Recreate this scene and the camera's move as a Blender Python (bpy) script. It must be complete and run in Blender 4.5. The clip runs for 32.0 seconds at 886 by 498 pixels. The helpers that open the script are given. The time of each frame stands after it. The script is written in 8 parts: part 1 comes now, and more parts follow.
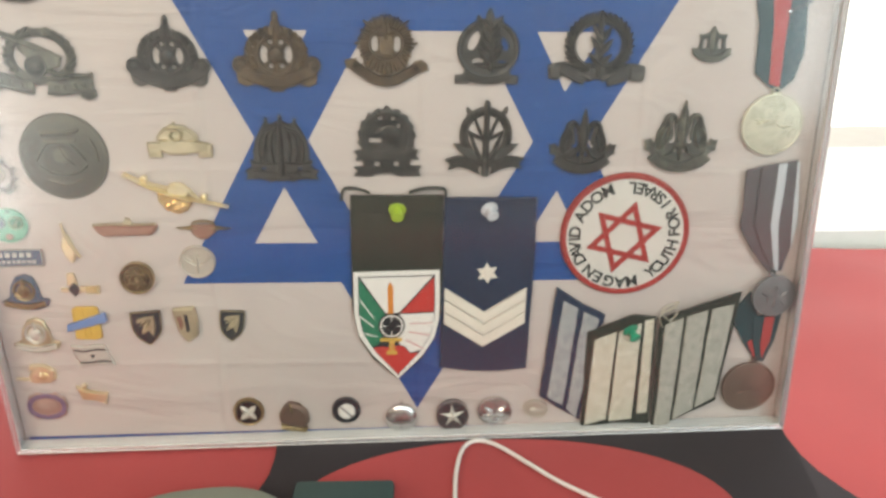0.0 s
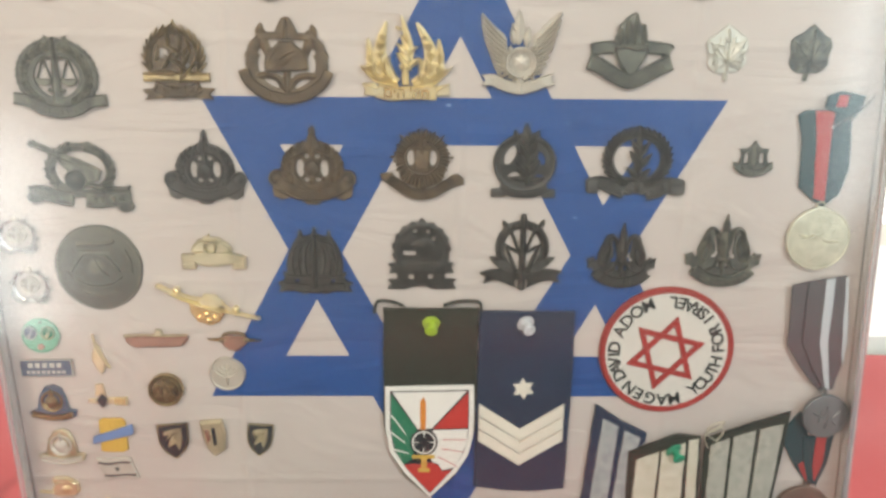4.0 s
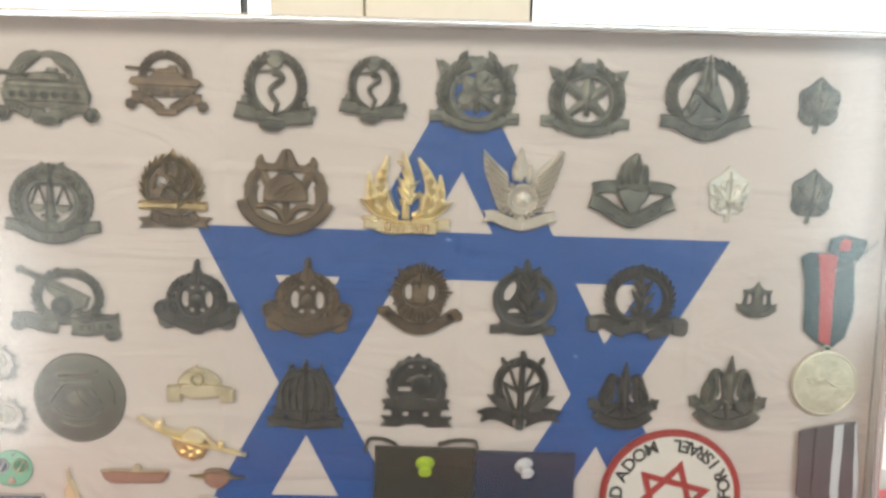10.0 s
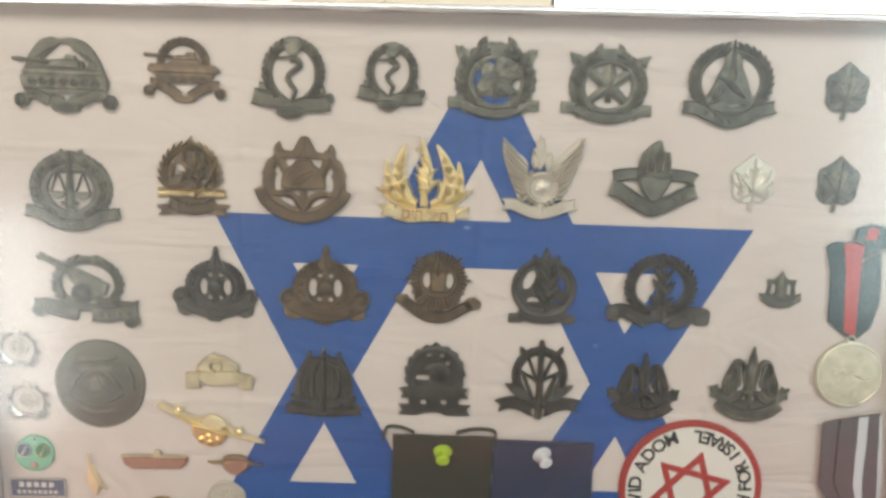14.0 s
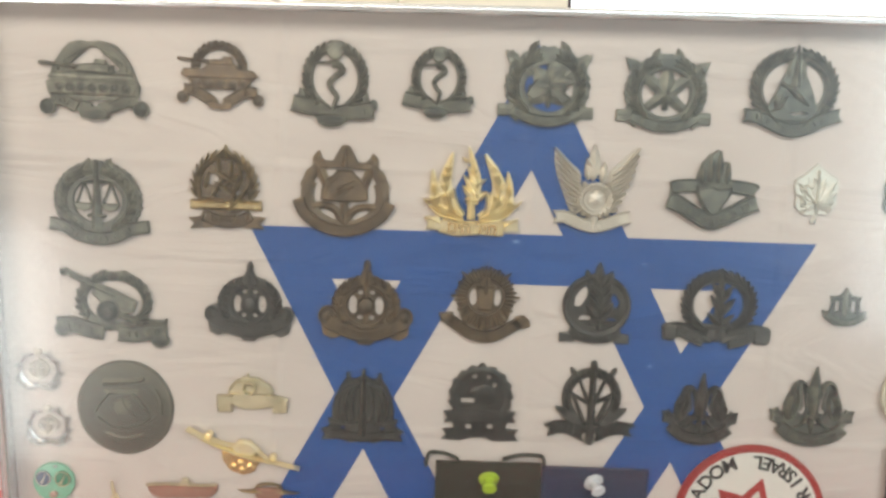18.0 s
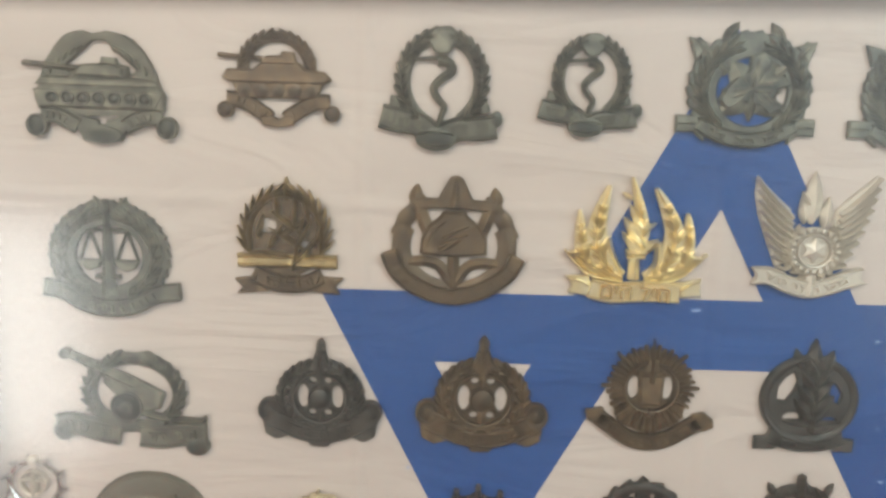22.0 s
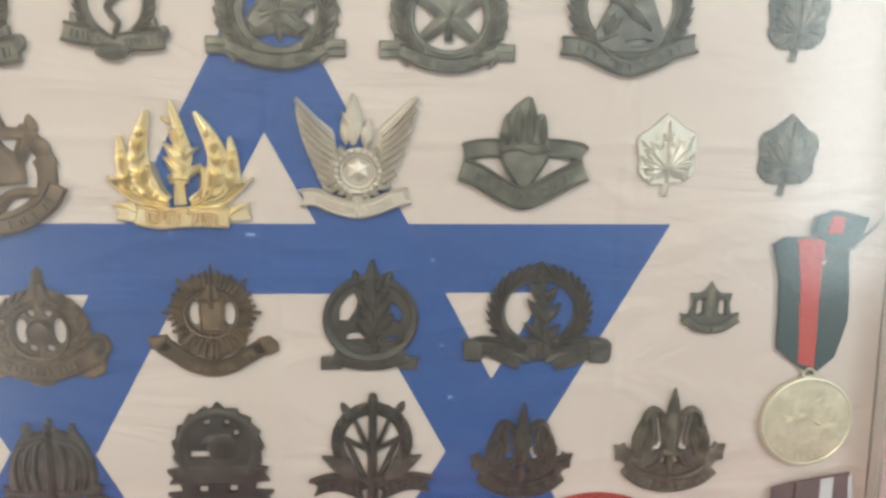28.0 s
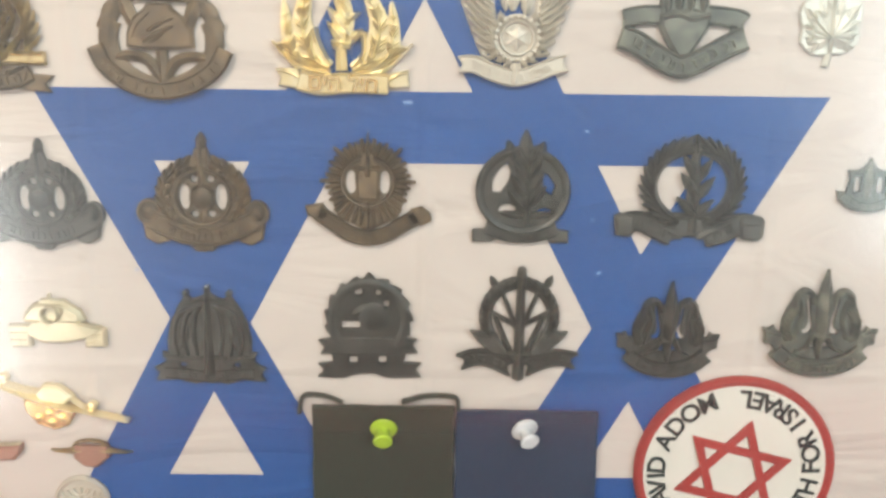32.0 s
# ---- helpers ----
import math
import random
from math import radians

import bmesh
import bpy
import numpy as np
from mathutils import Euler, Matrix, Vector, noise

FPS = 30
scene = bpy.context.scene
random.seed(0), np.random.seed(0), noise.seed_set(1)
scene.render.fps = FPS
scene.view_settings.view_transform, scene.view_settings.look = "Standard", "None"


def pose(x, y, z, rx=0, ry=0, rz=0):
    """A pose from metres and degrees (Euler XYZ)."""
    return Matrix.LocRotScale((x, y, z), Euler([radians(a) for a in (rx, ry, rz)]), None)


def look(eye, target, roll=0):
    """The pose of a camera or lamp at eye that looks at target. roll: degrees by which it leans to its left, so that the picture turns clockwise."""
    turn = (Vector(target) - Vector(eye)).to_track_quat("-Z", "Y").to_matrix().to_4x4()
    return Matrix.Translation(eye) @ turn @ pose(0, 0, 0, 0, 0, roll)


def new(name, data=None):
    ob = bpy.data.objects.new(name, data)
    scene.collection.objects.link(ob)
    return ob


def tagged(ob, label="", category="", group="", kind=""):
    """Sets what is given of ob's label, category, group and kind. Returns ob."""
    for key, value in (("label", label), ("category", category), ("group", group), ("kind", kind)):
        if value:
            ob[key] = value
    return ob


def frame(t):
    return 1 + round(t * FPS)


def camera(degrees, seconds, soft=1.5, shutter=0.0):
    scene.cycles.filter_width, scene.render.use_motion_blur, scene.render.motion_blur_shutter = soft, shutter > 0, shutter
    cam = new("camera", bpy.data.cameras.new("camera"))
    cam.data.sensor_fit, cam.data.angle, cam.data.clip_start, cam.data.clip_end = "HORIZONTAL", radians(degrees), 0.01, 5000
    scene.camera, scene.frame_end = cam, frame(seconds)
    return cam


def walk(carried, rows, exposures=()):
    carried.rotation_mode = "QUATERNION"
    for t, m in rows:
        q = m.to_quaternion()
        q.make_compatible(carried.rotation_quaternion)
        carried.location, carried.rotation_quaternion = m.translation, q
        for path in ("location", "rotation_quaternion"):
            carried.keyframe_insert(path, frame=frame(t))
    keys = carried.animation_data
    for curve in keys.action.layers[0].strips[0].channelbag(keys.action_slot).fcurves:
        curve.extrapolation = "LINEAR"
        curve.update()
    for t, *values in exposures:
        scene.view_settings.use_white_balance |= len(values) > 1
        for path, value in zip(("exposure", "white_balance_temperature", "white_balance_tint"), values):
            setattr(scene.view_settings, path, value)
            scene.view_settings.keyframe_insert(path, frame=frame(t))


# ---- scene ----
# camera: rows of seconds, x, y, z, yaw, pitch, roll against the board's own axes
cam = camera(56.50, 32.0, soft=3.0)
BOARD = pose(0.0, 0.0, 0.9105, 0, 1.1, 0)
ROWS = [
    (0.0, -0.0171, -0.3844, 0.0974, -3.46, -21.46, -1.22),
    (0.5, -0.0167, -0.3820, 0.0990, -2.97, -20.06, -1.06),
    (1.0, -0.0133, -0.3800, 0.0970, -2.90, -18.68, -1.21),
    (1.5, -0.0144, -0.3755, 0.1000, -2.49, -18.20, -1.23),
    (2.0, -0.0149, -0.3752, 0.1010, -2.79, -17.59, -1.21),
    (2.5, -0.0147, -0.3750, 0.1050, -2.31, -17.76, -0.94),
    (4.5, -0.0198, -0.3706, 0.1090, -1.12, -14.15, -1.02),
    (5.0, -0.0208, -0.3689, 0.1116, -1.36, -12.29, -1.02),
    (5.5, -0.0202, -0.3662, 0.1140, -1.29, -10.67, -1.23),
    (6.0, -0.0212, -0.3655, 0.1186, 0.08, -10.79, -0.82),
    (6.5, -0.0234, -0.3616, 0.1191, 0.06, -11.21, -1.16),
    (7.0, -0.0246, -0.3596, 0.1155, -1.24, -9.36, -2.31),
    (7.5, -0.0269, -0.3590, 0.1182, -1.19, -9.24, -2.42),
    (8.0, -0.0276, -0.3557, 0.1195, -1.45, -10.22, -2.28),
    (8.5, -0.0242, -0.3562, 0.1198, -1.28, -9.39, -3.01),
    (9.0, -0.0263, -0.3559, 0.1217, -1.02, -8.92, -2.87),
    (9.5, -0.0255, -0.3569, 0.1235, -0.96, -9.23, -2.56),
    (10.0, -0.0228, -0.3594, 0.1210, -1.76, -8.68, -2.42),
    (10.5, -0.0205, -0.3602, 0.1219, -1.17, -8.54, -2.32),
    (11.0, -0.0211, -0.3585, 0.1227, -0.54, -9.35, -2.24),
    (11.5, -0.0196, -0.3582, 0.1212, -0.73, -9.73, -2.20),
    (12.0, -0.0207, -0.3569, 0.1222, -0.87, -10.23, -2.32),
    (12.5, -0.0210, -0.3592, 0.1214, -0.78, -9.94, -2.46),
    (13.0, -0.0196, -0.3593, 0.1224, -0.53, -9.70, -2.16),
    (13.5, -0.0197, -0.3578, 0.1215, -0.22, -9.85, -2.30),
    (15.5, -0.0330, -0.3483, 0.1252, -0.59, -9.15, -2.65),
    (16.0, -0.0353, -0.3400, 0.1182, -0.78, -8.86, -2.54),
    (16.5, -0.0374, -0.3336, 0.1186, 0.83, -8.79, -2.28),
    (17.0, -0.0365, -0.3358, 0.1173, 0.56, -8.71, -2.36),
    (17.5, -0.0404, -0.3389, 0.1172, -0.08, -8.43, -2.48),
    (18.0, -0.0440, -0.3383, 0.1158, -0.77, -8.36, -2.44),
    (18.5, -0.0462, -0.3365, 0.1198, -0.90, -9.12, -2.66),
    (19.0, -0.0448, -0.3352, 0.1209, -0.48, -9.70, -2.07),
    (19.5, -0.0481, -0.3227, 0.1188, 0.40, -8.56, -2.59),
    (20.0, -0.0580, -0.2982, 0.1159, 0.87, -7.05, -1.89),
    (20.5, -0.0688, -0.2735, 0.1236, 1.51, -6.36, -2.14),
    (21.0, -0.0729, -0.2566, 0.1308, 1.45, -7.97, -2.55),
    (21.5, -0.0778, -0.2401, 0.1267, 0.90, -10.63, -2.53),
    (22.0, -0.0780, -0.2357, 0.1272, 1.20, -9.96, -1.90),
    (22.5, -0.0746, -0.2359, 0.1337, 0.34, -11.23, -1.71),
    (23.0, -0.0591, -0.2369, 0.1270, 0.19, -9.86, -1.64),
    (23.5, -0.0419, -0.2307, 0.1312, -0.83, -12.67, -1.31),
    (24.0, -0.0308, -0.2326, 0.1308, -2.91, -11.23, -1.23),
    (24.5, -0.0177, -0.2367, 0.1340, -3.31, -11.78, -1.73),
    (25.0, -0.0108, -0.2389, 0.1351, -3.86, -11.79, -1.55),
    (25.5, -0.0071, -0.2411, 0.1356, -4.21, -11.85, -1.48),
    (26.0, -0.0000, -0.2421, 0.1335, -4.34, -11.99, -1.45),
    (26.5, 0.0072, -0.2415, 0.1327, -6.28, -11.91, -2.00),
    (28.5, 0.0364, -0.2405, 0.1090, -3.42, -11.89, -0.75),
    (29.0, 0.0389, -0.2430, 0.1012, -3.44, -12.45, -0.42),
    (29.5, 0.0424, -0.2445, 0.0943, -3.94, -12.42, -0.32),
    (30.0, 0.0439, -0.2435, 0.0887, -3.58, -11.32, -0.13),
    (30.5, 0.0353, -0.2413, 0.0883, -2.54, -11.16, -0.24),
    (31.0, 0.0243, -0.2424, 0.0867, -1.96, -10.74, -0.43),
    (31.5, 0.0160, -0.2453, 0.0866, -0.95, -9.34, -0.32),
    (32.0, 0.0002, -0.2476, 0.0825, -0.66, -12.82, -1.17),
]
EXPOSURES = [(0.0, -0.06), (2.0, -0.06), (5.0, -0.05), (9.0, -0.11), (11.0, -0.16), (16.0, -0.13), (19.0, -0.13), (20.1, -0.14), (20.7, -0.36), (21.1, -0.36), (22.2, -0.12), (24.0, 0.09), (26.0, 0.05), (29.0, -0.06), (30.0, -0.04), (31.0, 0.15), (32.0, 0.28)]
walk(cam, [(t, BOARD @ pose(x, y, z, 90 + pitch, roll, yaw)) for t, x, y, z, yaw, pitch, roll in ROWS], EXPOSURES)

# world and light
world = bpy.data.worlds.new("daylight")
scene.world = world
world.use_nodes = True
sky = world.node_tree.nodes.new("ShaderNodeTexSky")
sky.sky_type, sky.sun_disc = "NISHITA", False
sky.sun_elevation, sky.sun_rotation = radians(52), radians(7)
world.node_tree.nodes["Background"].inputs["Strength"].default_value = 0.1
world.node_tree.links.new(sky.outputs[0], world.node_tree.nodes["Background"].inputs["Color"])


def added_lamp(name, m, sx, sy, watts, colour):
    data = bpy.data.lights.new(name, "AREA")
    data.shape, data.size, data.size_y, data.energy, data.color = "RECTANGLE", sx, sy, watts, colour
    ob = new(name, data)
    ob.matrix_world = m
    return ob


# unseen lamps added behind camera: two high, warm and cool; two small low ones
added_lamp("added_lamp", look((-0.52, -1.23, 1.68), (-0.52, 0, 1.68)), 0.90, 0.54, 16, (1.0, 0.855, 0.69))
added_lamp("added_lamp", look((0.52, -1.23, 1.68), (0.52, 0, 1.68)), 0.90, 0.54, 12.5, (0.81, 0.965, 1.0))
# added small and low for a glare at the sheet's side edges
added_lamp("added_lamp", look((-1.02, -1.23, 0.60), (-1.02, 0, 0.60)), 0.52, 0.44, 6, (0.96, 1.0, 0.98))
added_lamp("added_lamp", look((1.04, -1.23, 0.95), (1.04, 0, 0.95)), 0.52, 0.60, 6, (0.84, 0.97, 1.0))
sun = new("sun", bpy.data.lights.new("sun", "SUN"))
sun.data.energy, sun.data.angle, sun.data.color = 1.9, radians(0.5), (1.0, 0.96, 0.90)
sun.matrix_world = look((0.25, 2.0, 2.56), (0, 0, 0))


# ---- materials ----
def rgb(h):
    """Linear colour from an sRGB hex string."""
    v = [int(h[i:i + 2], 16) / 255 for i in (0, 2, 4)]
    return tuple(c / 12.92 if c <= 0.04045 else ((c + 0.055) / 1.055) ** 2.4 for c in v) + (1.0,)


def material(name, base, rough=0.6, metal=0.0, other=None, scale=400.0, bump=0.15, spots=60.0, distance=0.0004, weave=0.0, amount=0.6, sheen=0.0, worn=None):
    """A surface with two scales of colour variation (grain and stains), fine relief and, with worn, lighter raised
    edges.
    """
    mat = bpy.data.materials.new(name)
    mat.use_nodes = True
    nt = mat.node_tree
    n, link = nt.nodes, nt.links.new
    bsdf = n["Principled BSDF"]
    bsdf.inputs["Roughness"].default_value, bsdf.inputs["Metallic"].default_value = rough, metal
    if sheen:
        bsdf.inputs["Sheen Weight"].default_value = sheen
    coord = n.new("ShaderNodeTexCoord")
    info = n.new("ShaderNodeObjectInfo")
    move = n.new("ShaderNodeVectorMath")
    move.operation = "MULTIPLY_ADD"
    move.inputs[1].default_value = (1, 1, 1)
    shift = n.new("ShaderNodeCombineXYZ")
    link(info.outputs["Random"], shift.inputs[0])
    link(info.outputs["Random"], shift.inputs[2])
    link(coord.outputs["Object"], move.inputs[0])
    link(shift.outputs[0], move.inputs[2])
    fine = n.new("ShaderNodeTexNoise")
    fine.inputs["Scale"].default_value, fine.inputs["Detail"].default_value = scale, 4
    wide = n.new("ShaderNodeTexNoise")
    wide.inputs["Scale"].default_value, wide.inputs["Detail"].default_value = spots, 3
    link(move.outputs[0], fine.inputs["Vector"])
    link(move.outputs[0], wide.inputs["Vector"])
    both = n.new("ShaderNodeMix")
    both.data_type = "FLOAT"
    both.inputs[0].default_value = 0.55
    link(fine.outputs[0], both.inputs[2])
    link(wide.outputs[0], both.inputs[3])
    ramp = n.new("ShaderNodeMapRange")
    ramp.inputs[1].default_value, ramp.inputs[2].default_value, ramp.inputs[4].default_value = 0.36, 0.66, amount
    link(both.outputs[0], ramp.inputs[0])
    mix = n.new("ShaderNodeMix")
    mix.data_type = "RGBA"
    mix.inputs[6].default_value = base
    mix.inputs[7].default_value = other or tuple(c * 0.6 for c in base[:3]) + (1,)
    link(ramp.outputs[0], mix.inputs[0])
    colour = mix.outputs[2]
    # lighter raised edges: rubbed metal, and relief highlights put into the colour
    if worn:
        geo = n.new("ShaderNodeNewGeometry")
        edge_mask = n.new("ShaderNodeMapRange")
        edge_mask.inputs[1].default_value, edge_mask.inputs[2].default_value, edge_mask.inputs[4].default_value = 0.505, 0.60, 0.9
        link(geo.outputs["Pointiness"], edge_mask.inputs[0])
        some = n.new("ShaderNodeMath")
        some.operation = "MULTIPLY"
        link(edge_mask.outputs[0], some.inputs[0])
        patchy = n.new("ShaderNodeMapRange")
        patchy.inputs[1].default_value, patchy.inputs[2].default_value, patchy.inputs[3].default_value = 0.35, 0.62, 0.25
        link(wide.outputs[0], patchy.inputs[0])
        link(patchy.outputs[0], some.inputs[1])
        worn_lit = n.new("ShaderNodeMix")
        worn_lit.data_type = "RGBA"
        worn_lit.inputs[7].default_value = worn
        link(some.outputs[0], worn_lit.inputs[0])
        link(colour, worn_lit.inputs[6])
        colour = worn_lit.outputs[2]
    link(colour, bsdf.inputs["Base Color"])
    relief = n.new("ShaderNodeBump")
    relief.inputs["Strength"].default_value, relief.inputs["Distance"].default_value = bump, distance
    height = both.outputs[0]
    if weave:
        sx = n.new("ShaderNodeTexWave")
        sx.inputs["Scale"].default_value, sx.inputs["Distortion"].default_value = weave, 0.6
        sz = n.new("ShaderNodeTexWave")
        sz.bands_direction = "Z"
        sz.inputs["Scale"].default_value, sz.inputs["Distortion"].default_value = weave, 0.6
        link(coord.outputs["Object"], sx.inputs["Vector"])
        link(coord.outputs["Object"], sz.inputs["Vector"])
        add = n.new("ShaderNodeMath")
        link(sx.outputs["Fac"], add.inputs[0])
        link(sz.outputs["Fac"], add.inputs[1])
        more = n.new("ShaderNodeMath")
        link(add.outputs[0], more.inputs[0])
        link(both.outputs[0], more.inputs[1])
        height = more.outputs[0]
    link(height, relief.inputs["Height"])
    link(relief.outputs[0], bsdf.inputs["Normal"])
    return mat


def glow(name, colour, strength):
    mat = bpy.data.materials.new(name)
    mat.use_nodes = True
    bsdf = mat.node_tree.nodes["Principled BSDF"]
    bsdf.inputs["Base Color"].default_value = colour
    bsdf.inputs["Emission Color"].default_value, bsdf.inputs["Emission Strength"].default_value = colour, strength
    return mat


def clear_sheet(name, rough, hazy, veil):
    """Thin acrylic: clear, with a Fresnel reflection that is part fairly sharp, part hazy, under a painted pale veil.
    """
    mat = bpy.data.materials.new(name)
    mat.use_nodes = True
    nt = mat.node_tree
    n, link = nt.nodes, nt.links.new
    n.remove(n["Principled BSDF"])
    clear, gloss, mix, face = (n.new("ShaderNode" + k) for k in ("BsdfTransparent", "BsdfGlossy", "MixShader", "LayerWeight"))
    gloss.inputs["Roughness"].default_value = rough
    haze, sheen_mix = n.new("ShaderNodeBsdfGlossy"), n.new("ShaderNodeMixShader")
    haze.inputs["Roughness"].default_value = hazy
    sheen_mix.inputs[0].default_value = 0.55
    link(gloss.outputs[0], sheen_mix.inputs[1])
    link(haze.outputs[0], sheen_mix.inputs[2])
    face.inputs["Blend"].default_value = 0.5
    steep = n.new("ShaderNodeMath")
    steep.operation = "POWER"
    steep.inputs[1].default_value = 5.0
    link(face.outputs["Facing"], steep.inputs[0])
    fres = n.new("ShaderNodeMapRange")
    fres.inputs[3].default_value, fres.inputs[4].default_value = 0.064, 1.0
    link(steep.outputs[0], fres.inputs[0])
    clear.inputs["Color"].default_value = (0.97, 0.97, 0.965, 1)
    link(fres.outputs[0], mix.inputs[0])
    link(clear.outputs[0], mix.inputs[1])
    link(sheen_mix.outputs[0], mix.inputs[2])
    # pale mottled diffuse film that stands in for the bright haze of stray light
    coord = n.new("ShaderNodeTexCoord")
    cloud = n.new("ShaderNodeTexNoise")
    cloud.inputs["Scale"].default_value, cloud.inputs["Detail"].default_value = 9, 4
    link(coord.outputs["Object"], cloud.inputs["Vector"])
    speck = n.new("ShaderNodeTexNoise")
    speck.inputs["Scale"].default_value, speck.inputs["Detail"].default_value = 1600, 2
    link(coord.outputs["Object"], speck.inputs["Vector"])
    both = n.new("ShaderNodeMath")
    link(cloud.outputs[0], both.inputs[0])
    link(speck.outputs[0], both.inputs[1])
    film = n.new("ShaderNodeMapRange")
    film.inputs[1].default_value, film.inputs[2].default_value, film.inputs[3].default_value, film.inputs[4].default_value = 0.7, 1.3, 0.3 * veil, 1.7 * veil
    link(both.outputs[0], film.inputs[0])
    veil_bsdf = n.new("ShaderNodeBsdfDiffuse")
    veil_bsdf.inputs["Color"].default_value = (0.82, 0.80, 0.76, 1)
    top = n.new("ShaderNodeMixShader")
    link(film.outputs[0], top.inputs[0])
    link(mix.outputs[0], top.inputs[1])
    link(veil_bsdf.outputs[0], top.inputs[2])
    link(top.outputs[0], n["Material Output"].inputs["Surface"])
    return mat


M_FLAG = material("flag_cotton", rgb("c9bfb8"), 0.85, other=rgb("b7aca5"), scale=1200, spots=14, bump=0.16, distance=0.0004, weave=1400, sheen=0.1)
M_BLUE = material("flag_blue", rgb("0a4c92"), 0.8, other=rgb("063e7c"), scale=1200, spots=22, bump=0.16, distance=0.0004, weave=1400)


def crease(mat, uprights, levels, depth):
    """Ironed-in fold lines and soft ripples, as relief on a cloth material (x and z of the object, in metres)."""
    nt = mat.node_tree
    n, link = nt.nodes, nt.links.new
    old = n["Bump"]
    coord = n.new("ShaderNodeTexCoord")
    split = n.new("ShaderNodeSeparateXYZ")
    link(coord.outputs["Object"], split.inputs[0])
    warp = n.new("ShaderNodeTexNoise")
    warp.inputs["Scale"].default_value, warp.inputs["Detail"].default_value, warp.inputs["Distortion"].default_value = 26, 3, 1.2
    stretch = n.new("ShaderNodeMapping")
    stretch.inputs["Scale"].default_value = (0.55, 1, 1.5)
    link(coord.outputs["Object"], stretch.inputs["Vector"])
    link(stretch.outputs[0], warp.inputs["Vector"])
    total = n.new("ShaderNodeMath")
    total.operation = "MULTIPLY"
    total.inputs[1].default_value = 2.6
    link(warp.outputs[0], total.inputs[0])
    for axis, places in ((0, uprights), (2, levels)):
        for place in places:
            off = n.new("ShaderNodeMath")
            off.operation = "SUBTRACT"
            off.inputs[1].default_value = place
            link(split.outputs[axis], off.inputs[0])
            size = n.new("ShaderNodeMath")
            size.operation = "ABSOLUTE"
            link(off.outputs[0], size.inputs[0])
            ridge = n.new("ShaderNodeMapRange")
            ridge.interpolation_type = "SMOOTHSTEP"
            ridge.inputs[1].default_value, ridge.inputs[2].default_value = 0.0, 0.0032
            ridge.inputs[3].default_value, ridge.inputs[4].default_value = 0.28, 0.0
            link(size.outputs[0], ridge.inputs[0])
            add = n.new("ShaderNodeMath")
            link(total.outputs[0], add.inputs[0])
            link(ridge.outputs[0], add.inputs[1])
            total = add
    big = n.new("ShaderNodeBump")
    big.inputs["Strength"].default_value, big.inputs["Distance"].default_value = 0.6, depth
    link(total.outputs[0], big.inputs["Height"])
    link(big.outputs[0], old.inputs["Normal"])


crease(M_FLAG, (-0.0015, -0.105, 0.104), (-0.0135, -0.118, 0.098), 0.0022)
crease(M_BLUE, (-0.0015, -0.105, 0.104), (-0.0135, -0.118, 0.098), 0.0022)
M_CHROME = material("chrome", (0.90, 0.91, 0.92, 1), 0.26, 0.8, other=(0.74, 0.75, 0.77, 1), scale=120, spots=12, bump=0.02)
M_SHEET = clear_sheet("acrylic", 0.14, 0.33, 0.004)
M_BACKING = material("hardboard", rgb("8a7456"), 0.8)
M_RED = material("red_cloth", rgb("b03f40"), 0.9, other=rgb("983534"), scale=1300, spots=9, bump=0.5, distance=0.0008, sheen=0.2)
M_BLACK_CLOTH = material("black_cloth", rgb("2a2328"), 0.9, other=rgb("1d181c"), scale=1300, spots=9, bump=0.5, distance=0.0008, sheen=0.1)
M_WHITE_PAINT = material("white_paint", rgb("e9ecea"), 0.5, other=rgb("d9dcd8"), scale=60, spots=5, bump=0.1)
M_CREAM = material("cream_paint", rgb("efe8d6"), 0.5, other=rgb("e6dfca"), scale=60, spots=5, bump=0.1)
M_WALL = material("wall_plaster", rgb("dcd6cc"), 0.9, other=rgb("cfc8bd"), scale=90, spots=3, bump=0.3)
M_FLOOR = material("floor_tile", rgb("b3a692"), 0.4, other=rgb("9d907d"), scale=30, spots=3)
M_SKYGLOW = glow("bright_outdoors", (1.0, 1.0, 1.0, 1), 2.2)
M_DARK = material("dark_gap", rgb("3b4048"), 0.8)


# ---- mesh helpers ----
def finish(name, bm, mat, smooth=True):
    me = bpy.data.meshes.new(name)
    bmesh.ops.recalc_face_normals(bm, faces=bm.faces[:])
    bm.to_mesh(me)
    bm.free()
    me.materials.append(mat)
    if smooth:
        me.shade_smooth()
        me.set_sharp_from_angle(angle=radians(38))
    return me


def part(name, bm, mat, parent, label=""):
    """One mesh object under a thing or a part."""
    ob = new(name, finish(name, bm, mat))
    ob.parent = parent
    if label:
        tagged(ob, label)
    return ob


def thing(name, m, label, category, group="", kind=""):
    ob = new(name)
    ob.empty_display_size = 0.01
    ob.matrix_world = m
    return tagged(ob, label, category, group, kind)


def solid(name, bm, mat, m, label, category, group="", kind=""):
    ob = new(name, finish(name, bm, mat))
    ob.matrix_world = m
    return tagged(ob, label, category, group, kind)


def box(bm, x0, x1, y0, y1, z0, z1, bevel=0.0):
    made = bmesh.ops.create_cube(bm, size=1, matrix=Matrix.LocRotScale(((x0 + x1) / 2, (y0 + y1) / 2, (z0 + z1) / 2), None, (x1 - x0, y1 - y0, z1 - z0)))
    if bevel:
        edges = {e for v in made["verts"] for e in v.link_edges}
        bmesh.ops.bevel(bm, geom=list(edges), offset=bevel, segments=2, profile=0.6, affect="EDGES")
    return bm


def new_box(*a, **k):
    return box(bmesh.new(), *a, **k)


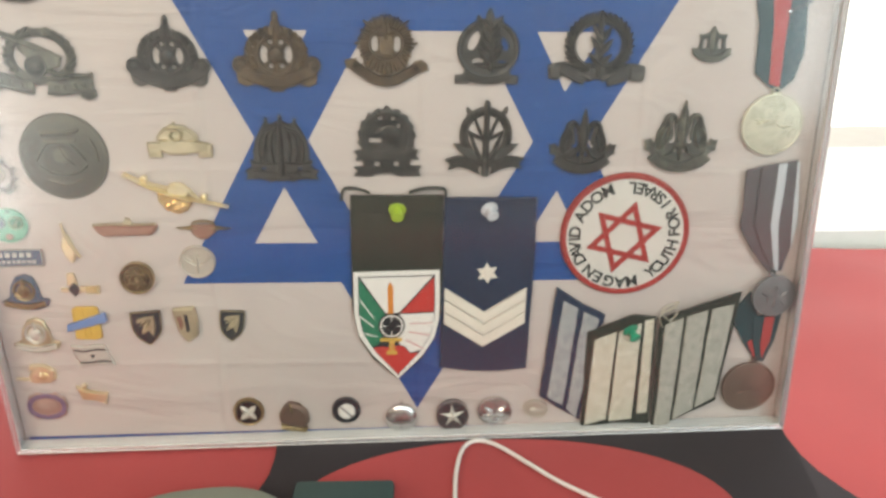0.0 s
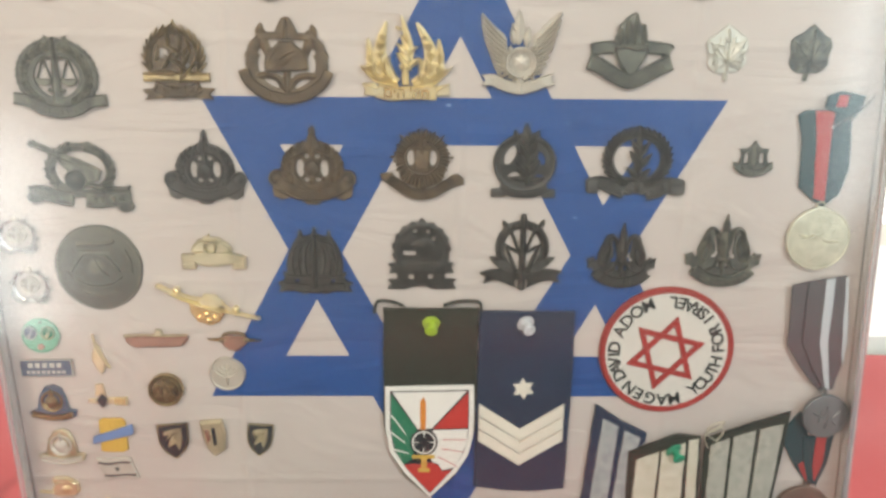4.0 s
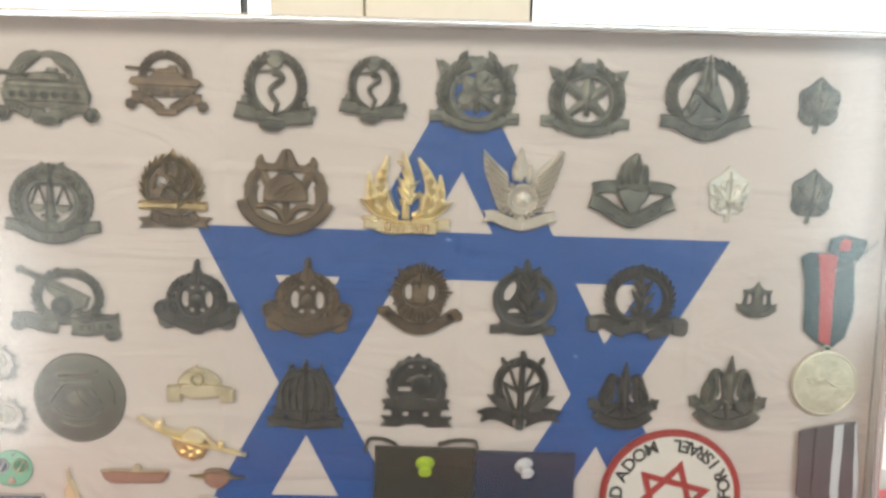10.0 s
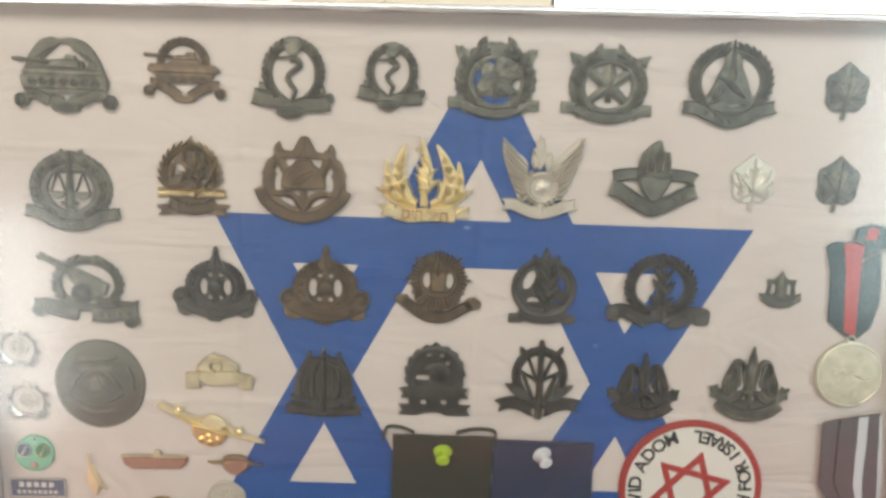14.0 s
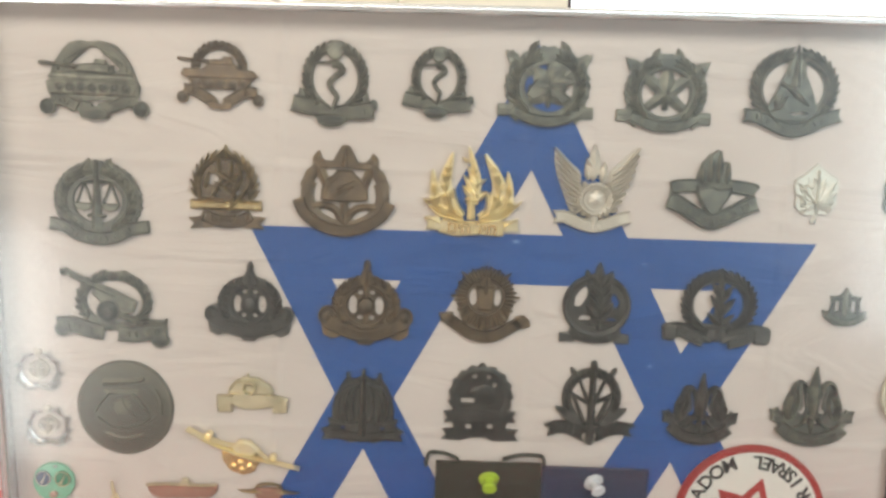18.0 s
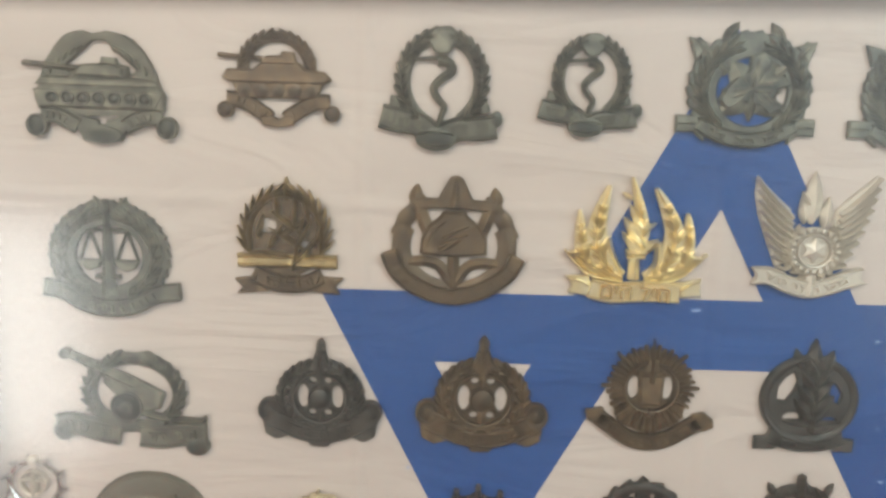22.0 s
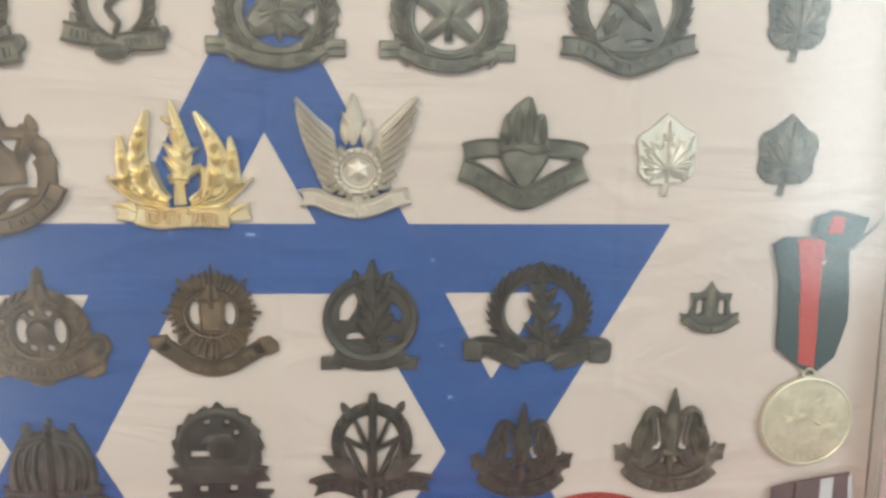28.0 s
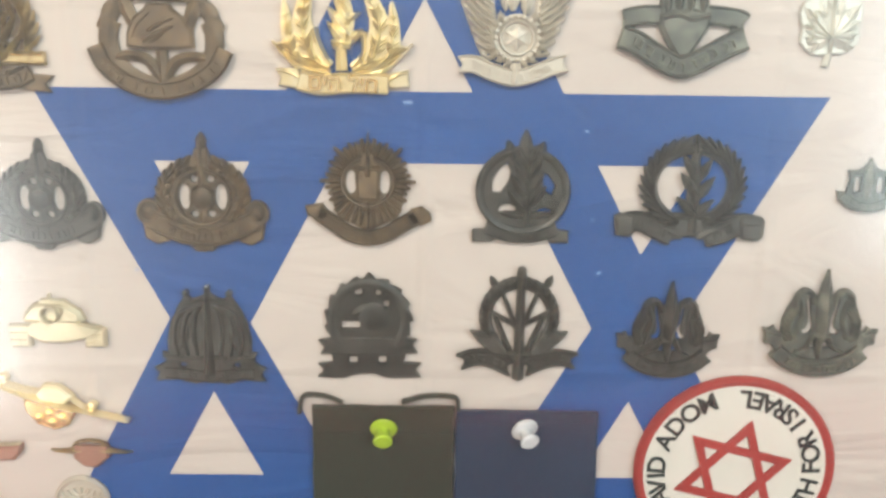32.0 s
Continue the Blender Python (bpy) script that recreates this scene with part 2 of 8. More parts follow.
def area2(pts):
    return sum(a[0] * b[1] - b[0] * a[1] for a, b in zip(pts, pts[1:] + pts[:1]))


def grown(pts, d):
    """An outline moved inwards by d (outlines run anticlockwise)."""
    out, n = [], len(pts)
    for i in range(n):
        p, a, b = Vector(pts[i]), Vector(pts[i - 1]), Vector(pts[(i + 1) % n])
        e, g = (p - a), (b - p)
        if e.length < 1e-9 or g.length < 1e-9:
            out.append(tuple(p))
            continue
        na, nb = Vector((-e.y, e.x)).normalized(), Vector((-g.y, g.x)).normalized()
        k = na + nb
        k = k / max(0.35, k.length_squared / 2) if k.length > 1e-6 else na
        out.append(tuple(p + k * d))
    return out


def slab(bm, pts, y0, y1, round_=0.0):
    """A plate with the given outline in x, z, from depth y0 (back) to y1 (front, y is minus towards the viewer)."""
    pts = [tuple(p) for p in pts]
    if area2(pts) < 0:
        pts = pts[::-1]
    rings = [[bm.verts.new((x, y0, z)) for x, z in pts]]
    if round_ > 0:
        rings.append([bm.verts.new((x, y1 + round_, z)) for x, z in pts])
        rings.append([bm.verts.new((x, y1, z)) for x, z in grown(pts, round_)])
    else:
        rings.append([bm.verts.new((x, y1, z)) for x, z in pts])
    n = len(pts)
    for a, b in zip(rings, rings[1:]):
        for i in range(n):
            bm.faces.new((a[i], a[(i + 1) % n], b[(i + 1) % n], b[i]))
    bm.faces.new(rings[-1])
    bm.faces.new(rings[0][::-1])
    return bm


def smooth_line(pts, k=5):
    """A Catmull-Rom line through the points."""
    if len(pts) < 3:
        return list(pts)
    p = [Vector(q) for q in pts]
    p = [p[0] * 2 - p[1]] + p + [p[-1] * 2 - p[-2]]
    out = []
    for i in range(1, len(p) - 2):
        for s in range(k):
            t = s / k
            q = 0.5 * (2 * p[i] + (p[i + 1] - p[i - 1]) * t + (2 * p[i - 1] - 5 * p[i] + 4 * p[i + 1] - p[i + 2]) * t * t + (3 * p[i] - p[i - 1] - 3 * p[i + 1] + p[i + 2]) * t ** 3)
            out.append((q.x, q.y))
    return out + [tuple(p[-2])]


def sheet(bm, pts, y):
    bm.faces.new([bm.verts.new((x, y, z)) for x, z in pts])
    return bm


def mm(pts):
    return [(x / 1000, z / 1000) for x, z in pts]


def triangle_band(bm, outer, inner, y):
    outer, inner = mm(outer), mm(inner)
    for i in range(3):
        j = (i + 1) % 3
        sheet(bm, [outer[i], outer[j], inner[j], inner[i]], y)
    return bm


# ---- the room ----
TABLE = 0.75
wall_t = 0.12


def structure(name, bm, mat, label, category):
    return solid(name, bm, mat, Matrix(), label, category, kind="structure")


structure("floor", new_box(-2.6, 2.6, -2.6, 1.0, -0.1, 0.0), M_FLOOR, "pale stone tile floor of the room", "floor")
structure("ceiling", new_box(-2.6, 2.6, -2.6, 1.0, 2.6, 2.7), M_WALL, "white plaster ceiling of the room", "ceiling")


def wall_with_hole(name, along, at, a0, a1, h0, h1, lo, hi, label):
    """A wall across the given axis at that place, with one window opening."""
    bm = bmesh.new()
    for s0, s1, z0, z1 in ((lo, a0, 0, 2.6), (a1, hi, 0, 2.6), (a0, a1, 0, h0), (a0, a1, h1, 2.6)):
        if along == "x":
            box(bm, s0, s1, at - wall_t / 2, at + wall_t / 2, z0, z1)
        else:
            box(bm, at - wall_t / 2, at + wall_t / 2, s0, s1, z0, z1)
    return structure(name, bm, M_WALL, label, "wall")


# unseen wall, its openings cut only to fit the added lamps
bm = bmesh.new()
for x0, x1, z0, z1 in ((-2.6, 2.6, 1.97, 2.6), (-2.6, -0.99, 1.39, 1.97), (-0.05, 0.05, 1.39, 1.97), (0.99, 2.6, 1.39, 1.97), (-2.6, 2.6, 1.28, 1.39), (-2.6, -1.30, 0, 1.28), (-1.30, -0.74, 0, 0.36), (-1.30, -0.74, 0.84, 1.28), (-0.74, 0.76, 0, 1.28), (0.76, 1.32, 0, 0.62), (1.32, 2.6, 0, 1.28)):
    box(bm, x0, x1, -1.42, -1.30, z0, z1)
structure("wall_south", bm, M_WALL, "plaster wall behind the camera, open at the four added lamps", "wall")
structure("wall_west", new_box(-2.51, -2.39, -2.6, 1.0, 0, 2.6), M_WALL, "plain plaster wall", "wall")
wall_with_hole("wall_north", "x", 0.62, -1.3, 1.3, 0.755, 2.2, -2.6, 2.6, "plaster wall with the bright window behind the table")
structure("wall_east", new_box(2.39, 2.51, -2.6, 1.0, 0, 2.6), M_WALL, "plain plaster wall", "wall")
structure("backdrop", new_box(-2.4, 2.4, 0.93, 0.95, 0.5, 1.3975), M_SKYGLOW, "glaring white daylight outside the window", "backdrop")

# table under the cloth
table = thing("table", pose(0, 0, 0), "table covered by a red cloth", "table")
part("tabletop", new_box(-0.66, 0.66, -0.37, 0.27, TABLE - 0.042, TABLE - 0.010, bevel=0.004), M_CREAM, table)
for x in (-0.60, 0.60):
    for y in (-0.32, 0.21):
        part("leg", new_box(x - 0.03, x + 0.03, y - 0.03, y + 0.03, 0, TABLE - 0.042), M_CREAM, table)

# cloth: a slightly wavy red sheet with a black shape and a red disc sewn on
def cloth_grid(x0, x1, y0, y1, n, m, z):
    bm = bmesh.new()
    vs = [[bm.verts.new((x0 + (x1 - x0) * i / n, y0 + (y1 - y0) * j / m, 0)) for j in range(m + 1)] for i in range(n + 1)]
    for row in vs:
        for v in row:
            calm = min(1.0, max(0.0, (abs(v.co.y) - 0.02) / 0.06)) if abs(v.co.x) < 0.26 else 1.0
            v.co.z = z + calm * ((0.0030 if abs(v.co.x) < 0.26 else 0.0050) * noise.noise((v.co.x * 7, v.co.y * 7, 3.1)) + 0.0014 * noise.noise((v.co.x * 21, v.co.y * 15, 8.2)))
    for i in range(n):
        for j in range(m):
            bm.faces.new((vs[i][j], vs[i + 1][j], vs[i + 1][j + 1], vs[i][j + 1]))
    return bm


cloth = thing("tablecloth", pose(0, 0, 0), "red tablecloth with a large black shape and red disc", "tablecloth")
part("red_field", cloth_grid(-0.62, 0.62, -0.34, 0.253, 90, 46, TABLE - 0.001), M_RED, cloth)


def cloth_patch(outline, z, mat, name):
    """A flat patch sewn on the cloth, following its waves."""
    bm = bmesh.new()
    c = Vector((sum(p[0] for p in outline) / len(outline), sum(p[1] for p in outline) / len(outline)))
    rings = []
    for k in range(1, 13):
        rings.append([bm.verts.new(((c.x + (p[0] - c.x) * k / 12), (c.y + (p[1] - c.y) * k / 12), 0)) for p in outline])
    n = len(outline)
    bm.faces.new(rings[0])
    for a, b in zip(rings, rings[1:]):
        for i in range(n):
            bm.faces.new((a[i], a[(i + 1) % n], b[(i + 1) % n], b[i]))
    for v in bm.verts:
        calm = min(1.0, max(0.0, (abs(v.co.y) - 0.02) / 0.06)) if abs(v.co.x) < 0.26 else 1.0
        v.co.z = z + calm * ((0.0030 if abs(v.co.x) < 0.26 else 0.0050) * noise.noise((v.co.x * 7, v.co.y * 7, 3.1)) + 0.0014 * noise.noise((v.co.x * 21, v.co.y * 15, 8.2)))
    return part(name, bm, mat, cloth)


def oval(cx, cy, rx, ry, n=64, a0=0.0, a1=360.0):
    return [(cx + rx * math.cos(radians(a0 + (a1 - a0) * i / n)), cy + ry * math.sin(radians(a0 + (a1 - a0) * i / n))) for i in range(n)]


# its unseen front part is widened to cut red light bounced at the board
black_edge = [(-0.082, 0.09), (0.06, 0.10), (0.193, 0.09), (0.196, 0.02), (0.196, -0.05), (0.24, -0.12), (0.30, -0.17), (0.28, -0.24), (0.16, -0.28), (0, -0.29), (-0.14, -0.28), (-0.22, -0.24), (-0.2, -0.17), (-0.14, -0.12), (-0.085, -0.05), (-0.082, 0.02)]
black_edge = smooth_line(black_edge + black_edge[:1], 5)[:-1]
cloth_patch(black_edge, TABLE + 0.0012, M_BLACK_CLOTH, "black_patch")
cloth_patch(oval(0.036, -0.075, 0.108, 0.060), TABLE + 0.0024, M_RED, "red_disc")

# ---- window behind the table ----
window = thing("window_1", pose(0, 0, 0), "white painted window with cream post, glaring daylight behind", "window", kind="structure")
part("window_sill", new_box(-1.3, 1.3, 0.275, 0.56, TABLE - 0.03, TABLE + 0.0075, bevel=0.002), M_WHITE_PAINT, window)
part("post", new_box(-0.180, -0.080, 0.552, 0.60, TABLE + 0.008, 2.2, bevel=0.003), M_CREAM, window, "cream painted post")
part("post", new_box(-0.078, 0.098, 0.546, 0.60, TABLE + 0.008, 2.2, bevel=0.003), M_CREAM, window, "cream painted post")
for x0, x1 in ((-0.2100, -0.2070), (0.0985, 0.1010)):
    part("gap", new_box(x0, x1, 0.546, 0.575, TABLE + 0.008, 2.2), M_DARK, window, "dark gap at the post")

# ---- picture frame ----
FX0, FX1, FZ0, FZ1 = -0.2150, 0.1955, TABLE, TABLE + 0.3240
frame_thing = thing("picture_frame", pose(0, 0, TABLE), "thin chrome display frame with clear acrylic front", "picture frame")


def rail(length, width):
    """A slim chrome rail along x with mitred ends; its inner side is up."""
    bm = bmesh.new()
    prof = [(0.006, 0.0), (0.006, width * 0.8), (0.0056, width * 0.8), (0.0056, 0.0007), (-0.0107, 0.0007), (-0.0107, width), (-0.0110, width), (-0.0118, width * 0.86), (-0.0121, width * 0.55), (-0.0116, width * 0.45), (-0.0122, width * 0.3), (-0.0114, 0.0)]
    ends = []
    for sgn in (-1, 1):
        ends.append([bm.verts.new((sgn * (length / 2 - z), y, z)) for y, z in prof])
    n = len(prof)
    for i in range(n):
        bm.faces.new((ends[0][i], ends[0][(i + 1) % n], ends[1][(i + 1) % n], ends[1][i]))
    bm.faces.new(ends[0])
    bm.faces.new(ends[1][::-1])
    return bm


FW, FH, RW = FX1 - FX0, FZ1 - FZ0, 0.0036
FC = (FX0 + FX1) / 2
LEANING = Matrix(((1, 0, -0.022, 0), (0, 1, 0, 0), (0, 0, 1, 0), (0, 0, 0, 1)))  # the frame is a little out of square


def leaning(bm):
    bm.transform(LEANING)
    return bm


for length, m in ((FW, pose(FC, 0, 0)), (FW, pose(FC, 0, FH, 0, 180, 0)), (FH, pose(FX0, 0, FH / 2, 0, 90, 0)), (FH, pose(FX1, 0, FH / 2, 0, -90, 0))):
    bm = rail(length, RW)
    bm.transform(LEANING @ m)
    part("rail", bm, M_CHROME, frame_thing)
back = part("backing_board", leaning(new_box(FX0 + 0.0010, FX1 - 0.0010, 0.0012, 0.0055, 0.0010, FH - 0.0010)), M_BACKING, frame_thing)
pane = part("acrylic_front", leaning(new_box(FX0 + 0.0010, FX1 - 0.0010, -0.0106, -0.0100, 0.0010, FH - 0.0010)), M_SHEET, frame_thing, "clear acrylic sheet")
pane.visible_shadow = False
# white strip added to paint the bright line of the lit lower ledge
part("spacer", leaning(new_box(FX0 + 0.0012, FX1 - 0.0012, -0.0098, -0.0006, 0.0009, 0.0022, bevel=0.0003)), M_WHITE_PAINT, frame_thing, "white strip added as the bright line inside the lower rail")

# ---- flag ----
flag = thing("flag", BOARD, "white and blue cotton flag with a six-pointed star", "flag")
bm = bmesh.new()
inv = BOARD.inverted()
corners = [inv @ (Vector(c) - Vector((0.022 * (c[2] - TABLE), 0, 0))) for c in ((FX0 + 0.0010, 0, FZ0 + 0.0010), (FX1 - 0.0010, 0, FZ0 + 0.0010), (FX1 - 0.0010, 0, FZ1 - 0.0010), (FX0 + 0.0010, 0, FZ1 - 0.0010))]
part("field", slab(bm, [(c.x, c.z) for c in corners], 0.0008, 0.0, 0.0003), M_FLAG, flag)
bm = triangle_band(bmesh.new(), [(-117.4, 72.9), (118.4, 74.4), (-2.7, -146.6)], [(-82.9, 51.8), (81.1, 53.0), (-3.4, -95.2)], -0.00012)
part("star_band", bm, M_BLUE, flag, "blue downward triangle of the star")
bm = triangle_band(bmesh.new(), [(-120.4, -72.3), (-2.2, 150.2), (117.3, -71.0)], [(-83.5, -50.7), (-2.5, 100.3), (79.6, -50.0)], -0.0002)
part("star_band", bm, M_BLUE, flag, "blue upward triangle of the star")
part("stripe", sheet(bmesh.new(), mm([(-209, -160.9), (-20, -158.5), (40, -157.8), (40, -158.3), (-20, -159.5), (-209, -163.0)]), -0.0002), M_BLUE, flag, "edge of the lower blue stripe")

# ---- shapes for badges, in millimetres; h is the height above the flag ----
# worn: colour of rubbed edges that also paints in the relief's highlights
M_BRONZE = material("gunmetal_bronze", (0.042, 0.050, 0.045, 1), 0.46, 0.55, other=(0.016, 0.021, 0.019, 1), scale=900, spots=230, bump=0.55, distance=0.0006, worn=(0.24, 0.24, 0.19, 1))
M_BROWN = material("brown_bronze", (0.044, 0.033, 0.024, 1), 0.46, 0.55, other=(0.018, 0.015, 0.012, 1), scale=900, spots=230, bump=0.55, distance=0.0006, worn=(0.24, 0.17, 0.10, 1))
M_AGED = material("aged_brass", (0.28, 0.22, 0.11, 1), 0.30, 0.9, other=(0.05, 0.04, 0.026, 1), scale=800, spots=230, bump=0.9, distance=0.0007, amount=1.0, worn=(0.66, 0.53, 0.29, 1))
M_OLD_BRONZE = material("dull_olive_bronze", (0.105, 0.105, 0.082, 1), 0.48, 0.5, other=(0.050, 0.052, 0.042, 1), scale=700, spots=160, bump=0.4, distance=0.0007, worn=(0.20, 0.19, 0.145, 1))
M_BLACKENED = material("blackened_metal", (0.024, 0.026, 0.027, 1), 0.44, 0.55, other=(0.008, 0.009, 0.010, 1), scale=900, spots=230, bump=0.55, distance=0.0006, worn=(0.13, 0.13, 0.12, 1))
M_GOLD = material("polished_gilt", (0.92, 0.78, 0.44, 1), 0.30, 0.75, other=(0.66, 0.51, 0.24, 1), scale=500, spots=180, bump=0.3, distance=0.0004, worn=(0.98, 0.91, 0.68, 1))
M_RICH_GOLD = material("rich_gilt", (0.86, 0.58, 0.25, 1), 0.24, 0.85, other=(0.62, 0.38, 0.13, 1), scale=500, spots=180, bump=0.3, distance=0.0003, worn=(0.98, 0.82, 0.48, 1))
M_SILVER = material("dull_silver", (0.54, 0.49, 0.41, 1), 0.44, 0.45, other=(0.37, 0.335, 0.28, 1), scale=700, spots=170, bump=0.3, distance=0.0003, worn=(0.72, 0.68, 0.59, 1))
M_WHITE_METAL = material("white_metal", (0.68, 0.67, 0.60, 1), 0.5, 0.5, other=(0.46, 0.46, 0.40, 1), scale=700, spots=170, bump=0.3, distance=0.0003)
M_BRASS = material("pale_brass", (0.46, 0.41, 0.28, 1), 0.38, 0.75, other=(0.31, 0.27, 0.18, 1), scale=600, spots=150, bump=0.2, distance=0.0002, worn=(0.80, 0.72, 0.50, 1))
M_COPPER = material("copper_enamel", (0.40, 0.22, 0.16, 1), 0.4, 0.4, other=(0.27, 0.14, 0.10, 1), scale=500, spots=200, bump=0.2, distance=0.0002)
M_GREEN_PLASTIC = material("lime_plastic", rgb("a8c436"), 0.35, other=rgb("98b62c"), scale=300, spots=60, bump=0.03)
M_CLEAR_PLASTIC = material("clear_plastic", rgb("d2d4d6"), 0.15, other=rgb("a9adb2"), scale=300, spots=60, bump=0.03)
M_TEAL_PLASTIC = material("teal_plastic", rgb("2f9a76"), 0.3, other=rgb("26845f"), scale=300, spots=60, bump=0.03)
M_STEEL = material("bright_steel", (0.66, 0.66, 0.66, 1), 0.25, 1.0, other=(0.5, 0.5, 0.5, 1))

U = 0.001


def c_plate(bm, outline, h0=0.2, h1=2.0, holes=(), r=0.35):
    """A plate with real holes."""
    loops = []
    for k, pts in enumerate((outline, *holes)):
        pts = [tuple(p) for p in pts]
        if (area2(pts) < 0) == (k == 0):
            pts = pts[::-1]
        loops.append(pts)
    tops = []
    for pts in loops:
        n = len(pts)
        rows = [[bm.verts.new((x * U, -h0 * U, z * U)) for x, z in pts], [bm.verts.new((x * U, -(h1 - r) * U, z * U)) for x, z in pts], [bm.verts.new((x * U, -h1 * U, z * U)) for x, z in grown(pts, r)]]
        for a, b in zip(rows, rows[1:]):
            for i in range(n):
                bm.faces.new((a[i], a[(i + 1) % n], b[(i + 1) % n], b[i]))
        tops.append(rows[2])
    if len(loops) == 1:
        bm.faces.new(tops[0])
    else:
        edges = []
        for ring in tops:
            for i in range(len(ring)):
                edges.append(bm.edges.get((ring[i], ring[(i + 1) % len(ring)])))
        bmesh.ops.triangle_fill(bm, edges=edges, use_beauty=True, use_dissolve=False)


def c_poly(bm, pts, h0, h1, r=0.35):
    c_plate(bm, pts, h0, h1, (), r)


def c_leaf(bm, x, z, ang, length, width, h0, h1):
    """A pointed leaf with a raised midrib that starts at x, z and runs along ang."""
    ca, sa = math.cos(radians(ang)), math.sin(radians(ang))
    prof = [(0.0, 0.12), (0.22, 0.42), (0.48, 0.5), (0.76, 0.32), (1.0, 0.02)]
    rows = []
    for t, w in prof:
        px, pz = x + ca * length * t, z + sa * length * t
        w *= width
        hm = h0 + (h1 - h0) * (0.55 + 0.45 * math.sin(math.pi * min(1, t + 0.15)))
        he = h0 + (hm - h0) * 0.36
        rows.append([bm.verts.new((v[0] * U, -v[1] * U, v[2] * U)) for v in ((px - sa * w, h0, pz + ca * w), (px - sa * w, he, pz + ca * w), (px, hm, pz), (px + sa * w, he, pz - ca * w), (px + sa * w, h0, pz - ca * w))])
    for a, b in zip(rows, rows[1:]):
        for i in range(4):
            bm.faces.new((a[i], a[i + 1], b[i + 1], b[i]))
    bm.faces.new(rows[0])
    bm.faces.new(rows[-1][::-1])


def c_blade(bm, pts, w0, w1, h0, h1, tip=0.15):
    """A ridged strip along a smooth line, from width w0 to w1, pointed at its end when w1 is 0."""
    path = smooth_line(pts)
    n = len(path)
    rows = []
    for i, (x, z) in enumerate(path):
        a, b = path[max(0, i - 1)], path[min(n - 1, i + 1)]
        d = Vector((b[0] - a[0], b[1] - a[1]))
        d = d.normalized() if d.length else Vector((0, 1))
        t = i / (n - 1)
        w = max(tip, w0 + (w1 - w0) * t) / 2
        hm = h1 if w1 > 0 or t < 0.8 else h1 - (h1 - h0) * 0.5 * (t - 0.8) / 0.2
        he = h0 + (hm - h0) * 0.38
        rows.append([bm.verts.new((v[0] * U, -v[1] * U, v[2] * U)) for v in ((x - d.y * w, h0, z + d.x * w), (x - d.y * w, he, z + d.x * w), (x, hm, z), (x + d.y * w, he, z - d.x * w), (x + d.y * w, h0, z - d.x * w))])
    for a, b in zip(rows, rows[1:]):
        for i in range(4):
            bm.faces.new((a[i], a[i + 1], b[i + 1], b[i]))
    bm.faces.new(rows[0])
    bm.faces.new(rows[-1][::-1])


def c_scroll(bm, pts, width, h0, h1, notch=0.0, letters=0):
    """A ribbon along a smooth line, with a raised rim at both edges and small raised marks."""
    path = smooth_line(pts, 6)
    n = len(path)
    up, down = [], []
    for i, (x, z) in enumerate(path):
        a, b = path[max(0, i - 1)], path[min(n - 1, i + 1)]
        d = Vector((b[0] - a[0], b[1] - a[1])).normalized()
        up.append((x - d.y * width / 2, z + d.x * width / 2))
        down.append((x + d.y * width / 2, z - d.x * width / 2))
    outline = down + up[::-1]
    if notch:
        e0, e1 = Vector(path[0]), Vector(path[-1])
        d0, d1 = (Vector(path[1]) - e0).normalized(), (e1 - Vector(path[-2])).normalized()
        outline = down + [tuple(e1 - d1 * notch)] + up[::-1] + [tuple(e0 + d0 * notch)]
    c_poly(bm, outline, h0, h1, 0.3)
    for edge in (up, down):
        inner = [(e[0] * 0.88 + q[0] * 0.12, e[1] * 0.88 + q[1] * 0.12) for e, q in zip(edge, path)]
        c_blade_raw(bm, inner, width * 0.10, h1 - 0.1, h1 + 0.5)


def c_letters(bm, pts, width, h0, h1, notch=0.0, letters=0):
    """Small raised strokes along a scroll, worn past reading."""
    path = smooth_line(pts, 6)
    n = len(path)
    marks = letters * 2 - 1
    for k in range(max(0, marks)):
        if k % 5 == 4:
            continue
        i = int(n * (0.14 + 0.72 * (k + 0.5) / marks))
        x, z = path[i]
        a, b = path[max(0, i - 1)], path[min(n - 1, i + 1)]
        d = Vector((b[0] - a[0], b[1] - a[1])).normalized()
        w, q, lean = width * 0.2, 0.36, 0.3 * (k % 3 - 1)
        strokes = [[(-q - 0.3, w), (q + 0.3, w), (q + 0.3, w - 0.45), (-q - 0.3, w - 0.45)], [(q - 0.1, w - 0.4), (q + 0.35, w - 0.4), (q + 0.35 + lean, -w), (q - 0.1 + lean, -w)]]
        if k % 2:
            strokes.append([(-q - 0.3, -w + 0.45), (q + 0.2, -w + 0.45), (q + 0.2, -w), (-q - 0.3, -w)])
        for st in strokes:
            c_poly(bm, [(x + d.x * u - d.y * v, z + d.y * u + d.x * v) for u, v in st], h1 - 0.1, h1 + 0.85, 0.08)


def c_chevrons(bm, x0, z0, x1, z1, n, length, width, h0, h1, spread=38):
    """An ear of grain: pairs of leaves up a stem, closed by a tip leaf."""
    ang = math.degrees(math.atan2(z1 - z0, x1 - x0))
    for i in range(n):
        t = i / n
        x, z = x0 + (x1 - x0) * t, z0 + (z1 - z0) * t
        for q in (-1, 1):
            c_leaf(bm, x, z, ang + q * spread, length * (1 - 0.25 * t), width, h0, h1)
    c_rod(bm, x0, z0, x1, z1, 1.1, 0.7, h0, h1 + 0.3)
    c_leaf(bm, x1, z1, ang, length * 0.8, width, h0, h1)


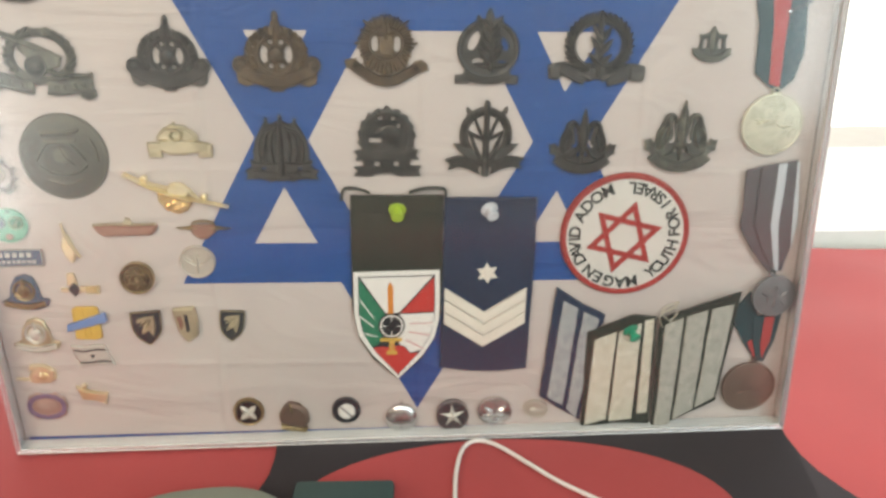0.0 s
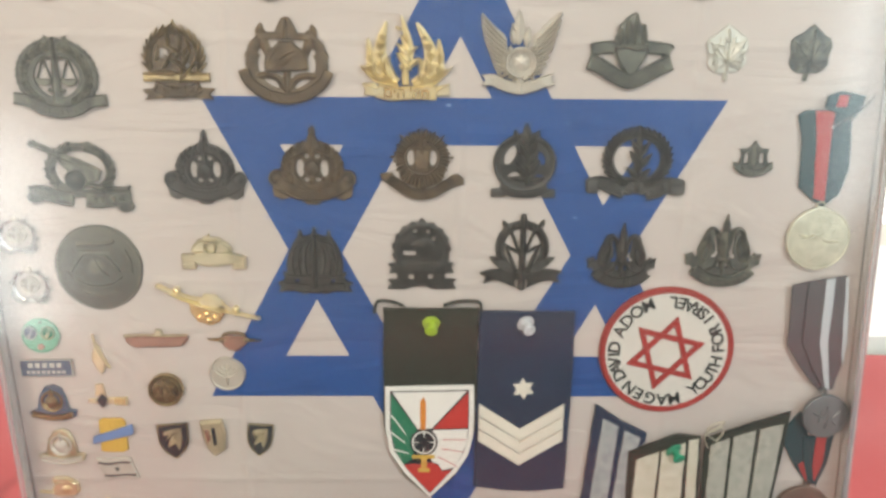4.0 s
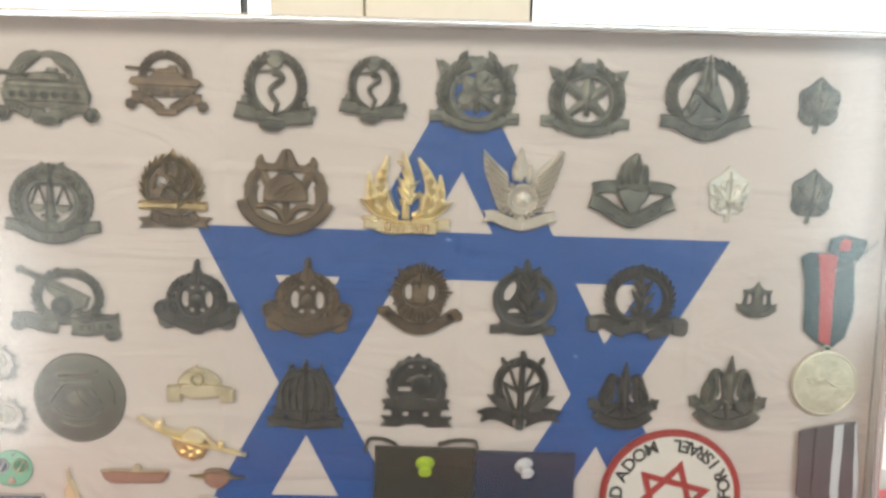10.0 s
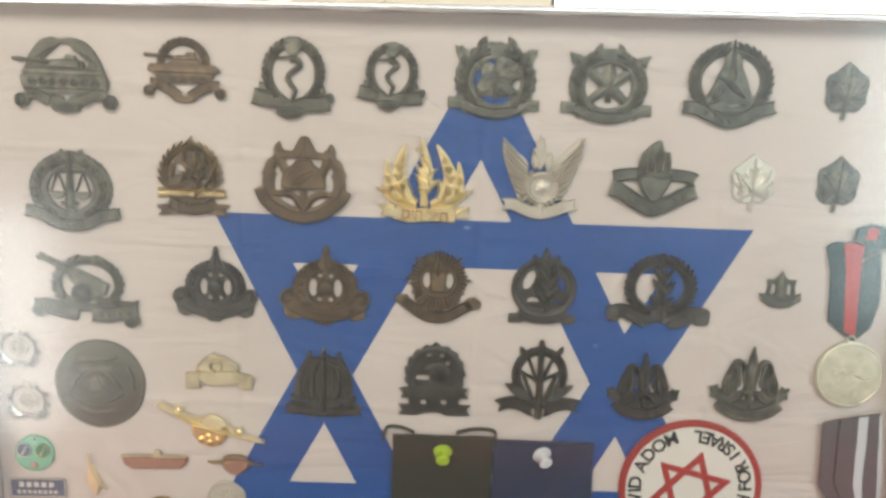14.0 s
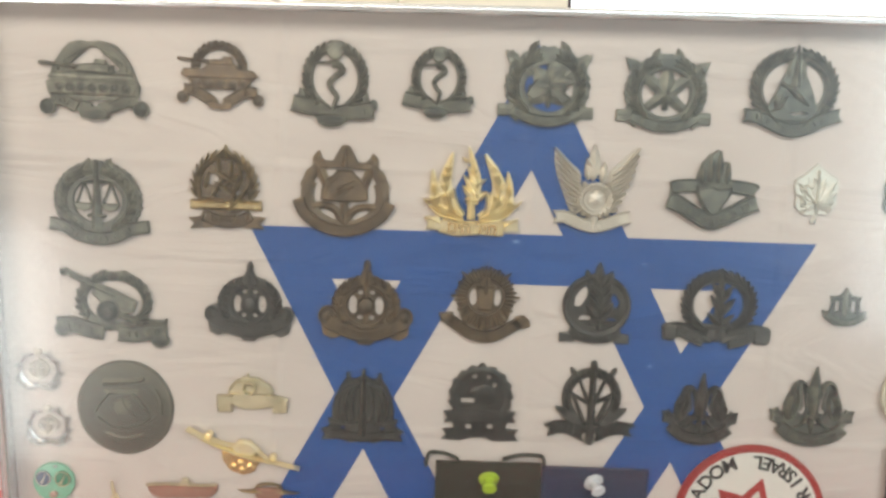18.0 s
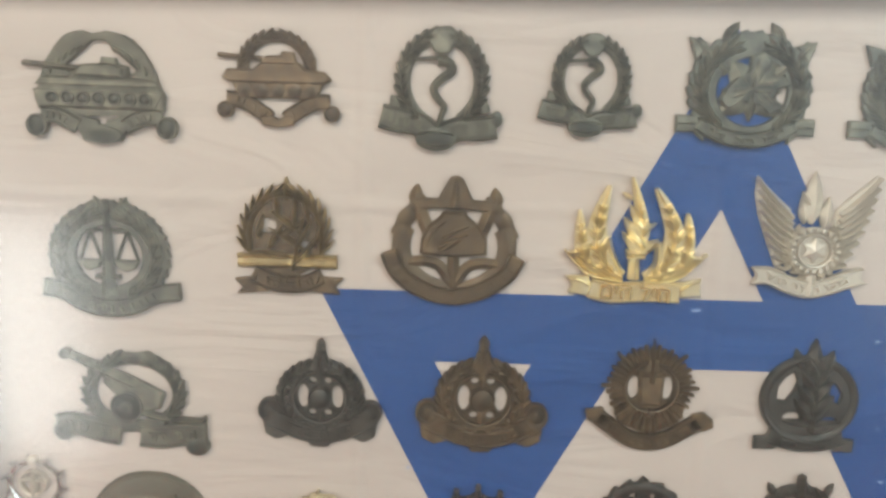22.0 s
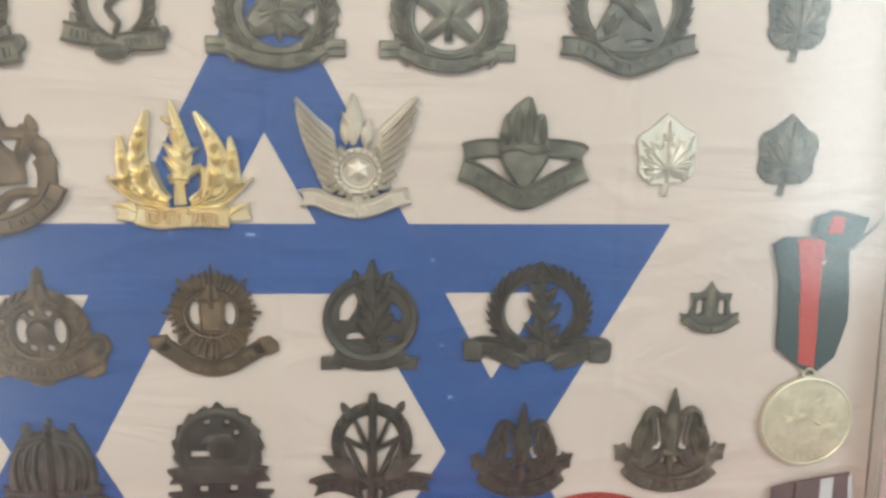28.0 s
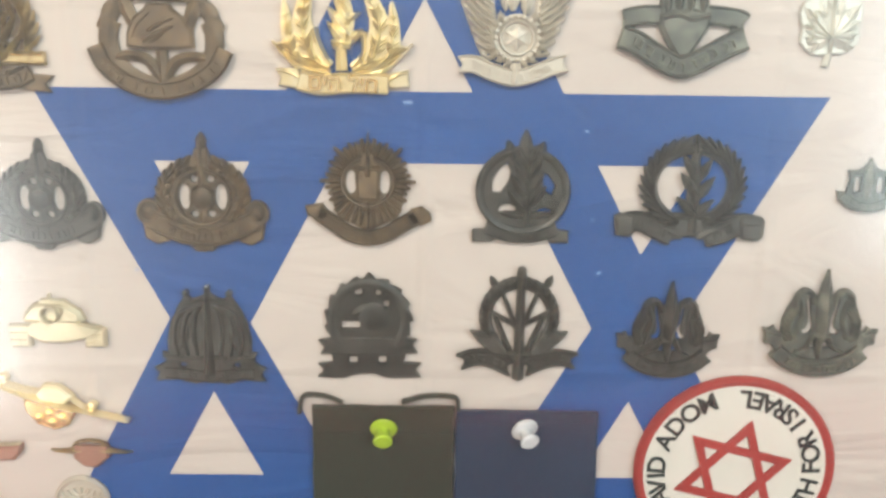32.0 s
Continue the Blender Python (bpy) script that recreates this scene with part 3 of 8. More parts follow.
def c_beads(bm, cx, cz, rx, rz, n, r, h0, h1, a0=0, a1=360):
    """A ring of small round beads."""
    for i in range(n):
        a = radians(a0 + (a1 - a0) * i / n)
        c_disc(bm, cx + rx * math.cos(a), cz + rz * math.sin(a), r, r, h0, h1, 0.2, 8)


def ellipse(cx, cz, rx, rz, n=16, turn=0.0):
    """An oval outline."""
    ct, st = math.cos(radians(turn)), math.sin(radians(turn))
    pts = [(rx * math.cos(2 * math.pi * i / n), rz * math.sin(2 * math.pi * i / n)) for i in range(n)]
    return [(cx + x * ct - z * st, cz + x * st + z * ct) for x, z in pts]


def jagged(cx, cz, rx, rz, n, depth, m=4):
    """A round outline with n small teeth, as of leaf tips."""
    pts = []
    for i in range(n * m):
        a = 2 * math.pi * i / (n * m)
        k = 1 - depth * ((i % m) / m)
        pts.append((cx + rx * k * math.cos(a), cz + rz * k * math.sin(a)))
    return pts


def c_blade_raw(bm, path, w, h0, h1):
    rows = []
    for i, (x, z) in enumerate(path):
        a, b = path[max(0, i - 1)], path[min(len(path) - 1, i + 1)]
        d = Vector((b[0] - a[0], b[1] - a[1]))
        d = d.normalized() if d.length else Vector((1, 0))
        rows.append([bm.verts.new((v[0] * U, -v[1] * U, v[2] * U)) for v in ((x - d.y * w, h0, z + d.x * w), (x, h1, z), (x + d.y * w, h0, z - d.x * w))])
    for a, b in zip(rows, rows[1:]):
        for i in range(2):
            bm.faces.new((a[i], a[i + 1], b[i + 1], b[i]))


def c_ring(bm, cx, cz, rx, rz, w, h0, h1, a0=0, a1=360, bumps=0, n=56):
    """A ridged ring or arch; bumps make its rim leafy."""
    full = abs(a1 - a0) >= 360
    rows = []
    m = n if full else n + 1
    for i in range(m):
        a = radians(a0 + (a1 - a0) * i / n)
        k = (0.5 + 0.5 * abs(math.sin(bumps * a / 2))) if bumps else 1
        out = w * 0.26 * (k - 1) if bumps else 0
        row = []
        for dr, h in ((0, h0), (out, h0 + (h1 - h0) * 0.6), (-0.28 * w, h0 + (h1 - h0) * (0.8 + 0.2 * k)), (-0.66 * w, h0 + (h1 - h0) * (0.75 + 0.15 * k)), (-w, h0 + (h1 - h0) * 0.5), (-w, h0)):
            row.append(bm.verts.new(((cx + (rx + dr + (out if dr == 0 else 0)) * math.cos(a)) * U, -h * U, (cz + (rz + dr + (out if dr == 0 else 0)) * math.sin(a)) * U)))
        rows.append(row)
    pairs = list(zip(rows, rows[1:] + rows[:1])) if full else list(zip(rows, rows[1:]))
    for a, b in pairs:
        for i in range(5):
            bm.faces.new((a[i], a[i + 1], b[i + 1], b[i]))
    if not full:
        bm.faces.new(rows[0])
        bm.faces.new(rows[-1][::-1])


def c_wreath(bm, cx, cz, rx, rz, a0, a1, n, length, width, h0, h1, spread=28):
    """Pairs of leaves along an arc, growing from a0 to a1."""
    sgn = 1 if a1 > a0 else -1
    for i in range(n):
        a = radians(a0 + (a1 - a0) * i / n)
        x, z = cx + rx * math.cos(a), cz + rz * math.sin(a)
        tang = math.degrees(math.atan2(rz * math.cos(a), -rx * math.sin(a))) + (0 if sgn > 0 else 180)
        for s in (-1, 1):
            c_leaf(bm, x, z, tang + s * spread, length, width, h0, h1 + 0.6 + 0.3 * (i % 2))
        c_leaf(bm, x, z, tang, length, width * 0.7, h0, h1 + 1.1)


def c_disc(bm, cx, cz, rx, rz, h0, h1, dome=0.5, n=32, rim=0.0):
    """A round boss with a domed face and, if asked, a raised rim."""
    prof = [(1.0, h0), (1.0, h1 - 0.25), (0.97, h1)]
    prof += [(1 - rim * 0.6, h1), (1 - rim, h1 - 0.35)] if rim else []
    base = h1 - (0.35 if rim else 0)
    prof += [(0.7 * (1 - rim), base + dome * 0.5), (0.4 * (1 - rim), base + dome * 0.85)]
    rows = [[bm.verts.new(((cx + rx * k * math.cos(2 * math.pi * i / n)) * U, -h * U, (cz + rz * k * math.sin(2 * math.pi * i / n)) * U)) for i in range(n)] for k, h in prof]
    for a, b in zip(rows, rows[1:]):
        for i in range(n):
            bm.faces.new((a[i], a[(i + 1) % n], b[(i + 1) % n], b[i]))
    tip = bm.verts.new((cx * U, -(base + dome) * U, cz * U))
    for i in range(n):
        bm.faces.new((rows[-1][i], rows[-1][(i + 1) % n], tip))
    bm.faces.new(rows[0][::-1])


def c_rod(bm, x0, z0, x1, z1, w0, w1, h0, h1):
    c_blade(bm, [(x0, z0), (x1, z1)], w0, w1, h0, h1)


def c_star(bm, cx, cz, r, w, h0, h1, turn=0):
    """A six-pointed star of two outlined triangles."""
    for k in (90, 270):
        o = [(cx + r * math.cos(radians(k + turn + 120 * i)), cz + r * math.sin(radians(k + turn + 120 * i))) for i in range(3)]
        q = [(cx + (r - 2 * w) * math.cos(radians(k + turn + 120 * i)), cz + (r - 2 * w) * math.sin(radians(k + turn + 120 * i))) for i in range(3)]
        c_plate(bm, o, h0, h1 + (0.06 if k > 100 else 0), (q,), 0.08)


def c_solid_star(bm, cx, cz, r0, r1, n, h0, h1, turn=90):
    """A faceted star with n points."""
    rim = [(cx + (r0 if i % 2 == 0 else r1) * math.cos(radians(turn + 180 * i / n)), cz + (r0 if i % 2 == 0 else r1) * math.sin(radians(turn + 180 * i / n))) for i in range(2 * n)]
    vs = [bm.verts.new((x * U, -h0 * U, z * U)) for x, z in rim]
    top = bm.verts.new((cx * U, -h1 * U, cz * U))
    for i in range(2 * n):
        bm.faces.new((vs[i], vs[(i + 1) % (2 * n)], top))
    bm.faces.new(vs[::-1])


def c_frond(bm, pts, width, n, h0, h1):
    """A long leaf along a smooth line: a low ridged body, a raised rib and n pairs of slanted barbs."""
    path = smooth_line(pts, 6)
    m = len(path)
    wide = lambda t: width * min(1.0, 0.5 + 1.6 * t) * max(0.02, 1 - t) ** 0.5
    rows = []
    for i, (x, z) in enumerate(path):
        a, b = Vector(path[max(0, i - 1)]), Vector(path[min(m - 1, i + 1)])
        d = (b - a).normalized()
        w = wide(i / (m - 1)) / 2
        rows.append([bm.verts.new((v[0] * U, -v[1] * U, v[2] * U)) for v in ((x - d.y * w, h0, z + d.x * w), (x - d.y * w, h0 + (h1 - h0) * 0.55, z + d.x * w), (x, h0 + (h1 - h0) * 0.6, z), (x + d.y * w, h0 + (h1 - h0) * 0.55, z - d.x * w), (x + d.y * w, h0, z - d.x * w))])
    for a, b in zip(rows, rows[1:]):
        for i in range(4):
            bm.faces.new((a[i], a[i + 1], b[i + 1], b[i]))
    bm.faces.new(rows[0])
    bm.faces.new(rows[-1][::-1])
    c_blade(bm, pts, width * 0.16, width * 0.08, h0 + 0.5, h1 + 1.1)
    for k in range(n):
        i = int((m - 2) * (0.12 + 0.8 * k / n))
        x, z = path[i]
        d = (Vector(path[i + 1]) - Vector(path[i])).normalized()
        ang, w = math.degrees(math.atan2(d.y, d.x)), wide(i / (m - 1)) * 0.62
        for q in (-1, 1):
            c_leaf(bm, x, z, ang + 40 * q, w, width * 0.11, h0 + (h1 - h0) * 0.4, h1 + 0.9)


def mirror(pts):
    return [(-x, z) for x, z in pts]


SHAPES = {"plate": c_plate, "poly": c_poly, "leaf": c_leaf, "blade": c_blade, "scroll": c_scroll, "ring": c_ring, "wreath": c_wreath, "disc": c_disc, "rod": c_rod, "chevrons": c_chevrons, "beads": c_beads, "star": c_star, "solid_star": c_solid_star, "frond": c_frond}


def badge(name, x, z, mat, label, category, parts, turn=0.0, scale=1.0, group="", h=0.0, mats=None):
    """A badge pinned on the flag: parts maps a part's name to its shapes. x, z in millimetres on the board."""
    ob = thing(name, BOARD @ pose(x * U, -h * U, z * U, 0, -turn, 0) @ Matrix.Diagonal((scale, 1, scale, 1)), label, category, group)
    for pname, shapes in parts.items():
        bm = bmesh.new()
        for kind, *args in shapes:
            SHAPES[kind](bm, *args)
        surface = (mats or {}).get(pname, mat)
        whole = part(pname, bm, surface, ob)
        lettered = [args for kind, *args in shapes if kind == "scroll" and len(args) > 5 and args[5]]
        if lettered:
            bm = bmesh.new()
            for args in lettered:
                c_letters(bm, *args)
            part("lettering", bm, surface, whole)
    return ob


CAPS = "cap badges pinned on the flag"
PINS = "small lapel pins on the flag"


# ---- first row ----
badge("tank_badge", -179.4, 128.3, M_BRONZE, "large dark bronze tank cap badge with wreath and scroll", "badge", {
    "wreath": [("plate", [(-18.2, -4), (-17.2, 2.6), (-15, 8.0), (-12.2, 12), (-9.6, 14.6), (-5, 16), (-1.5, 15), (2, 16), (7, 15), (9.6, 13.6), (12.4, 10.6), (15, 6.4), (16.8, 1.6), (18, -4)], 0.2, 1.8, ([(-10.6, 5.4), (-1.8, 13.2), (1.8, 13.2), (10.4, 5.2), (8.6, 4), (-9, 4.4)],), 0.3)] + [("leaf", q * (15.6 - 1.9 * i) - 0.4, 1.6 + 2.3 * i - 0.12 * i * i, 90 + q * (4 + 9 * i), 3.4, 1.8, 1.0, 2.6) for q in (-1, 1) for i in range(6)],
    "tank": [("poly", [(-16, 3.4), (-9, 3.4), (-5.5, 6.6), (4, 7.4), (8, 6.4), (8.4, 3.4), (16, 2.8), (18.4, -1.6), (17.8, -5.8), (-17.8, -5.8), (-18.8, -2.0)], 0.4, 2.4, 0.6), ("poly", [(-7, 3.6), (-4.5, 6.4), (3.5, 7), (7, 5.8), (7, 3.2)], 2.2, 3.9, 0.5), ("rod", -6, 5.4, -21.4, 6.6, 1.9, 1.7, 0.6, 3.2), ("poly", [(0.5, 7), (1, 8.8), (5, 8.6), (5.5, 6.6)], 1.0, 3.0, 0.3), ("poly", [(-16.4, 2.8), (16.4, 2.2), (17.4, 0.6), (-18, 0.8)], 2.0, 3.2, 0.3), ("poly", [(-19, -0.4), (18.4, -0.6), (15.8, -5.2), (-16, -5.2)], 2.0, 2.8, 0.3)] + [("disc", -13.2 + 4.4 * i, -2.7, 1.9, 1.9, 2.4, 3.5, 0.4, 14, 0.3) for i in range(7)],
    "scroll": [("plate", [(-17, -5), (17, -5), (14, -9), (7, -11.6), (5.6, -14.6), (-5.2, -14.6), (-6.6, -11.8), (-14, -9)], 0.3, 1.8, ([(-5.5, -7.8), (6, -7.4), (1.4, -8.6), (1.2, -9.8), (-0.8, -9.8), (-1.0, -8.6)],), 0.3), ("scroll", [(-17, -7.6), (-12, -7.9), (-6.6, -10.6)], 4.4, 1.4, 2.4, 0, 3), ("scroll", [(6.8, -10.6), (12, -7.9), (17.6, -7.6)], 4.4, 1.4, 2.4, 0, 3), ("disc", -18.2, -10.6, 3.0, 3.2, 0.3, 2.9, 0.5, 18, 0.3), ("disc", 18.8, -10.4, 3.0, 3.2, 0.3, 2.9, 0.5, 18, 0.3), ("disc", 0.4, -12.9, 5.6, 2.4, 0.3, 2.7, 0.3, 20)]}, 0, 1, CAPS)
badge("tank_badge", -129.2, 132.6, M_BROWN, "small brown bronze tank cap badge with open wreath", "badge", {
    "wreath": [("ring", -0.5, 2.2, 11.2, 11.2, 3.4, 0.2, 2.0, 0, 180, 24), ("wreath", -0.5, 2.2, 9.6, 9.6, 5, 84, 6, 3.6, 1.8, 1.0, 2.3), ("wreath", -0.5, 2.2, 9.6, 9.6, 175, 96, 6, 3.6, 1.8, 1.0, 2.3)],
    "tank": [("poly", [(-14.2, 2.5), (-7, 2.6), (-4.5, 4.6), (6, 4.6), (8, 2.7), (13, 2.4), (15.2, 0), (13, -1.2), (-13.6, -1.2), (-15.6, 0.2)], 0.4, 3.0, 0.6), ("poly", [(-5, 4.2), (-3, 6.2), (1, 6.4), (1.4, 7.6), (4.6, 7.4), (5.6, 4.2)], 0.8, 3.4, 0.4), ("rod", -4.6, 5.4, -16.8, 6.2, 1.5, 1.4, 0.8, 2.8), ("poly", [(-13, -1), (13, -1), (10.6, -5.4), (-10.6, -5.4)], 0.4, 2.2, 0.4)] + [("disc", -9.5 + 4.7 * i, -3.1, 2.0, 2.0, 1.8, 2.8, 0.4, 14) for i in range(5)],
    "scroll": [("scroll", [(-14.5, -5.6), (-10, -6.2), (-4, -9.6), (-2.6, -11)], 4.2, 0.3, 2.0, 0, 3), ("scroll", [(2.6, -11), (4, -9.8), (10, -6.4), (14.6, -6)], 4.2, 0.3, 2.0, 0, 3), ("disc", -14.8, -8.8, 2.3, 2.4, 0.3, 2.6, 0.4, 16, 0.3), ("disc", 15.2, -9.2, 2.3, 2.4, 0.3, 2.6, 0.4, 16, 0.3), ("poly", [(-5, -10.4), (-2, -10), (0, -11), (2.4, -10), (5.2, -10.4), (4.4, -12.8), (0, -13.5), (-4.4, -12.8)], 0.3, 2.4, 0.4)]}, 0, 1, CAPS)


def medical_badge(x, z, s, mat, label):
    badge("medical_badge", x, z, mat, label, "badge", {
        "wreath": [("ring", 0.6, 2.4, 13.2, 14.6, 4.4, 0.2, 1.5, -62, 242, 40), ("wreath", 0.6, 2.4, 11, 12.4, -58, 80, 11, 4.6, 2.1, 1.0, 2.7), ("wreath", 0.6, 2.4, 11, 12.4, 238, 100, 11, 4.6, 2.1, 1.0, 2.7), ("poly", [(-3.8, 14.2), (-2, 10.4), (0, 9.6), (2.6, 10.2), (5, 14), (3.6, 16.6), (1, 17.4), (-2, 16.6)], 0.4, 2.9, 0.5)],
        "snake": [("blade", [(-0.6, 8.0), (2.4, 7.4), (3.2, 5.2), (0.6, 3.2), (-1.6, 0.6), (-0.6, -2.2), (1.4, -4.6), (0.6, -7.4), (-0.4, -11.5)], 3.0, 1.6, 0.6, 2.9), ("rod", -7.2, 8.2, 2.0, 8.9, 1.0, 1.7, 0.6, 2.9)],
        "scroll": [("scroll", [(-16.2, -7.6), (-11, -8.8), (-6, -9.4), (-2, -12)], 6.4, 0.3, 2.4, 0, 4), ("scroll", [(1.6, -12), (6, -10.6), (11, -10.4), (16.2, -9.6)], 6.4, 0.3, 2.4, 0, 4), ("disc", -0.6, -13.6, 5.8, 3.4, 0.3, 2.8, 0.5, 24), ("blade", [(-5.4, -12.4), (-0.6, -11.6), (4.4, -12.4)], 1.0, 0.8, 2.4, 3.8), ("blade", [(-4.6, -14.8), (-0.6, -15.6), (3.6, -14.8)], 1.0, 0.8, 2.2, 3.6), ("poly", [(-14, -4.6), (-11, -5.4), (-11, -2.4), (-13.6, -1.6)], 0.3, 1.9, 0.3), ("poly", [(11.4, -6.4), (14.4, -5.8), (13.8, -3), (11.8, -3)], 0.3, 1.9, 0.3), ("disc", 16.2, -7.6, 1.8, 2.4, 0.3, 2.3, 0.4, 14)]}, 0, s, CAPS)


medical_badge(-84.0, 131.1, 1.0, M_BRONZE, "dark bronze medical cap badge with staff and snake")
medical_badge(-42.4, 133.4, 0.83, M_BRONZE, "smaller dark bronze medical cap badge with staff and snake")


def crossed_badge(x, z, mat, label, star):
    if star:
        ring = [("plate", jagged(0.4, -1.2, 17.0, 15.6, 30, 0.05), 0.2, 1.8, (ellipse(0.4, -1.6, 9.8, 9.2, 36),), 0.3), ("ring", 0.4, -1.6, 11.4, 10.6, 1.5, 1.4, 2.4), ("leaf", -5.6, 11, 66, 6, 3.2, 0.3, 2.2), ("leaf", 6.4, 11, 114, 6, 3.2, 0.3, 2.2), ("poly", [(-6, 10.6), (-2, 11.6), (0.6, 11), (3, 11.6), (7, 10.6), (5, 14.6), (0.6, 12.8), (-4, 14.6)], 0.3, 2.0, 0.4)]
        inner = [("leaf", 0.4, -3, 90, 12.4, 7.2, 0.8, 3.2), ("rod", 0.4, -2, 0.4, -8.2, 2.0, 2.6, 0.6, 2.8)]
        swords = [("blade", [(-13.4, 9.6), (-7, 4.0), (0.4, -1.8)], 3.4, 5.6, 0.8, 2.6), ("blade", [(14.2, 9.4), (8, 3.8), (0.6, -1.8)], 3.4, 5.6, 0.8, 2.5), ("blade", [(0.4, -1.4), (5.4, -5.6), (10.8, -10)], 5.6, 2.6, 0.7, 2.5), ("blade", [(0.6, -1.4), (-4.6, -5.6), (-9.8, -10)], 5.6, 2.6, 0.7, 2.4), ("poly", [(-16.8, 12.2), (-11.4, 11), (-14.8, 6.4)], 0.5, 2.0, 0.4), ("poly", [(17.6, 11.8), (12.2, 10.8), (15.6, 6.2)], 0.5, 2.0, 0.4)]
    else:
        ring = [("plate", jagged(0.5, -1.0, 17.6, 16.2, 26, 0.07), 0.2, 1.7, (ellipse(1.2, -1.6, 9.8, 9.4, 36),), 0.3), ("leaf", -7.6, 11.4, 56, 7, 3.4, 0.3, 2.4), ("leaf", 9, 11.4, 124, 7, 3.4, 0.3, 2.4), ("ring", 0.8, 8, 6, 5.4, 1.8, 0.2, 1.6, 30, 150)]
        inner = [("leaf", 1, -1.4, a, r, 7.4, 0.6, 2.7) for a, r in ((52, 10.6), (128, 10.2), (218, 10.8), (322, 10.8))] + [("leaf", 1, -1.4, a, 8.4, 3.4, 1.0, 3.0) for a in (90, 180, 0, 270)] + [("poly", [(-6.4, -1), (-3.4, 2.6), (-0.4, 4.2), (0.2, 8.2), (3.4, 9.4), (6, 7.2), (5, 3.2), (9.6, 2.8), (11.8, 0.6), (8.4, -0.8), (7.4, -3.6), (10, -5.6), (6.4, -8), (3.6, -5.6), (-1, -4.8), (-5.4, -6.8), (-8, -4.2)], 0.4, 2.4, 0.6), ("leaf", 2.2, 1, 84, 8, 4.6, 1.6, 3.0), ("leaf", 2.6, 0.6, 12, 8, 3.2, 1.6, 2.9), ("leaf", 1.6, -0.6, 204, 8.4, 4, 1.6, 2.9), ("leaf", 3.4, -1, -46, 7.4, 3.2, 1.6, 2.8), ("leaf", 1, -2.4, 168, 8, 2.6, 1.6, 2.8), ("leaf", 2, -3, 244, 4, 2.4, 1.6, 2.7), ("disc", 3, 5.4, 1.6, 1.6, 1.8, 3.0, 0.4, 12)]
        swords = [("rod", -15.6, 11.6, -6, 3.4, 3.6, 2.8, 0.8, 2.2), ("rod", 16.4, 11.2, 7.4, 3.2, 3.6, 2.8, 0.8, 2.2), ("rod", 8, -5, 12, -9, 3, 2.2, 0.6, 2.0), ("poly", [(-17.2, 12.8), (-11.4, 11.2), (-15, 6.4)], 0.5, 1.9, 0.4), ("poly", [(18, 12.4), (12.2, 11), (15.8, 6.2)], 0.5, 1.9, 0.4)]
    badge("crossed_sword_badge", x, z, mat, label, "badge", {
        "wreath": ring + [("wreath", 0.5, -1.3, 13.4, 12.6, -58, 72, 11, 5, 2.3, 1.0, 2.5), ("wreath", 0.5, -1.3, 13.4, 12.6, 238, 108, 11, 5, 2.3, 1.0, 2.5)],
        "crossed_swords": swords,
        "emblem": inner,
        "scroll": [("scroll", [(-13, -10.4), (-7, -13.6), (0.4, -14.9), (7.4, -13.8), (13.4, -10.6)], 4.2, 0.3, 2.4, 0, 8), ("poly", [(-19.2, -8.4), (-12.4, -8.4), (-11.4, -12.4), (-11, -15.8), (-14, -13.2), (-19.2, -13.2)], 0.3, 1.9, 0.4), ("poly", [(19.4, -8.6), (13, -8.6), (12, -12.6), (12.2, -15.8), (14.8, -13.4), (19.4, -13.4)], 0.3, 1.9, 0.4), ("rod", -18.6, -10.8, -14, -10.8, 0.6, 0.6, 1.7, 2.3), ("rod", 14.6, -11, 18.8, -11, 0.6, 0.6, 1.7, 2.3)]}, 0, 1, CAPS)


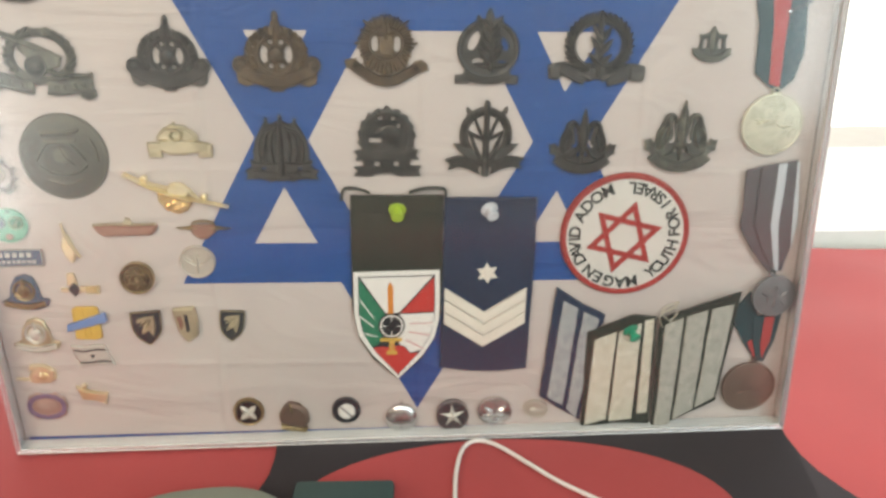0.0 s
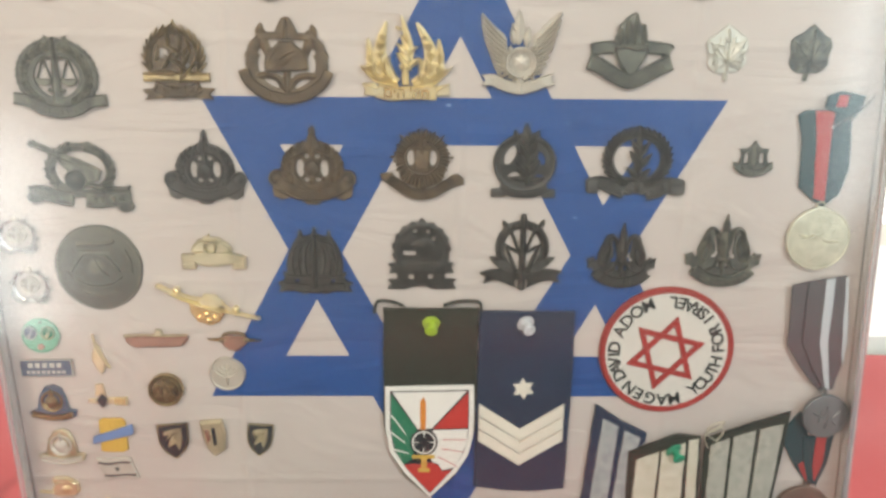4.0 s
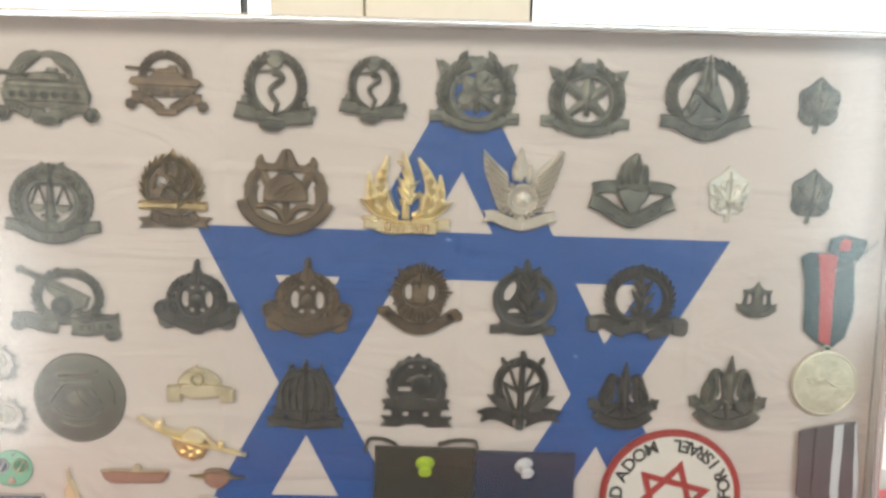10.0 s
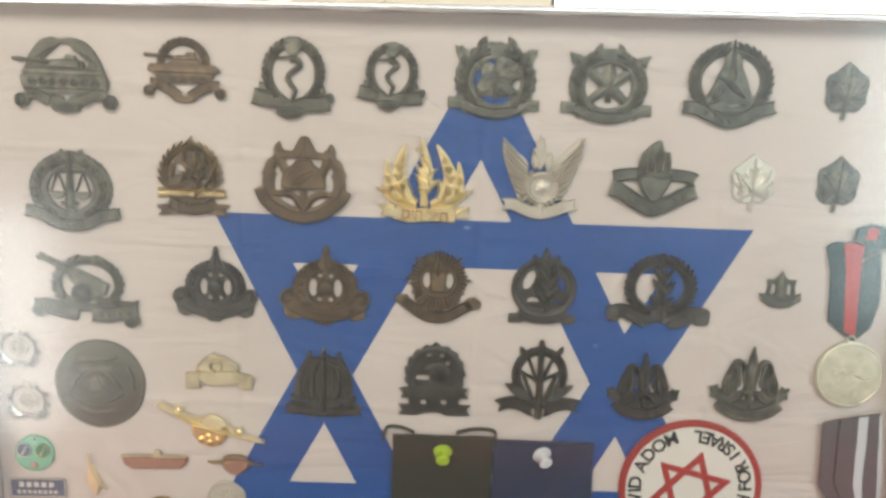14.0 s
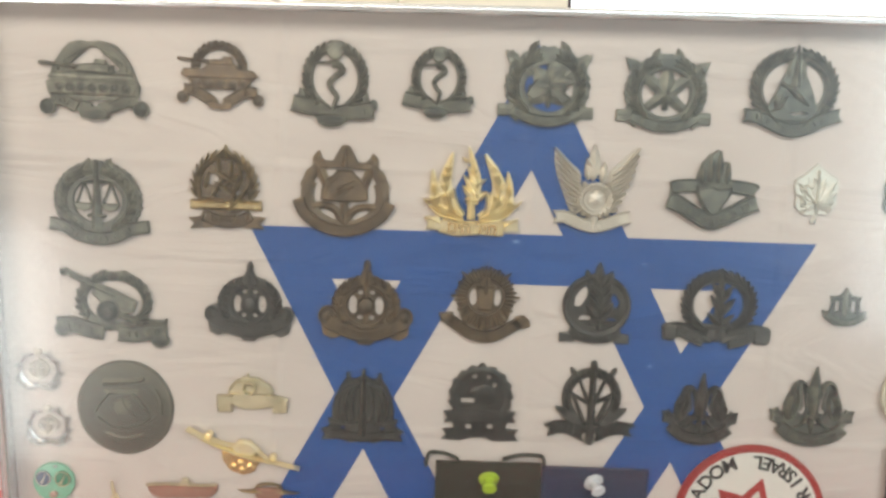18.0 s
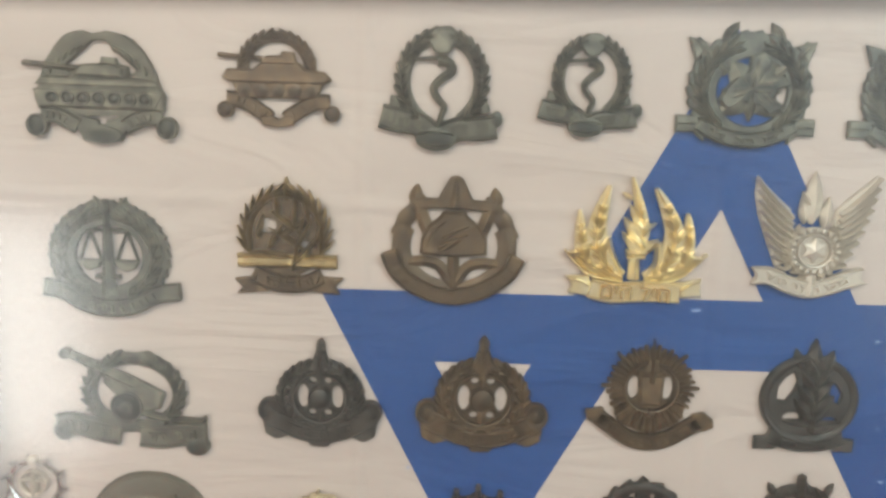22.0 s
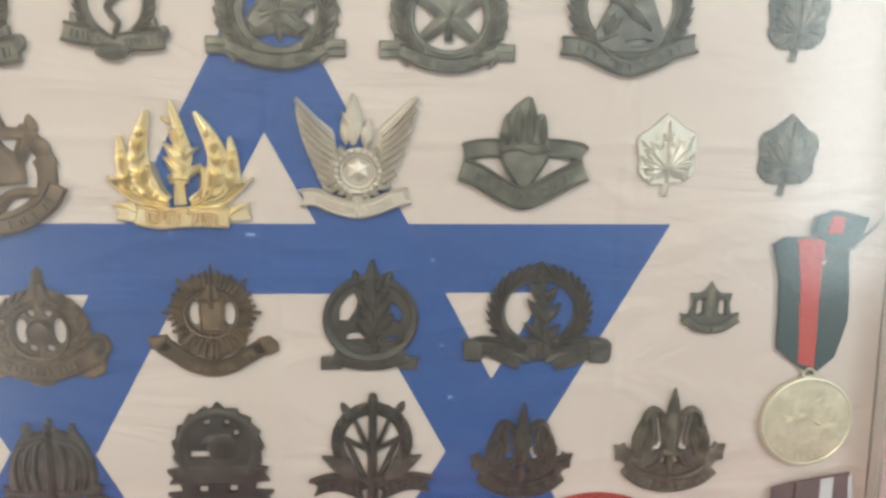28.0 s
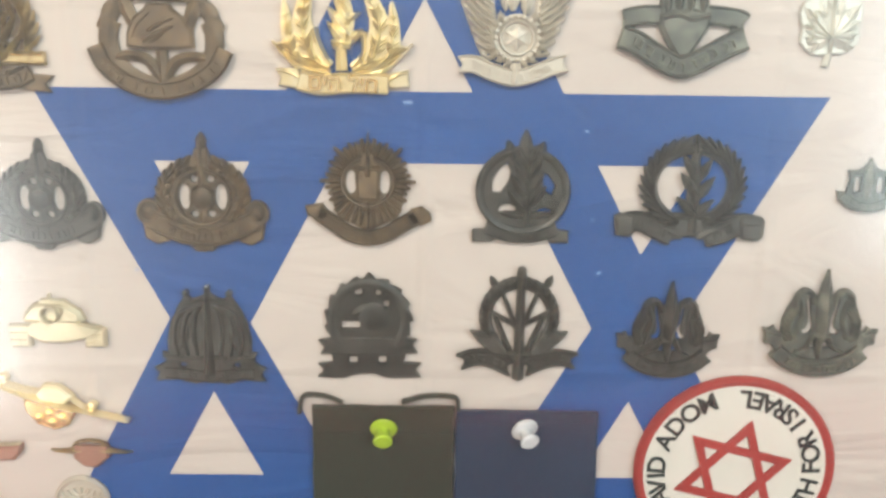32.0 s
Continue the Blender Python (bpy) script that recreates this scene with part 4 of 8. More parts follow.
crossed_badge(1.4, 135.0, M_BRONZE, "dark bronze wreath badge with crossed swords and leaf", False)
crossed_badge(49.4, 134.8, M_BRONZE, "grey bronze wreath badge with five-rayed crossed swords", True)
badge("wreathed_sword_badge", 101.6, 136.2, M_BRONZE, "dark bronze wreath badge with upright sword and mound", "badge", {
    "wreath": [("ring", 0, 1.2, 17.4, 15.6, 5.0, 0.2, 1.5, 100, 440, 44), ("wreath", 0, 1.2, 15.0, 13.4, -50, 78, 12, 6, 2.3, 0.9, 2.9, 24), ("wreath", 0, 1.2, 15.0, 13.4, 230, 102, 12, 6, 2.3, 0.9, 2.9, 24)],
    "sword": [("blade", [(0, 2), (0, 12), (0, 18.8)], 4.6, 0, 1.0, 4.0), ("poly", [(-4, 6), (-2.6, 13), (-1.4, 15.4), (1.6, 15.4), (2.8, 13), (4.4, 6)], 0.4, 2.4, 0.5), ("leaf", -3, 5, 84, 10, 2.4, 1.6, 3.0), ("leaf", 3.2, 5, 96, 10, 2.4, 1.6, 3.0)],
    "mound": [("plate", [(-12, -10), (-9, -4), (-6, 2), (-3.6, 8.2), (3.8, 8.2), (6.8, 2), (9.2, -4), (12, -9.6), (4, -11.6), (-4, -11.6)], 0.4, 2.2, ([(-1.4, -8.6), (3.4, -7.8), (6.6, -8.2), (4.6, -9.6), (0, -9.6)],), 0.3)] + [("blade", [(-6.4 + 1.6 * i, 3.2 - 0.5 * i), (-2.6 + 1.7 * i, 1.4 - 1.0 * i), (1.2 + 1.6 * i, -2.6 - 0.9 * i)], 2.0, 1.2, 1.9, 3.5) for i in range(4)] + [("leaf", -7, -7, 48 + 22 * i, 7, 2.2, 1.8, 3.2) for i in range(3)] + [("rod", -9.4, -8.6, -3.6, -6.4, 1.4, 1.0, 1.9, 3.0)],
    "scroll": [("scroll", [(-19.6, -10.0), (-13.5, -10.6), (-7, -13.4), (0, -15.6), (7, -13.8), (13, -10.6), (19.6, -8.6)], 5.2, 0.3, 2.4, 0.6, 9), ("blade", [(-12, -7), (-8, -10.6), (-4.4, -13.6)], 1.2, 0.8, 2.2, 3.3), ("blade", [(12, -7), (8, -10.6), (4.6, -13.8)], 1.2, 0.8, 2.2, 3.3)]}, 0, 1, CAPS)


def fig_leaf(x, z, mat, label, turn=0):
    """A five-lobed vine leaf with toothed edge, puckered between its ribs."""
    lobes = [(0, 12.0), (3.2, 9.4), (5.6, 7.4), (8.4, 5.8), (9.4, 2.4), (8.4, -1.8), (8.6, -5.4), (5.2, -8.8), (1.4, -9.2), (-1.4, -9.4), (-5.4, -9.0), (-8.6, -5.6), (-8.4, -1.6), (-9.2, 2.8), (-8.2, 5.8), (-5.6, 7.2), (-3.2, 9.2)]
    edge = []
    for i, (px, pz) in enumerate(smooth_line(lobes + lobes[:1], 6)[:-1]):
        k = 1.0 + (0.014 if i % 3 == 0 else -0.012)
        edge.append((px * k, pz * k))
    fan = [(90, 14.6, 6.0), (72, 11.2, 4.4), (108, 11.2, 4.4), (48, 12.4, 5.0), (132, 12.4, 5.0), (26, 9.6, 4.6), (154, 9.6, 4.6), (2, 8.0, 4.2), (178, 8.0, 4.2), (-26, 7.6, 4.4), (206, 7.6, 4.4)]
    ends = [(r * math.cos(radians(a)), -4.2 + r * math.sin(radians(a))) for a, r, w in fan]
    badge("leaf_badge", x, z, mat, label, "badge", {
        "leaf_blade": [("poly", edge, 0.3, 1.3, 0.4)] + [("leaf", 0.2 * math.cos(radians(a)), -4.2, a, r, w, 0.8, 2.2 + 0.5 * (i % 2)) for i, (a, r, w) in enumerate(fan)] + [("leaf", px * 0.5, -4.2 + (pz + 4.2) * 0.5, math.degrees(math.atan2(pz + 4.2, px)) + q, 3.4, 1.9, 1.0, 2.6) for px, pz in ends for q in (-26, 26)],
        "veins": [("blade", [(0, -8.6), (0, 0), (0.2, 9.4)], 0.9, 0.3, 1.6, 3.3)] + [("blade", [(0, -4.6), (px * 0.5, -4.4 + (pz + 4.2) * 0.46), (px * 0.88, -4.2 + (pz + 4.2) * 0.88)], 0.6, 0.2, 1.6, 2.9) for px, pz in ends[3:9]],
        "stem": [("rod", 0, -8.6, -0.8, -12.6, 1.9, 2.2, 0.3, 2.0)]}, turn, 1, CAPS)


fig_leaf(151.4, 135.9, M_BRONZE, "dark metal vine leaf badge with short stem")
# ---- second row ----
badge("scales_badge", -178.0, 80.0, M_BRONZE, "dark bronze wreath badge with sword and balance scales", "badge", {
    "wreath": [("plate", jagged(-0.8, 0.6, 18.2, 16.4, 34, 0.06), 0.2, 1.7, (ellipse(-0.8, 0.4, 9.8, 9.0, 36),), 0.3), ("wreath", -0.8, 0.4, 13.8, 12.4, -66, 80, 11, 4.6, 2.6, 1.0, 2.4, 22), ("wreath", -0.8, 0.4, 13.8, 12.4, 246, 100, 11, 4.6, 2.6, 1.0, 2.4, 22), ("leaf", -8, 12.6, 50, 6, 2.8, 0.3, 2.2), ("leaf", 6.4, 12.8, 130, 6, 2.8, 0.3, 2.2), ("leaf", -3, 14.4, 120, 4, 2, 0.3, 2.2), ("leaf", 2.6, 14.4, 60, 4, 2, 0.3, 2.2)],
    "sword": [("blade", [(-1, -11), (-1, 4), (-1, 17.2)], 4.4, 1.2, 1.0, 3.6), ("rod", -4.6, -5.6, 2.6, -5.6, 1.6, 1.6, 1.0, 3.2)],
    "scales": [("rod", -7, 8, 5.4, 8, 1.1, 1.1, 0.6, 2.6)] + [q for c in (-6.2, 4.6) for q in (("rod", c, 8, c - 3.2, -0.8, 0.9, 0.9, 0.6, 2.0), ("rod", c, 8, c + 3.0, -0.8, 0.9, 0.9, 0.6, 2.0), ("poly", [(c - 4.0, -0.6), (c + 3.8, -0.6), (c + 2.4, -3.2), (c, -4), (c - 2.6, -3.2)], 0.5, 2.4, 0.4))],
    "scroll": [("scroll", [(-20, -9.2), (-14, -10.2), (-8, -13.6), (0, -15), (7, -13.8), (13, -10.6), (20, -9.4)], 5.0, 0.3, 2.5, 0, 8)]}, 0, 1, CAPS)
badge("branch_badge", -126.0, 87.6, M_AGED, "aged brass badge with olive branches, bar and scroll", "badge", {
    "backing": [("plate", ellipse(-1.2, 1.5, 12.4, 13.0, 32), 0.2, 1.0, (ellipse(-6.4, 3.4, 2.6, 2.2, 12), ellipse(4.6, -2, 1.6, 1.2, 10)), 0.2)],
    "wreath": [("wreath", -1.2, 0.6, 11.2, 12.4, -24, 80, 8, 6.0, 1.6, 0.8, 2.9, 20), ("wreath", -1.2, 0.6, 11.2, 12.4, 204, 100, 8, 6.0, 1.6, 0.8, 2.9, 20), ("leaf", -1, 11, 90, 7, 2.6, 0.6, 3.0)],
    "branch": [("leaf", x, z, a, r, 1.9, 1.2, 4.4) for x, z, a, r in ((-3.2, 6, 96, 9), (1.4, 3.5, 88, 11), (4, 1.6, 146, 11), (4.4, -3, 150, 12), (1.6, -3.4, 62, 10), (1, -8, 50, 13), (0, -5, 176, 12), (8, -1, 74, 8), (-6, -3, 60, 8), (-9, 0, 78, 7), (5.6, 5, 100, 7), (-2, 1, 34, 8))] + [("rod", 1, -9, 4, 6, 1, 0.8, 1.8, 3.6)],
    "bar": [("poly", [(-15, -4.8), (13.8, -4.6), (14, -8.6), (-15, -8.8)], 0.3, 2.0, 0.3), ("rod", -15, -5.4, 13.6, -5.4, 1.2, 1.2, 1.8, 2.8), ("rod", -15, -8.0, 13.6, -8.0, 0.8, 0.8, 1.8, 2.6)],
    "scroll": [("scroll", [(-10.4, -10.4), (-5, -13), (0, -13.6), (5, -13), (9.6, -10.6)], 4.6, 0.3, 2.6, 0, 7), ("poly", [(-16, -12.4), (-10, -11.6), (-6, -16), (-15.6, -16.8), (-13.6, -14.8)], 0.2, 1.8, 0.3), ("poly", [(15.8, -11.4), (9.6, -11), (5.4, -15.6), (14.8, -16.2), (13.4, -14)], 0.2, 1.8, 0.3)] + [("leaf", -9 + 3 * i, -10.2 - 0.4 * (i % 2), 250 + 20 * (i % 3), 4, 1.2, 1.8, 3.4) for i in range(7)]}, 0, 1, CAPS, 0, {"backing": M_BROWN, "scroll": M_BROWN})
badge("fan_badge", -78.8, 88.4, M_BROWN, "brown bronze round badge with star, dome and scroll", "badge", {
    "frame_ring": [("ring", 0.4, -1.6, 18.0, 15.8, 5.4, 0.2, 2.2, -205, 25, 0), ("ring", 0.4, -0.6, 18.6, 16.6, 5.0, 0.2, 2.2, 8, 60, 18), ("ring", 0.4, -0.6, 18.6, 16.6, 5.0, 0.2, 2.2, 120, 172, 18), ("leaf", -11.4, 10, 82, 6.4, 4, 0.3, 2.2), ("leaf", 12.4, 9.6, 98, 6.4, 4, 0.3, 2.2)],
    "star": [("poly", [(-13, 12.2), (-4.6, 12.4), (-1.4, 18.4), (0.6, 19), (2.4, 18.2), (5.4, 12.2), (12, 11.8), (10.6, 8.8), (4, 9.2), (-4, 9.4), (-11, 9.2)], 0.3, 2.4, 0.5), ("rod", -10.4, 10, -4.6, -3, 4.2, 3.4, 0.5, 2.6), ("rod", 10.8, 9.6, 6.0, -3, 4.2, 3.4, 0.5, 2.6), ("blade", [(0, 10), (0.4, 14), (0.4, 18)], 3.4, 0.6, 2.0, 3.4)],
    "dome": [("poly", [(-9.4, -3.8), (-9.2, 0.6), (-7.2, 4.6), (-4, 7.2), (-3, 8.8), (3.4, 8.8), (4.4, 7.2), (7.8, 4.6), (9.8, 0.6), (10, -3.6), (5, -4.2), (-4, -4.4)], 0.6, 3.0, 0.9), ("blade", [(-2.8, 0.6), (0, 2.6), (4.6, 4.6)], 1.6, 0.5, 2.6, 3.8), ("blade", [(-4.4, -2), (-1, 0.2), (4.4, 2.2)], 1.6, 0.5, 2.6, 3.7), ("leaf", -3, -2.6, 38, 9, 2.2, 2.6, 3.7), ("blade", [(-7.4, -1), (-5.4, 3), (-2, 6)], 0.9, 0.5, 2.6, 3.4)],
    "branches": [("blade", [(0.4, -14), (0.4, -8), (0.2, -4.4)], 3.6, 3.4, 0.5, 2.8), ("blade", [(-0.4, -12), (-3.6, -7.4), (-8, -6), (-12.6, -6.6)], 3.4, 3, 0.5, 2.5), ("blade", [(1.2, -12), (4.6, -7.4), (9, -6.2), (13.2, -6.6)], 3.4, 3, 0.5, 2.5)],
    "scroll": [("scroll", [(-18.4, -3.4), (-15.6, -9.2), (-9, -14), (0, -16), (9, -14), (15.6, -9.4), (18.8, -4)], 4.8, 0.3, 2.7, 0, 9)]}, 0, 1, CAPS)
fronds = [("frond", [(-3.4, -11.0), (-8.8, -7.6), (-11.0, 0.6), (-10.4, 7.0), (-8.2, 15.2)], 8.4, 13, 0.6, 3.2), ("frond", [(-8.0, -11.0), (-13.6, -6.8), (-15.4, 0.4), (-16.2, 8.0)], 6.4, 10, 0.5, 2.8),
    ("frond", [(3.6, -11.6), (9.0, -8.0), (11.2, 0.4), (9.2, 7.4), (5.0, 14.8)], 8.4, 13, 0.6, 3.2), ("frond", [(8.2, -11.6), (14.0, -7.0), (15.2, 0.4), (14.6, 8.0)], 6.4, 10, 0.5, 2.8)]
strands = [("blade", line, w0, w1, 0.6, 3.4) for line, w0, w1 in (([(-3.0, -12.2), (-8.0, -11.6), (-13.0, -8.6), (-17.0, -4.6)], 1.8, 1.0), ([(3.4, -12.6), (8.6, -12.0), (13.6, -8.8), (18.0, -4.8)], 1.8, 1.0), ([(-4.0, -12.0), (-12.0, -10.6), (-16.6, -7.2), (-19.8, -3.6)], 2.4, 0.7), ([(-4.0, -11.0), (-10.6, -9.0), (-15.4, -4.6), (-18.6, -4.4)], 2.0, 0.8), ([(-2.8, -10.0), (-5.0, -7.0), (-7.0, -2.6), (-7.8, 0.4)], 1.4, 2.2),
    ([(4.2, -12.4), (12.2, -11.2), (17.2, -7.2), (20.8, -3.6)], 2.4, 0.7), ([(4.2, -11.4), (11.0, -9.4), (16.0, -5.2), (19.2, -5.0)], 2.0, 0.8), ([(3.2, -10.6), (6.2, -7.4), (6.8, -3.6), (6.4, -0.6)], 1.4, 2.2))]
badge("sail_badge", -26.6, 90.9, M_GOLD, "bright gilt badge of flame-like leaves round a torch", "badge", {
    "leaves": fronds + strands,
    "torch": [("blade", [(0.2, -11.6), (0.0, -6), (-0.3, -1.4)], 3.4, 2.6, 0.8, 3.8), ("rod", -2.2, -5.0, 2.8, -5.0, 1.2, 1.2, 1.4, 4.2), ("rod", -2.6, -3.6, 3.2, -3.6, 1.6, 1.6, 1.4, 4.4), ("frond", [(1.4, -3), (1.8, 3), (0.6, 9.4), (-1.8, 17.8)], 5.2, 5, 0.8, 3.0), ("leaf", 2.6, -2.0, 127, 10.6, 3.6, 1.4, 4.6), ("leaf", 2.0, -4.0, 134, 8.6, 3.4, 1.4, 4.4), ("leaf", 2.6, 2.4, 122, 9.0, 3.2, 1.4, 4.4), ("leaf", 1.2, -4.2, 40, 7.0, 3.0, 1.2, 4.2), ("leaf", 1.8, 2.6, 30, 4.6, 2.0, 1.2, 3.6), ("leaf", -1.6, 11.6, 150, 3.4, 1.6, 0.8, 2.8)],
    "scroll": [("scroll", [(-12.2, -14.6), (-6, -15.8), (0, -15.3), (6, -15.0), (13.8, -15.2)], 5.6, 0.4, 2.4, 0, 0), ("poly", [(-19.2, -11.4), (-12.6, -11.0), (-11.8, -14.4), (-13, -17.0), (-18.4, -16.2), (-17.4, -14.2)], 0.3, 1.9, 0.4), ("poly", [(19.8, -11.0), (14.2, -12.2), (13.4, -14.6), (14.6, -16.6), (20.2, -16.0), (19.6, -13.6)], 0.3, 1.9, 0.4), ("blade", [(-18.4, -12), (-14.6, -12.6), (-12.4, -14)], 1.0, 0.7, 1.6, 3.0), ("blade", [(19.2, -11.8), (16, -13), (14, -14.4)], 1.0, 0.7, 1.6, 3.0)]}, 0, 1, CAPS)
feather = []
for i in range(9):
    t = i / 8
    base, tip = (-6.2 + 0.6 * t, 4.6 - 14.0 * t), (-17.0 + 2.4 * t + 5.2 * t ** 2, 15.6 - 23.0 * t - 2.0 * t * t)
    bend = ((base[0] + tip[0]) / 2 + 0.5, (base[1] + tip[1]) / 2 - 0.9)
    feather.append(("blade", [base, bend, tip], 1.7, 1.2, 0.8, 3.4))
    feather.append(("blade", [(1.2 - base[0], base[1] + 1.0), (1.2 - bend[0], bend[1] + 1.0), (0.8 - tip[0], tip[1] + 1.0)], 1.7, 1.2, 0.8, 3.2))
badge("winged_badge", 23.5, 94.1, M_SILVER, "dull silver winged badge with star roundel and scroll", "badge", {
    "wings": [("poly", [(-16.8, 16.4), (-10.6, 10.4), (-6.4, 7.0), (-5.4, 2), (-5, -8), (-9.4, -10), (-12.4, -3), (-15.6, 5), (-17, 11)], 0.3, 1.1, 0.5), ("poly", [(17, 17.4), (11, 12), (6.4, 7.4), (5.6, 2), (6, -8), (9.4, -8), (11.6, -1), (14.6, 6), (16, 12)], 0.3, 1.1, 0.5)] + feather,
    "roundel": [("disc", 0.8, -4.6, 7.0, 6.8, 0.5, 2.0, 0.1, 30, 0.18), ("ring", 0.8, -4.6, 5.2, 5.0, 0.8, 1.8, 3.0), ("solid_star", 0.8, -4.5, 3.9, 2.2, 6, 2.3, 3.4), ("beads", 0.8, -4.6, 6.2, 6.0, 20, 0.6, 2.0, 3.2), ("wreath", 0.8, -4.6, 7.6, 7.2, -80, 60, 8, 2.8, 1.4, 1.4, 3.0), ("wreath", 0.8, -4.6, 7.6, 7.2, 260, 120, 8, 2.8, 1.4, 1.4, 3.0)],
    "flame": [("leaf", -0.6, 3, 90, 15, 5.2, 0.6, 3.2), ("leaf", 3, 2, 84, 9, 3.6, 0.6, 2.8), ("leaf", -2.6, 3, 100, 7.6, 2.4, 0.6, 2.6), ("leaf", -1.4, 8, 120, 5, 2.0, 0.8, 3.0)],
    "scroll": [("scroll", [(-16, -12.4), (-11.4, -12.2), (-6, -14.4), (0.4, -15.8), (6, -14.6), (11, -12.6), (15.6, -11.4)], 4.8, 0.3, 2.6, 1.2, 8), ("rod", 0.6, -17.6, 0.6, -11.6, 3.6, 3.6, 1.2, 3.4)]}, 0, 1, CAPS)
badge("torch_badge", 72.4, 95.5, M_BRONZE, "dark bronze badge with flaming heart and folded ribbon", "badge", {
    "heart": [("poly", [(-7.2, 1.6), (-3, 3), (3, 3.2), (7.6, 2), (7.2, -2), (4.6, -6.4), (2, -10.4), (-1.6, -10.6), (-4.8, -6), (-7, -2)], 0.4, 3.4, 1.0), ("blade", [(-6.6, 0.6), (-2, 1.6), (2, 0.4), (7, 1.4)], 2.2, 2, 2.8, 4.2)],
    "flame": [("poly", [(-7, 1.6), (-7.2, 5), (-5.6, 10), (-2.6, 14), (1, 16.4), (2.8, 14), (3.6, 10.6), (5, 11.6), (6.6, 7), (7.6, 2)], 0.4, 2.2, 0.6), ("leaf", -5, 2, 93, 9.4, 3.0, 1.6, 4.0), ("leaf", -1.8, 2, 90, 12, 3.2, 1.6, 4.2), ("leaf", 1.4, 2, 88, 14, 3.0, 1.6, 4.2), ("leaf", 5, 2, 86, 9.4, 2.8, 1.6, 3.8)],
    "ribbon": [("scroll", [(-6, 1.2), (-11, 1.3), (-15.4, 0.6), (-17.2, 0)], 5.2, 0.3, 1.8), ("scroll", [(6.6, 1.6), (11, 1.3), (16, 0.6), (17.6, -0.4)], 5.2, 0.3, 1.8), ("rod", -15.4, 1.4, -16.0, -5.6, 3.8, 3.8, 0.3, 1.8), ("rod", 15.6, 1.0, 16.2, -5.6, 3.8, 3.8, 0.3, 1.8), ("scroll", [(-18.2, -5.0), (-13.4, -6.6), (-7, -10.4), (0, -13.2), (7, -10.4), (13.4, -6.8), (18.2, -4.8)], 6.4, 0.5, 2.8, 0, 9)]}, 0, 1, CAPS)
fig_leaf(115.4, 95.9, M_WHITE_METAL, "bright white metal vine leaf badge with stem", 3)
fig_leaf(152.4, 96.2, M_BRONZE, "dark green metal vine leaf badge with stem", -2)
# ---- third row ----
badge("artillery_badge", -173.6, 36.0, M_BRONZE, "dark bronze cannon badge over a wreath ring", "badge", {
    "wreath": [("ring", 0.8, 2.8, 15.4, 12.8, 4.0, 0.2, 2.0, 0, 360, 40), ("leaf", -6, 13, 40, 4.6, 2.4, 0.3, 2.1), ("leaf", 7.4, 13, 140, 4.6, 2.4, 0.3, 2.1), ("wreath", 0.8, 2.8, 13.4, 10.8, -40, 76, 8, 4.6, 2.0, 1.0, 2.5), ("wreath", 0.8, 2.8, 13.4, 10.8, 220, 104, 8, 4.6, 2.0, 1.0, 2.5)],
    "cannon": [("rod", 2, 5.4, -18.6, 14.6, 3.8, 2.4, 0.8, 3.6), ("disc", -19, 14.7, 1.7, 1.7, 0.6, 3.2, 0.3, 14), ("poly", [(-8, 9.4), (-4, 8.8), (4, 6.4), (10.4, 3.2), (9, -1.6), (3, -3), (-3, 1), (-8, 6)], 0.6, 2.8, 0.7), ("disc", -1, -1.2, 5.0, 5.0, 0.6, 3.2, 0.6, 24, 0.22), ("disc", -1, -1.2, 1.8, 1.8, 2.6, 4.0, 0.3, 14), ("blade", [(3, -3), (9, -4.6), (20, -5.4), (22.6, -4)], 2.6, 1.6, 0.6, 3.0)],
    "scroll": [("scroll", [(-22.6, -7.8), (-17, -7.4), (-10, -9.2), (-3.4, -10.4)], 6.4, 0.3, 2.2, 0, 4), ("disc", -20.4, -9.6, 3.4, 3.0, 0.3, 2.5, 0.4, 18), ("scroll", [(2.6, -10.2), (9, -10.6), (15, -9.6), (22.6, -9.2)], 6.8, 0.3, 2.2, 0, 5), ("disc", 20, -13.2, 3.6, 2.8, 0.3, 2.5, 0.4, 18)]}, 0, 1, CAPS)


